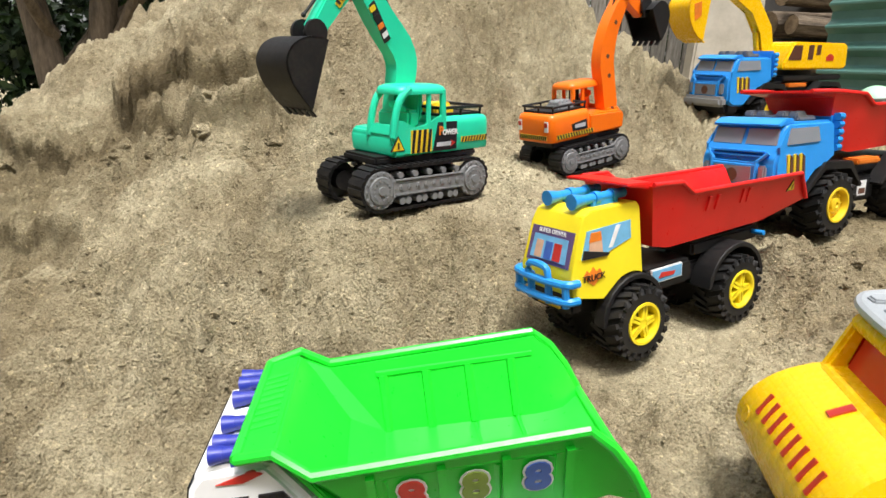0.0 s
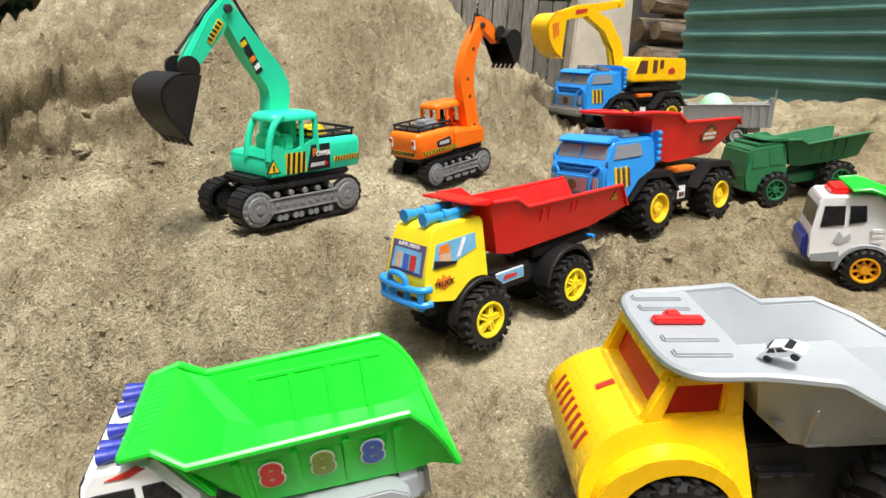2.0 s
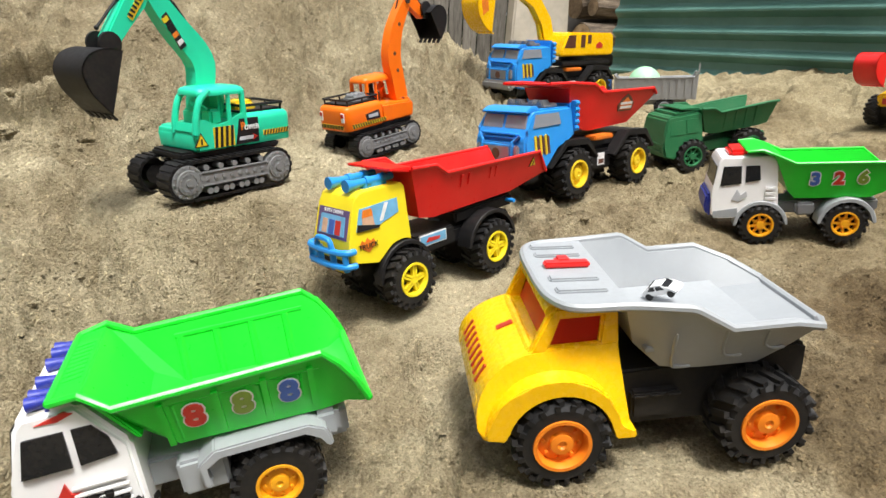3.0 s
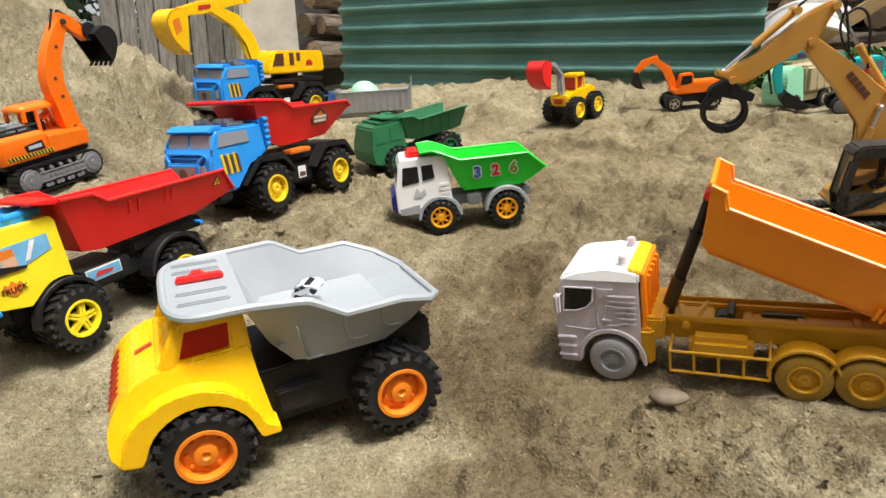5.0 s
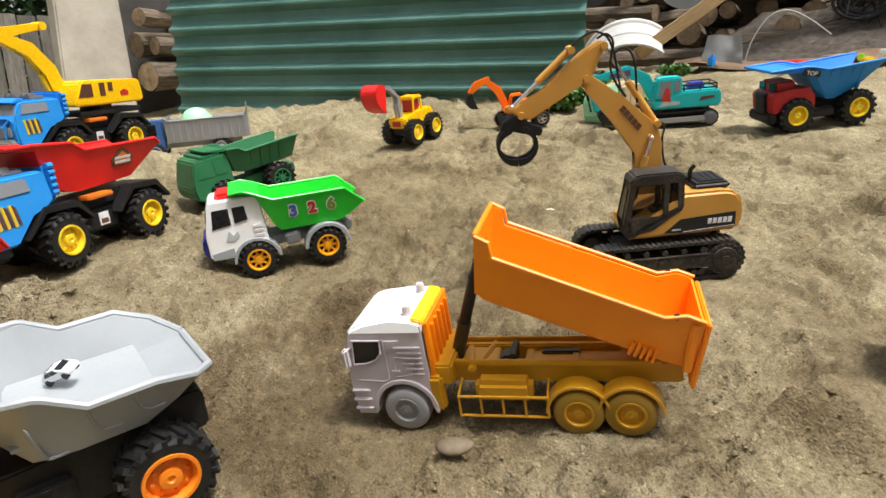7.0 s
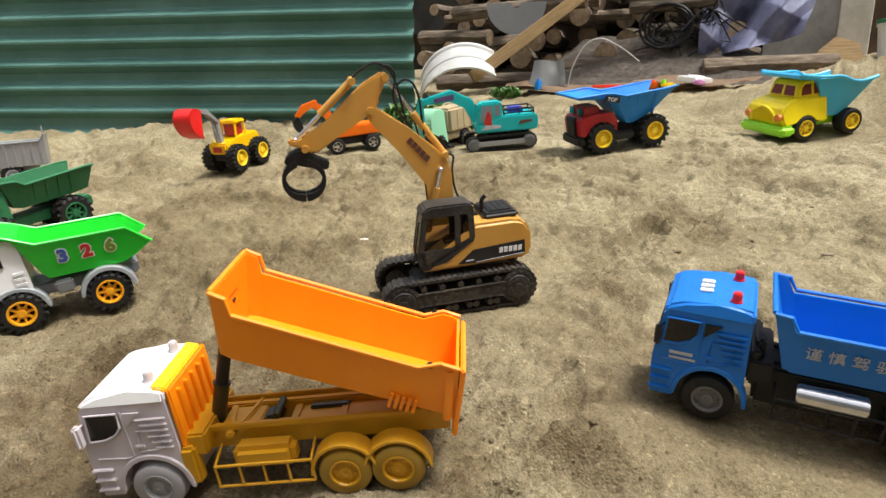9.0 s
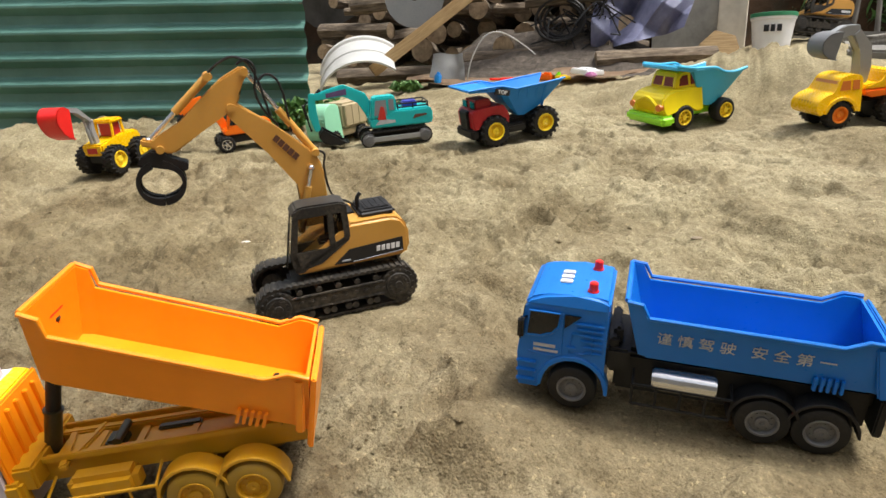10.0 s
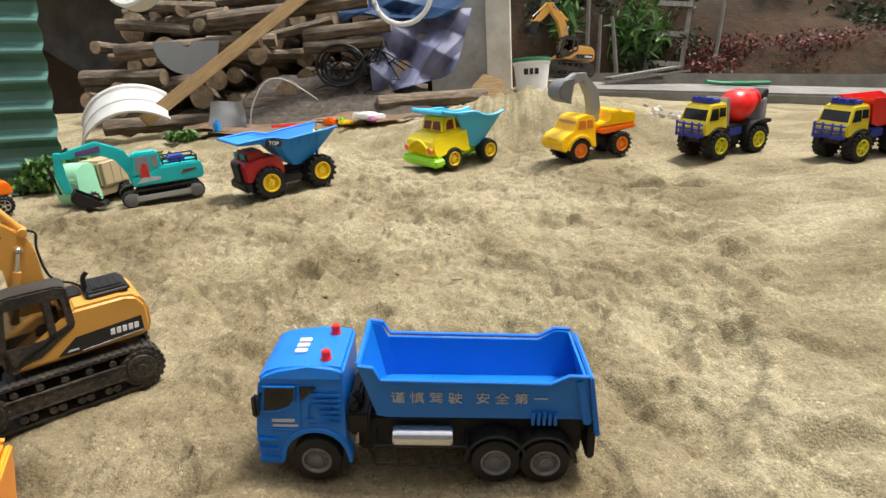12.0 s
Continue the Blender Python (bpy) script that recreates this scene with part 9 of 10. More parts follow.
def army_truck():
    root = thing("dump_truck", SPOT["army"][0], "all dark green toy dump truck standing on sand", "toy truck")
    wheels(root, (-0.0985, 0.0985), 0.083, 0.052, 0.044, ARMY, "petal", 16)
    bm = B()
    block(bm, (-0.01, 0, 0.066), (0.40, 0.06, 0.032), 0.004)
    part("chassis", bm, ARMY, root)
    fender(root, -0.1195, 0.045, 0.044, 0.03, 0.062, ARMY, 0, 180)
    hw = 0.060
    bm = B()
    prism(bm, [(0.216, 0.062), (0.222, 0.100), (0.214, 0.120), (0.198, 0.180), (0.188, 0.188), (0.072, 0.188), (0.066, 0.180), (0.066, 0.062)] + arc(0.1195, 0.045, 0.044, 180, 0, 8), -hw, hw, 0.005, line_taper(0.1, 0.19, 0.92))
    part("cab", bm, ARMY, root)
    f = lambda z: hw * line_taper(0.1, 0.19, 0.92)(z)
    panes(root, [[(0.196, 0.128), (0.186, 0.172), (0.140, 0.172), (0.140, 0.128)], [(0.130, 0.128), (0.130, 0.172), (0.086, 0.172), (0.086, 0.128)]], f, ARMY, label="moulded blind window")
    part("windscreen", front_plate(B(), (0.2115, 0.132), (0.2005, 0.172), 0.05, 0.048), ARMY, root, "moulded blind windscreen")
    bm = B()
    for i in range(3):
        block(bm, (0.220, 0, 0.080 + 0.012 * i), (0.006, 0.09, 0.005), 0.001)
    block(bm, (0.13, 0, 0.192), (0.08, 0.10, 0.008), 0.003)
    part("grille", bm, ARMY, root)
    bm = B()
    shell(bm, [(0.050, 0.118, 0.046, 0.076, 0.196, 0.062), (0.030, 0.112, 0.048, 0.030, 0.192, 0.064), (0.020, 0.110, 0.048, 0.006, 0.178, 0.064), (-0.150, 0.110, 0.048, -0.190, 0.182, 0.064), (-0.195, 0.114, 0.048, -0.222, 0.180, 0.062)], 0.004)
    prism(bm, [(0.070, 0.190), (0.150, 0.204), (0.150, 0.208), (0.070, 0.200)], -0.05, 0.05, 0.0015)
    bed = part("bed", bm, ARMY, root)
    bm = B()
    rail(bm, [(0.076, 0.064, 0.198), (0.030, 0.066, 0.194), (0.006, 0.066, 0.178), (-0.190, 0.066, 0.184), (-0.224, 0.064, 0.182)], 0.004)
    part("bed_rim", bm, ARMY, bed)
    part("rib", bed_ribs(B(), (-0.02, -0.06, -0.10, -0.14), 0.118, 0.176, 0.0485, 0.0635, 0.004), ARMY, bed)
    # the real mould is short and broad
    for ob in root.children:
        if not ob.name.startswith("wheel"):
            for o in [ob] + list(ob.children):
                o.data.transform(Matrix.Diagonal((0.85, 1.2, 0.95, 1)))


def white_truck():
    root = thing("dump_truck", SPOT["white_326"][0], "toy dump truck, white cab, green bed numbered 3 2 6", "toy truck")
    wheels(root, (-0.075, 0.080), 0.062, 0.043, 0.038, RIMAMBER, "petal", 18, rim_r=0.6)
    bm = B()
    block(bm, (0, 0, 0.072), (0.28, 0.06, 0.026), 0.004)
    block(bm, (-0.002, 0.046, 0.074), (0.034, 0.018, 0.026), 0.004)
    block(bm, (-0.002, -0.046, 0.074), (0.034, 0.018, 0.026), 0.004)
    part("chassis", bm, MIDGREY, root, "grey chassis")
    fender(root, -0.077, 0.044, 0.046, 0.028, 0.062, GREY, 0, 180, 0.007)
    hw, tp = 0.055, line_taper(0.12, 0.188, 0.86)
    f = lambda z: hw * tp(z)
    bm = B()
    prism(bm, [(0.164, 0.058), (0.177, 0.066), (0.177, 0.116), (0.173, 0.122), (0.164, 0.176), (0.156, 0.186), (0.066, 0.186), (0.052, 0.176), (0.050, 0.070)] + arc(0.080, 0.042, 0.046, 150, 20, 7), -hw, hw, 0.005, tp, 3)
    part("cab", bm, WHITE, root, "white cab")
    fender(root, 0.080, 0.042, 0.046, 0.030, 0.058, GREY, 0, 180, 0.006)
    for left in (True, False):
        part("skirt", side_plate(B(), [(0.172, 0.060), (0.172, 0.074), (0.126, 0.080), (0.124, 0.060)], f, left, 0.0015), GREY, root, "grey lower trim")
        for i in range(3):
            part("side_vent", side_plate(B(), [(0.074, 0.096 + 0.011 * i), (0.056, 0.096 + 0.011 * i), (0.056, 0.101 + 0.011 * i), (0.074, 0.101 + 0.011 * i)], f, left, 0.0015), WHITE, root)
    panes(root, [[(0.160, 0.128), (0.154, 0.168), (0.120, 0.168), (0.120, 0.132)], [(0.112, 0.134), (0.112, 0.168), (0.086, 0.168), (0.084, 0.138)]], f, GLASSY)
    part("windscreen", front_plate(B(), (0.1722, 0.128), (0.1656, 0.168), f(0.13) * 0.88, f(0.168) * 0.9), GLASSY, root, "dark windscreen")
    bm = B()
    prism(bm, [(0.170, 0.060), (0.184, 0.064), (0.190, 0.080), (0.186, 0.108), (0.174, 0.112)], -0.048, 0.048, 0.004)
    part("front_guard", bm, NAVY, root, "blue front guard")
    bm = B()
    block(bm, (0.125, 0, 0.190), (0.034, 0.07, 0.016), 0.006)
    part("beacon_bar", bm, RED, root, "red roof beacon bar")
    part("logo", side_plate(B(), [(0.138, 0.098), (0.128, 0.120), (0.120, 0.108), (0.110, 0.116), (0.108, 0.104), (0.124, 0.094)], f, True), DECAL["grey"], root, "small grey and black sticker")
    bm = B()
    secs = [(0.030, 0.110, 0.044, 0.062, 0.190, 0.058), (0.018, 0.096, 0.048, 0.024, 0.170, 0.062), (-0.115, 0.094, 0.048, -0.132, 0.166, 0.062), (-0.140, 0.106, 0.052, -0.172, 0.128, 0.058)]
    shell(bm, secs, 0.004)
    prism(bm, [(0.054, 0.182), (0.085, 0.196), (0.112, 0.195), (0.112, 0.200), (0.083, 0.201), (0.048, 0.188)], -0.055, 0.055, 0.0015)
    bed = part("bed", bm, GREEN, root, "vivid green bed")
    bm = B()
    rail(bm, [(0.112, 0.055, 0.198), (0.084, 0.057, 0.200), (0.062, 0.060, 0.191), (0.024, 0.064, 0.172), (-0.132, 0.064, 0.168), (-0.174, 0.060, 0.129)], 0.0032)
    part("bed_rim", bm, GREEN, bed)
    lean = math.degrees(math.atan2(0.014, 0.08))
    for x, t, c in ((-0.014, "3", "blue"), (-0.056, "2", "red"), (-0.098, "6", "olive")):
        y = 0.048 + 0.014 * (0.137 - 0.096) / 0.073
        lettering("number", t, 0.036, on_left(x, y + 0.0030, 0.137) @ pose(0, 0, 0, lean), DECAL["white"], bed, 0.0004, "", 0.0040)
        lettering("number", t, 0.036, on_left(x, y + 0.0040, 0.137) @ pose(0, 0, 0, lean), DECAL[c], bed, 0.0006, "printed number " + t, 0.0018)


def loader():
    root = thing("toy_loader", SPOT["loader"][0], "yellow toy loader with red bucket on a grey arm, on sand", "toy loader")
    wheels(root, (-0.066, 0.066), 0.075, 0.052, 0.045, RIMYELLOW, "disc", 18)
    bm = B()
    block(bm, (0.0, 0, 0.060), (0.20, 0.055, 0.03), 0.004)
    part("chassis", bm, BLACK, root)
    bm = B()
    prism(bm, [(0.105, 0.070), (0.105, 0.112), (0.030, 0.118), (-0.010, 0.130), (-0.090, 0.128), (-0.105, 0.110), (-0.100, 0.075)], -0.042, 0.042, 0.006)
    part("body", bm, AMBER, root, "amber yellow body")
    bm = B()
    for s in (1, -1):
        pipe(bm, [(0.028, s * 0.034, 0.12), (0.020, s * 0.032, 0.175)], 0.005)
        pipe(bm, [(-0.030, s * 0.034, 0.12), (-0.028, s * 0.032, 0.175)], 0.005)
    block(bm, (-0.004, 0, 0.178), (0.066, 0.078, 0.014), 0.005)
    part("cab", bm, AMBER, root)
    bm = B()
    block(bm, (-0.004, 0, 0.148), (0.044, 0.056, 0.05), 0.004)
    part("cab_lining", bm, DEEPRED, root, "dark red cab windows")
    part("badge", front_plate(B(), (0.105, 0.08), (0.105, 0.10), 0.02, 0.02), DECAL["red"], root, "small red badge")
    part("arm", prism(B(), thick_line([(0.076, 0.095), (0.090, 0.160), (0.082, 0.195)], [0.012, 0.009, 0.007]), -0.012, 0.012, 0.003), STEELGREY, root, "grey moulded arm")
    part("arm", prism(B(), thick_line([(0.076, 0.186), (0.130, 0.238), (0.200, 0.254)], [0.006, 0.008, 0.006]), -0.012, 0.012, 0.002), STEELGREY, root, "grey moulded arm")
    strut(root, (0.095, 0.0, 0.12), (0.106, 0.0, 0.205), 0.006, STEELGREY, STEELGREY)
    bm = bucket_shape(B(), [(0.190, 0.250), (0.208, 0.262), (0.232, 0.260), (0.250, 0.240), (0.252, 0.212), (0.240, 0.184), (0.222, 0.166), (0.204, 0.158)], 0.038, 0.004, 6, 0.010)
    part("bucket", bm, RED, root, "red toothed bucket")


def small_digger():
    root = thing("toy_excavator", SPOT["small_orange"][0], "small orange toy excavator on chromed wheels, on sand", "toy excavator")
    wheels(root, (-0.075, 0.075), 0.062, 0.034, 0.034, CHROME, "spokes", 16)
    bm = B()
    block(bm, (0, 0, 0.048), (0.20, 0.07, 0.03), 0.004)
    part("chassis", bm, BLACK, root)
    bm = B()
    prism(bm, [(0.075, 0.066), (0.078, 0.088), (0.030, 0.095), (0.020, 0.112), (-0.105, 0.110), (-0.115, 0.098), (-0.115, 0.066)], -0.048, 0.048, 0.005)
    part("body", bm, ORANGE, root)
    bm = B()
    prism(bm, [(0.060, 0.090), (0.048, 0.145), (0.0, 0.147), (-0.004, 0.090)], 0.004, 0.046, 0.004)
    part("cab", bm, ORANGE, root)
    panes(root, [[(0.050, 0.104), (0.042, 0.138), (0.006, 0.138), (0.004, 0.104)]], 0.046, GLASSY)
    part("boom", prism(B(), thick_line([(0.060, 0.090), (0.090, 0.165), (0.140, 0.205)], [0.016, 0.016, 0.012]), -0.034, -0.012, 0.003), ORANGE, root, "orange boom")
    part("stick", prism(B(), thick_line([(0.122, 0.212), (0.180, 0.196), (0.214, 0.160)], [0.012, 0.014, 0.010]), -0.032, -0.014, 0.003), ORANGE, root, "orange stick")
    bm = bucket_shape(B(), [(0.208, 0.166), (0.228, 0.150), (0.230, 0.120), (0.212, 0.102), (0.186, 0.098)], 0.03, 0.003, 4, 0.008)
    for v in bm.verts:
        v.co.y -= 0.022
    part("bucket", bm, BLACK, root, "black bucket")


def teal_model():
    root = thing("toy_excavator", SPOT["teal_blue"][0], "teal toy excavator with printed cab and grey track frames, on sand", "toy excavator")
    tracks(root, 0.098, 0.025, 0.062, 0.030, BLACK, MIDGREY, STEELGREY, 44, False)
    bm = B()
    block(bm, (0, 0, 0.036), (0.15, 0.07, 0.025), 0.004)
    rod(bm, (0, 0, 0.04), (0, 0, 0.064), 0.045, 0.045, 22)
    part("undercarriage", bm, BLACK, root)
    hw = 0.056
    bm = B()
    prism(bm, [(0.085, 0.062), (0.088, 0.092), (0.010, 0.098), (0.004, 0.116), (-0.122, 0.116), (-0.132, 0.106), (-0.132, 0.066), (-0.122, 0.060)], -hw, hw, 0.005)
    part("body", bm, TEAL, root, "teal body")
    bm = B()
    prism(bm, [(0.084, 0.092), (0.074, 0.160), (0.064, 0.166), (-0.002, 0.166), (-0.008, 0.158), (-0.008, 0.095)], 0.0, 0.054, 0.005)
    part("cab", bm, TEAL, root)
    panes(root, [[(0.070, 0.104), (0.062, 0.154), (0.026, 0.154), (0.026, 0.104)], [(0.018, 0.118), (0.018, 0.154), (0.0, 0.154), (0.0, 0.118)]], 0.054, GREYPANE, label="grey cab window")
    part("sticker", side_plate(B(), [(0.06, 0.09), (0.045, 0.135), (0.035, 0.13), (0.03, 0.088)], 0.0555, True, 0.002), DECAL["red"], root, "red sticker")
    part("sticker", side_plate(B(), [(0.07, 0.072), (0.00, 0.076), (0.00, 0.084), (0.05, 0.092)], hw, True, 0.001), DECAL["grey"], root)
    part("sticker", side_plate(B(), [(-0.06, 0.082), (-0.11, 0.09), (-0.11, 0.096), (-0.07, 0.096)], hw, True, 0.001), DECAL["brown"], root)
    bm = B()
    for z in (0.122, 0.134):
        pipe(bm, [(-0.014, -0.046, z), (-0.118, -0.046, z), (-0.118, 0.046, z), (-0.014, 0.046, z), (-0.014, -0.046, z)], 0.0025, 6)
    for x, y in ((-0.014, -0.046), (-0.118, -0.046), (-0.118, 0.046), (-0.014, 0.046), (-0.066, 0.046)):
        pipe(bm, [(x, y, 0.114), (x, y, 0.136)], 0.0025, 6)
    part("roof_rack", bm, BLACK, root, "black rack")
    bm = B()
    block(bm, (-0.06, 0, 0.126), (0.05, 0.05, 0.022), 0.004)
    part("engine", bm, NAVY, root)
    part("boom", prism(B(), thick_line([(0.070, 0.095), (0.100, 0.160), (0.160, 0.192), (0.262, 0.176)], [0.018, 0.019, 0.018, 0.011]), -0.034, -0.010, 0.003), TEAL, root, "teal boom")
    part("sticker", side_plate(B(), [(0.15, 0.176), (0.22, 0.172), (0.22, 0.186), (0.15, 0.196)], -0.010, True, 0.001), DECAL["violet"], root)
    part("stick", prism(B(), thick_line([(0.268, 0.190), (0.272, 0.120), (0.262, 0.062)], [0.010, 0.015, 0.010]), -0.032, -0.012, 0.003), TEAL, root, "teal stick")
    strut(root, (0.24, -0.022, 0.197), (0.300, -0.022, 0.150), 0.005, BLACK, BLACK)
    strut(root, (0.300, -0.022, 0.150), (0.285, -0.022, 0.066), 0.005, BLACK, BLACK)
    bm = bucket_shape(B(), [(0.246, 0.070), (0.262, 0.048), (0.244, 0.022), (0.206, 0.012), (0.170, 0.016)], 0.034, 0.004, 5, 0.01)
    for v in bm.verts:
        v.co.y -= 0.022
    part("bucket", bm, BLACK, root, "black bucket")


def hidden_truck():
    x, y = 2.69, 1.09
    root = thing("box_truck", pose(x, y, gz(x, y) + 0.004, 0, 7, 172), "toy box truck, pale green domed cab and dusty beige box", "toy truck")
    wheels(root, (-0.085, 0.075), 0.056, 0.034, 0.030, BEIGE, "disc", 14)
    bm = B()
    block(bm, (-0.01, 0, 0.050), (0.25, 0.085, 0.028), 0.004)
    part("chassis", bm, BEIGE, root)
    bm = B()
    prism(bm, [(0.118, 0.030)] + eased([(0.126, 0.050), (0.126, 0.100), (0.116, 0.140), (0.094, 0.164), (0.070, 0.170)], 3) + [(0.040, 0.168), (0.030, 0.155), (0.030, 0.030)], -0.054, 0.054, 0.010, line_taper(0.11, 0.17, 0.8), 3)
    part("cab", bm, PALEGREEN, root, "pale green domed cab")
    bm = B()
    for z in (0.058, 0.084, 0.108):
        block(bm, (0.126, 0, z), (0.006, 0.094, 0.008), 0.002)
    part("grille_bar", bm, PALEGREEN, root)
    part("windscreen", front_plate(B(), (0.1235, 0.118), (0.1080, 0.150), 0.044, 0.036), PALEGREEN, root, "moulded blind windscreen")
    bm = B()
    block(bm, (-0.055, 0, 0.115), (0.150, 0.112, 0.100), 0.010, seg=3)
    part("box", bm, BEIGE, root, "dusty beige box")
    bm = B()
    for k in range(4):
        for e in (1, -1):
            block(bm, (-0.115 + 0.04 * k, e * 0.0565, 0.115), (0.006, 0.003, 0.080), 0.001)
    part("panel_rib", bm, BEIGE, root)


def red_blue_truck():
    root = thing("dump_truck", SPOT["red_blue"][0], "toy mining truck, red cab, blue bed, big black tyres, on sand", "toy truck")
    wheels(root, (-0.105, 0.105), 0.088, 0.061, 0.055, RIMYELLOW, "disc", 16, rim_r=0.56)
    bm = B()
    block(bm, (0.0, 0, 0.07), (0.34, 0.07, 0.04), 0.004)
    block(bm, (0.185, 0, 0.058), (0.03, 0.15, 0.035), 0.006)
    prism(bm, [(0.196, 0.07), (0.200, 0.14), (0.186, 0.146), (0.17, 0.07)], -0.034, 0.034, 0.003)
    block(bm, (0.02, 0.06, 0.06), (0.09, 0.04, 0.03), 0.006)
    part("chassis", bm, BLACK, root, "black chassis and grille")
    bm = B()
    prism(bm, [(0.186, 0.075), (0.190, 0.135), (0.178, 0.145), (0.130, 0.152), (0.060, 0.152), (0.040, 0.12), (0.04, 0.08)] + arc(0.105, 0.062, 0.062, 170, 10, 8), -0.072, 0.072, 0.006)
    block(bm, (0.135, 0, 0.160), (0.07, 0.10, 0.04), 0.006)
    part("cab", bm, plastic("crimson_plastic", (0.45, 0.012, 0.018), 0.35, 0.15), root, "crimson cab")
    bm = B()
    block(bm, (0.172, 0.035, 0.162), (0.004, 0.04, 0.026), 0.001)
    block(bm, (0.172, -0.035, 0.162), (0.004, 0.04, 0.026), 0.001)
    part("windscreen", bm, GLASSY, root, "dark windscreen")
    bm = B()
    secs = [(0.035, 0.140, 0.050, 0.095, 0.222, 0.088), (-0.005, 0.100, 0.056, 0.070, 0.220, 0.096), (-0.030, 0.098, 0.056, 0.020, 0.205, 0.096), (-0.105, 0.128, 0.056, -0.140, 0.212, 0.098), (-0.140, 0.155, 0.050, -0.190, 0.216, 0.090)]
    shell(bm, secs, 0.005)
    prism(bm, [(0.085, 0.205), (0.205, 0.216), (0.208, 0.224), (0.08, 0.220)], -0.095, 0.095, 0.003)
    BRIGHTBLUE = plastic("bright_blue_plastic", (0.018, 0.24, 0.72), 0.45, 0.04, spec=0.35)
    bed = part("bed", bm, BRIGHTBLUE, root, "bright blue bed")
    bm = B()
    rail(bm, [(0.208, 0.093, 0.224), (0.095, 0.098, 0.226), (0.070, 0.100, 0.223), (0.020, 0.100, 0.208), (-0.140, 0.102, 0.215), (-0.192, 0.092, 0.218)], 0.004)
    pipe(bm, [(0.208, -0.093, 0.224), (0.208, 0.093, 0.224)], 0.005)
    part("bed_rim", bm, BRIGHTBLUE, bed)
    part("rib", bed_ribs(B(), (0.0, -0.035, -0.07, -0.105), 0.125, 0.200, 0.060, 0.094, 0.006), BRIGHTBLUE, bed)
    bm = B()
    prism(bm, [(0.110, 0.200), (0.050, 0.186), (0.045, 0.206), (0.100, 0.222)], 0.099, 0.103, 0.001)
    part("name_plate", bm, DECAL["black"], bed, "black plate with the word TOP")
    lettering("lettering", "TOP", 0.02, on_left(0.077, 0.1042, 0.203) @ pose(0, 0, 0, 0, 14, 0), DECAL["white"], bed)


def lime_truck():
    root = thing("dump_truck", SPOT["lime_yellow"][0] @ Matrix.Translation((0, -0.019, 0)) @ Matrix.Diagonal((1, 1.25, 1, 1)), "round-nosed yellow toy truck, light blue bed, lime bumper, on sand", "toy truck")
    wheels(root, (-0.09, 0.085), 0.076, 0.045, 0.036, RIMYELLOW, "petal", 0, rim_r=0.6)
    bm = B()
    block(bm, (0.0, 0, 0.052), (0.30, 0.075, 0.032), 0.006)
    block(bm, (0.158, 0, 0.044), (0.056, 0.172, 0.034), 0.010, seg=3)
    part("bumper", bm, LIME, root, "lime green bumper and chassis")
    lemon = plastic("bright_yellow_plastic", (0.88, 0.69, 0.008), 0.30, 0.04)
    # a bulging bonnet, with the small round cabin set back on it
    tp = line_taper(0.100, 0.140, 0.84)
    bm = B()
    prism(bm, [(0.158, 0.055), (0.170, 0.066), (0.176, 0.086), (0.174, 0.106), (0.164, 0.124), (0.148, 0.134), (0.118, 0.141), (0.0, 0.143), (0.0, 0.058)] + arc(0.085, 0.045, 0.050, 165, 15, 8), -0.074, 0.074, 0.007, tp, 3)
    part("bonnet", bm, lemon, root, "lemon yellow bulging bonnet")
    hw, tq = 0.056, line_taper(0.16, 0.20, 0.86)
    bm = B()
    prism(bm, [(0.110, 0.138), (0.104, 0.168), (0.097, 0.186), (0.084, 0.197), (0.030, 0.199), (0.010, 0.190), (0.004, 0.172), (0.002, 0.138)], -hw, hw, 0.006, tq, 3)
    part("cab", bm, lemon, root, "lemon yellow rounded cab")
    f = lambda z: hw * tq(z)
    dark = plastic("dark_red_opening", (0.16, 0.012, 0.01), 0.4, 0.1)
    panes(root, [[(0.094, 0.150), (0.090, 0.172), (0.080, 0.182), (0.060, 0.183), (0.058, 0.150)], [(0.046, 0.150), (0.046, 0.183), (0.026, 0.181), (0.018, 0.170), (0.018, 0.150)]], f, dark, label="dark red window")
    for y0, y1 in ((-0.84, -0.10), (0.10, 0.84)):
        part("windscreen", front_plate(B(), (0.1085, 0.148), (0.1010, 0.178), f(0.15) * 0.9, f(0.178) * 0.84, y0, y1), dark, root, "dark red windscreen pane")
    bm = B()
    for i in range(7):
        block(bm, (0.1755, -0.030 + 0.010 * i, 0.090), (0.006, 0.005, 0.034), 0.002)
    pipe(bm, curve_points([(0.174, -0.042, 0.068), (0.177, -0.042, 0.095), (0.174, 0, 0.118), (0.177, 0.042, 0.095), (0.174, 0.042, 0.068)], 5), 0.005, 8)
    part("grille", bm, lemon, root)
    for s in (1, -1):
        bm = B()
        rod(bm, (0.160, s * 0.057, 0.088), (0.181, s * 0.057, 0.088), 0.014, 0.011, 14)
        part("front_light", bm, DECAL["orange"], root, "orange front light")
    bm = B()
    for i in range(3):
        rod(bm, (0.06, -0.022 + 0.022 * i, 0.188), (0.06, -0.022 + 0.022 * i, 0.199), 0.007, 0.005, 10)
    part("roof_light", bm, YELLOW, root)
    bm = B()
    secs = [(-0.005, 0.075, 0.050, 0.050, 0.196, 0.066), (-0.025, 0.068, 0.056, -0.020, 0.196, 0.078), (-0.045, 0.068, 0.056, -0.060, 0.178, 0.080), (-0.085, 0.085, 0.054, -0.105, 0.172, 0.080), (-0.112, 0.105, 0.050, -0.158, 0.180, 0.078)]
    shell(bm, secs, 0.005)
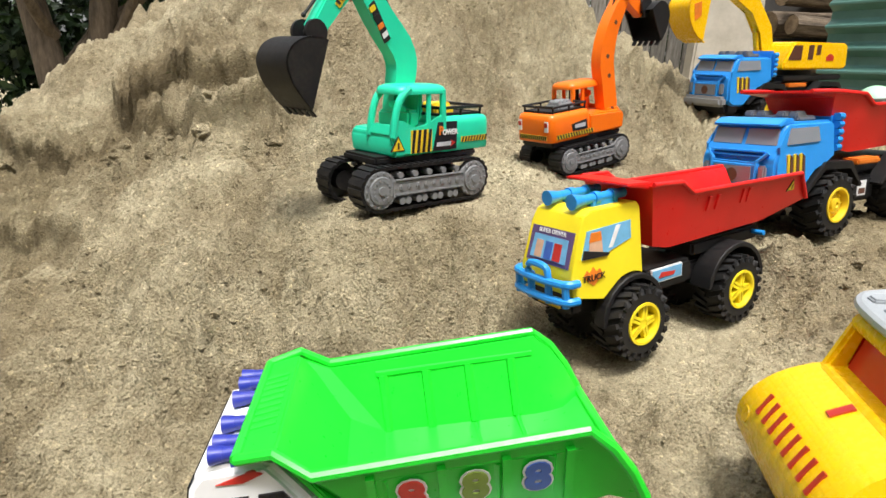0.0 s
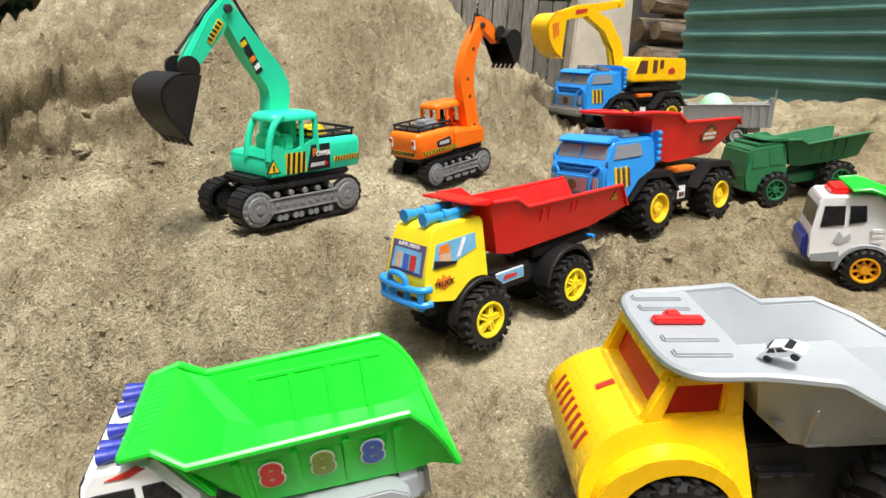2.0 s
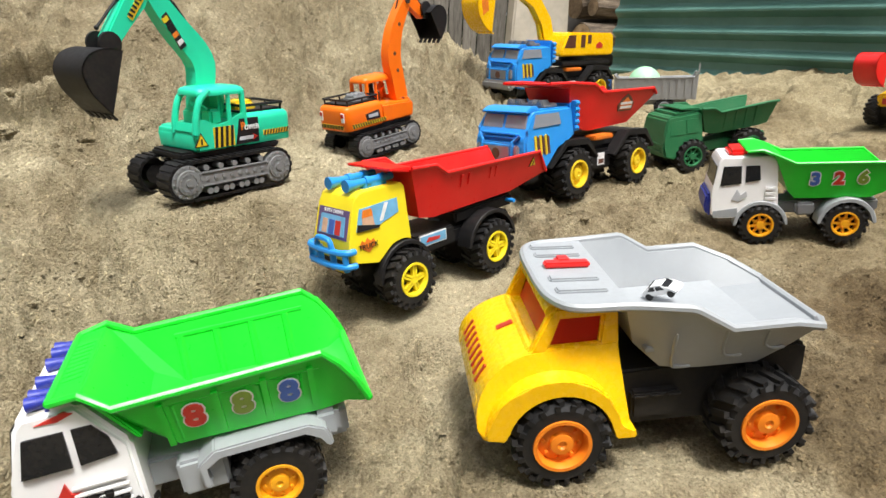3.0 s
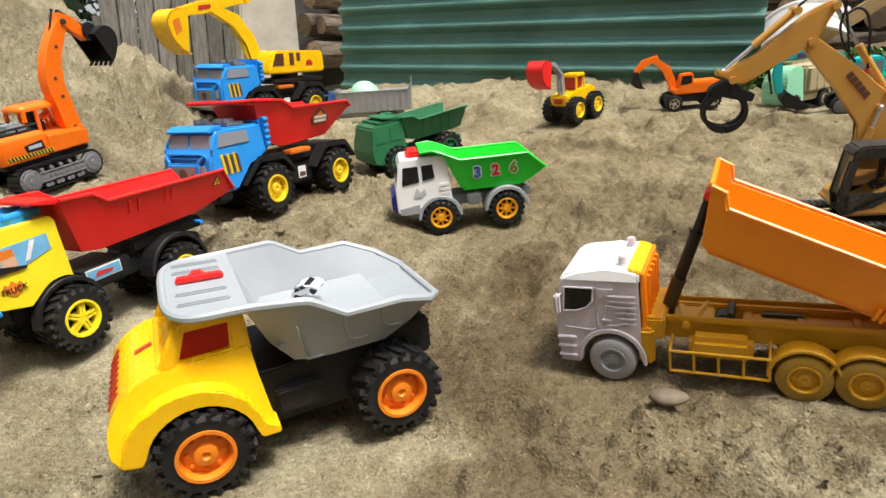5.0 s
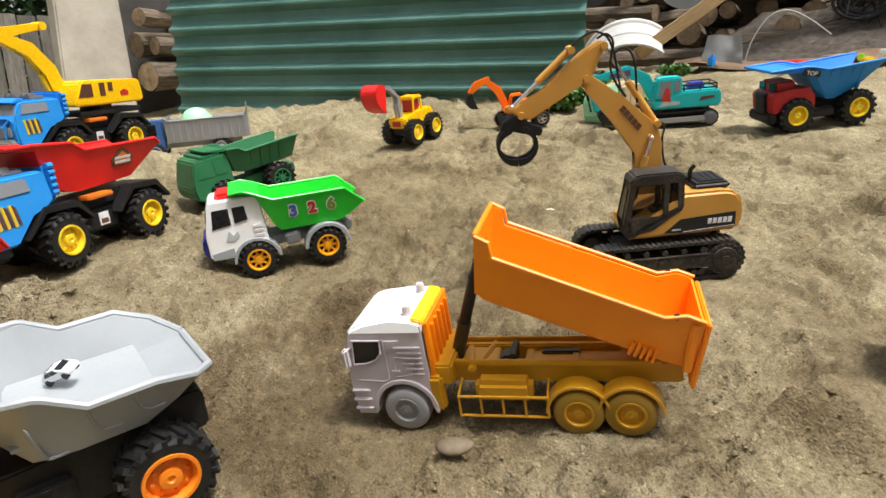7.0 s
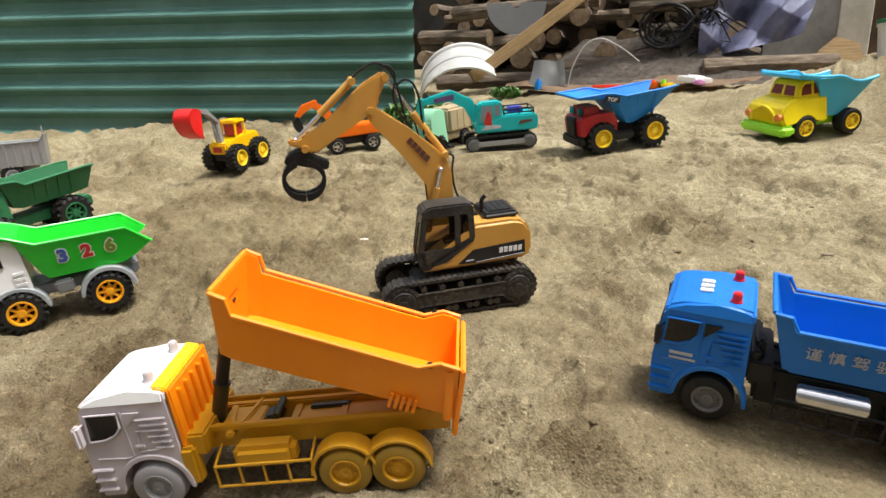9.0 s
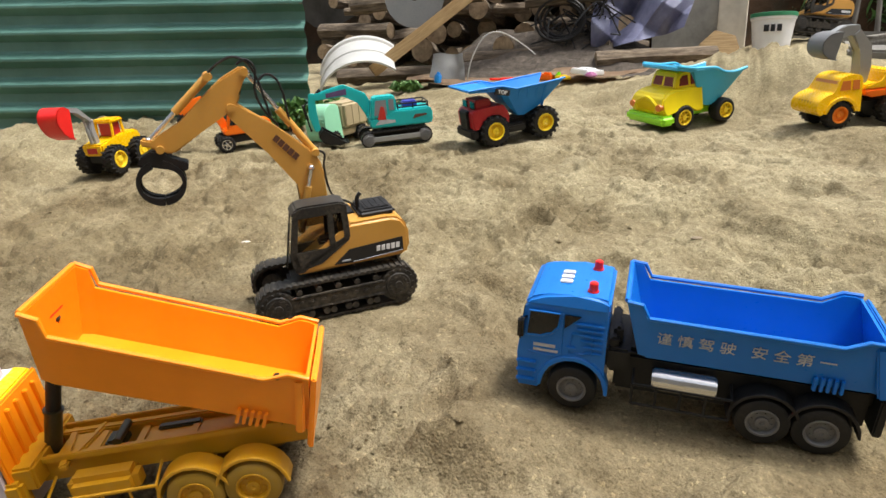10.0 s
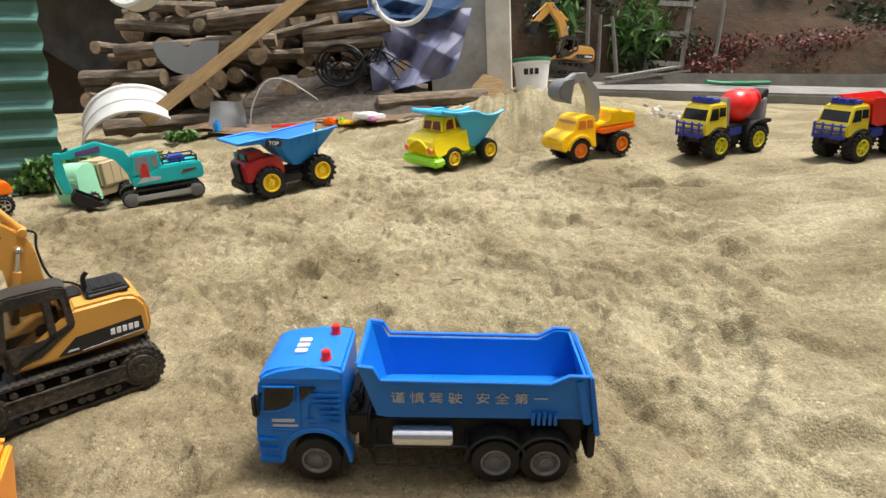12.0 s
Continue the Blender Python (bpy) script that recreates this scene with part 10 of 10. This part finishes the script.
    prism(bm, [(0.045, 0.190), (0.125, 0.206), (0.128, 0.214), (0.120, 0.222), (0.04, 0.205)], -0.074, 0.074, 0.003)
    bed = part("bed", bm, CYAN, root, "light blue bed")
    bm = B()
    rail(bm, curve_points([(0.122, 0.074, 0.220), (0.050, 0.074, 0.205), (-0.020, 0.082, 0.200), (-0.060, 0.084, 0.182), (-0.105, 0.084, 0.176), (-0.160, 0.081, 0.183)], 3), 0.005)
    part("bed_rim", bm, CYAN, bed)


def arm_truck():
    root = thing("truck_excavator", SPOT["yellow_arm"][0], "amber toy truck with grey digging arm, orange rims, on sand", "toy truck")
    wheels(root, (-0.0965, 0.0965), 0.074, 0.047, 0.040, RIMORANGE, "disc", 16)
    bm = B()
    block(bm, (0, 0, 0.062), (0.30, 0.07, 0.032), 0.004)
    part("chassis", bm, BLACK, root)
    tp = line_taper(0.09, 0.17, 0.86)
    f = lambda z: 0.070 * tp(z)
    bm = B()
    prism(bm, [(0.164, 0.048)] + eased([(0.176, 0.058), (0.180, 0.076), (0.172, 0.098), (0.150, 0.112), (0.122, 0.120)], 3) + eased([(0.112, 0.142), (0.104, 0.160), (0.092, 0.170), (0.060, 0.174), (0.032, 0.170), (0.023, 0.156)], 3) + [(0.022, 0.050)] + arc(0.0965, 0.047, 0.051, 168, 12, 8), -0.070, 0.070, 0.010, tp, 3)
    part("cab", bm, AMBER, root, "amber yellow cab")
    fender(root, 0.0965, 0.047, 0.050, 0.050, 0.076, AMBER, 8, 172, 0.010, "wheel_arch")
    panes(root, [[(0.104, 0.126), (0.096, 0.156), (0.068, 0.156), (0.068, 0.126)], [(0.060, 0.126), (0.060, 0.156), (0.036, 0.156), (0.036, 0.126)]], f, plastic("orange_window", (0.6, 0.16, 0.02), 0.35, 0.1), label="orange window")
    part("windscreen", front_plate(B(), (0.1165, 0.126), (0.1055, 0.156), f(0.126) * 0.85, f(0.156) * 0.85), plastic("orange_screen", (0.62, 0.24, 0.06), 0.3, 0.1), root, "orange windscreen")
    bm = B()
    for i in range(5):
        block(bm, (0.1735, -0.03 + 0.015 * i, 0.086), (0.008, 0.007, 0.018), 0.002)
    part("grille", bm, OCHRE, root)
    bm = B()
    prism(bm, [(0.010, 0.104), (0.012, 0.118), (-0.170, 0.118), (-0.172, 0.100), (-0.02, 0.092)], -0.062, 0.062, 0.004)
    part("platform", bm, ORANGE, root, "orange platform")
    bm = B()
    prism(bm, [(0.008, 0.119), (0.008, 0.134), (-0.05, 0.138), (-0.058, 0.175), (-0.100, 0.178), (-0.112, 0.160), (-0.172, 0.160), (-0.176, 0.119)], -0.058, 0.058, 0.005)
    part("engine_house", bm, AMBER, root, "amber yellow engine house")
    part("boom", prism(B(), thick_line([(-0.004, 0.118), (-0.010, 0.190), (-0.006, 0.248), (0.040, 0.305)], [0.020, 0.020, 0.021, 0.015]), -0.020, 0.020, 0.004), STEELGREY, root, "grey arm")
    part("stick", prism(B(), thick_line([(0.026, 0.312), (0.076, 0.310), (0.120, 0.292)], [0.013, 0.017, 0.013]), -0.017, 0.017, 0.003), STEELGREY, root, "grey arm")
    part("bucket", bucket_shape(B(), [(0.100, 0.310), (0.142, 0.306), (0.166, 0.282), (0.164, 0.250), (0.142, 0.230), (0.118, 0.224)], 0.040, 0.004, 5, 0.01), MIDGREY, root, "grey bucket")


def offroad_base(root):
    wheels(root, (-0.0925, 0.0925), 0.078, 0.049, 0.048, plastic("rim_lime_yellow", (0.72, 0.66, 0.02), 0.35, 0.12), "spokes", 18)
    bm = B()
    block(bm, (-0.01, 0, 0.078), (0.31, 0.065, 0.034), 0.004)
    part("chassis", bm, BLACK, root)
    bm = B()
    block(bm, (0.005, 0, 0.088), (0.07, 0.115, 0.032), 0.005)
    part("side_tank", bm, NAVY, root, "navy blue side tank")
    tp = line_taper(0.12, 0.2, 0.86)
    f = lambda z: 0.062 * tp(z)
    bm = B()
    prism(bm, [(0.150, 0.088), (0.158, 0.094), (0.158, 0.122), (0.150, 0.130), (0.134, 0.182), (0.124, 0.192), (0.058, 0.192), (0.050, 0.184), (0.050, 0.098)] + arc(0.0925, 0.055, 0.052, 140, 40, 5), -0.062, 0.062, 0.005, tp, 3)
    part("cab", bm, plastic("sun_yellow_plastic", (0.76, 0.60, 0.03), 0.3, 0.12), root, "yellow cab")
    panes(root, [[(0.136, 0.138), (0.124, 0.176), (0.096, 0.176), (0.096, 0.138)], [(0.090, 0.146), (0.090, 0.176), (0.062, 0.176), (0.062, 0.146)]], f, GLASSY)
    part("windscreen", front_plate(B(), (0.1475, 0.138), (0.1365, 0.174), f(0.138) * 0.86, f(0.174) * 0.88), GLASSY, root, "dark windscreen")
    bm = B()
    for z in (0.092, 0.110, 0.128):
        pipe(bm, [(0.166, -0.060, z), (0.174, -0.05, z), (0.174, 0.05, z), (0.166, 0.060, z)], 0.004, 8)
    for y in (-0.05, -0.018, 0.018, 0.05):
        pipe(bm, [(0.174, y, 0.082), (0.174, y, 0.136)], 0.004, 8)
    block(bm, (0.165, 0, 0.088), (0.018, 0.12, 0.012), 0.003)
    part("bull_bar", bm, NAVY, root, "navy blue bull bar")
    bm = B()
    block(bm, (0.098, 0, 0.198), (0.05, 0.09, 0.014), 0.004)
    for y in (-0.03, 0, 0.03):
        block(bm, (0.112, y, 0.206), (0.022, 0.02, 0.012), 0.003)
    part("roof_light", bm, NAVY, root, "navy blue roof light bar")
    fender(root, -0.0925, 0.055, 0.054, 0.035, 0.072, BLACK, 5, 175)
    fender(root, 0.0925, 0.055, 0.052, 0.045, 0.068, BLACK, 5, 175)


def mixer():
    root = thing("mixer_truck", SPOT["mixer"][0], "yellow and navy toy cement mixer truck with red drum, on sand", "toy truck", "yellow and navy off-road trucks")
    offroad_base(root)
    bm = B()
    lathe(bm, [(-0.062, 0.030), (-0.056, 0.040), (-0.030, 0.062), (0.0, 0.070), (0.045, 0.062), (0.095, 0.036), (0.105, 0.040), (0.112, 0.036), (0.112, 0.02)], 32)
    bmesh.ops.transform(bm, verts=bm.verts, matrix=Matrix.Translation((-0.048, 0, 0.162)) @ pose(0, 0, 0, 0, 14, 0) @ pose(0, 0, 0, 0, 0, 90) @ Matrix.Scale(0.86, 4))
    part("drum", bm, RED, root, "glossy red drum")
    bm = B()
    prism(bm, [(0.045, 0.10), (0.045, 0.205), (0.034, 0.205), (0.030, 0.10)], -0.05, 0.05, 0.003)
    prism(bm, [(-0.135, 0.10), (-0.150, 0.180), (-0.165, 0.185), (-0.165, 0.10)], -0.04, 0.04, 0.003)
    part("drum_stand", bm, GREY, root, "grey drum stand")
    bm = B()
    block(bm, (-0.065, 0, 0.103), (0.235, 0.110, 0.014), 0.004)
    part("deck", bm, BLACK, root, "black deck")
    bm = B()
    prism(bm, [(-0.145, 0.195), (-0.175, 0.215), (-0.185, 0.205), (-0.168, 0.150), (-0.156, 0.150)], -0.028, 0.028, 0.003)
    part("chute", bm, DARKGREY, root, "dark chute")


def last_truck():
    root = thing("dump_truck", SPOT["yellow_red_blue"][0], "yellow and navy toy dump truck with red bed, on sand", "toy truck", "yellow and navy off-road trucks")
    offroad_base(root)
    bm = B()
    shell(bm, [(0.020, 0.120, 0.045, 0.050, 0.208, 0.062), (0.0, 0.108, 0.05, -0.010, 0.204, 0.066), (-0.120, 0.108, 0.05, -0.165, 0.198, 0.068), (-0.150, 0.130, 0.048, -0.195, 0.180, 0.064)], 0.004)
    bed = part("bed", bm, RED, root, "red bed")
    bm = B()
    rail(bm, [(0.050, 0.064, 0.210), (-0.010, 0.068, 0.206), (-0.165, 0.070, 0.200), (-0.196, 0.066, 0.182)], 0.004)
    part("bed_rim", bm, RED, bed)


gold_digger(SPOT["gold_digger"][0], "gold toy excavator with black cab and closed black grapple, on sand")
blue_carrier()
tray_truck()
army_truck()
white_truck()
loader()
small_digger()
teal_model()
hidden_truck()
red_blue_truck()
lime_truck()
arm_truck()
mixer()
last_truck()
gold_digger(pose(5.50, -0.73, gz(5.50, -0.73) + 0.004, 0, -6, 118) @ Matrix.Scale(1.36, 4), "gold toy excavator with black bucket parked beside a paint bucket", False)
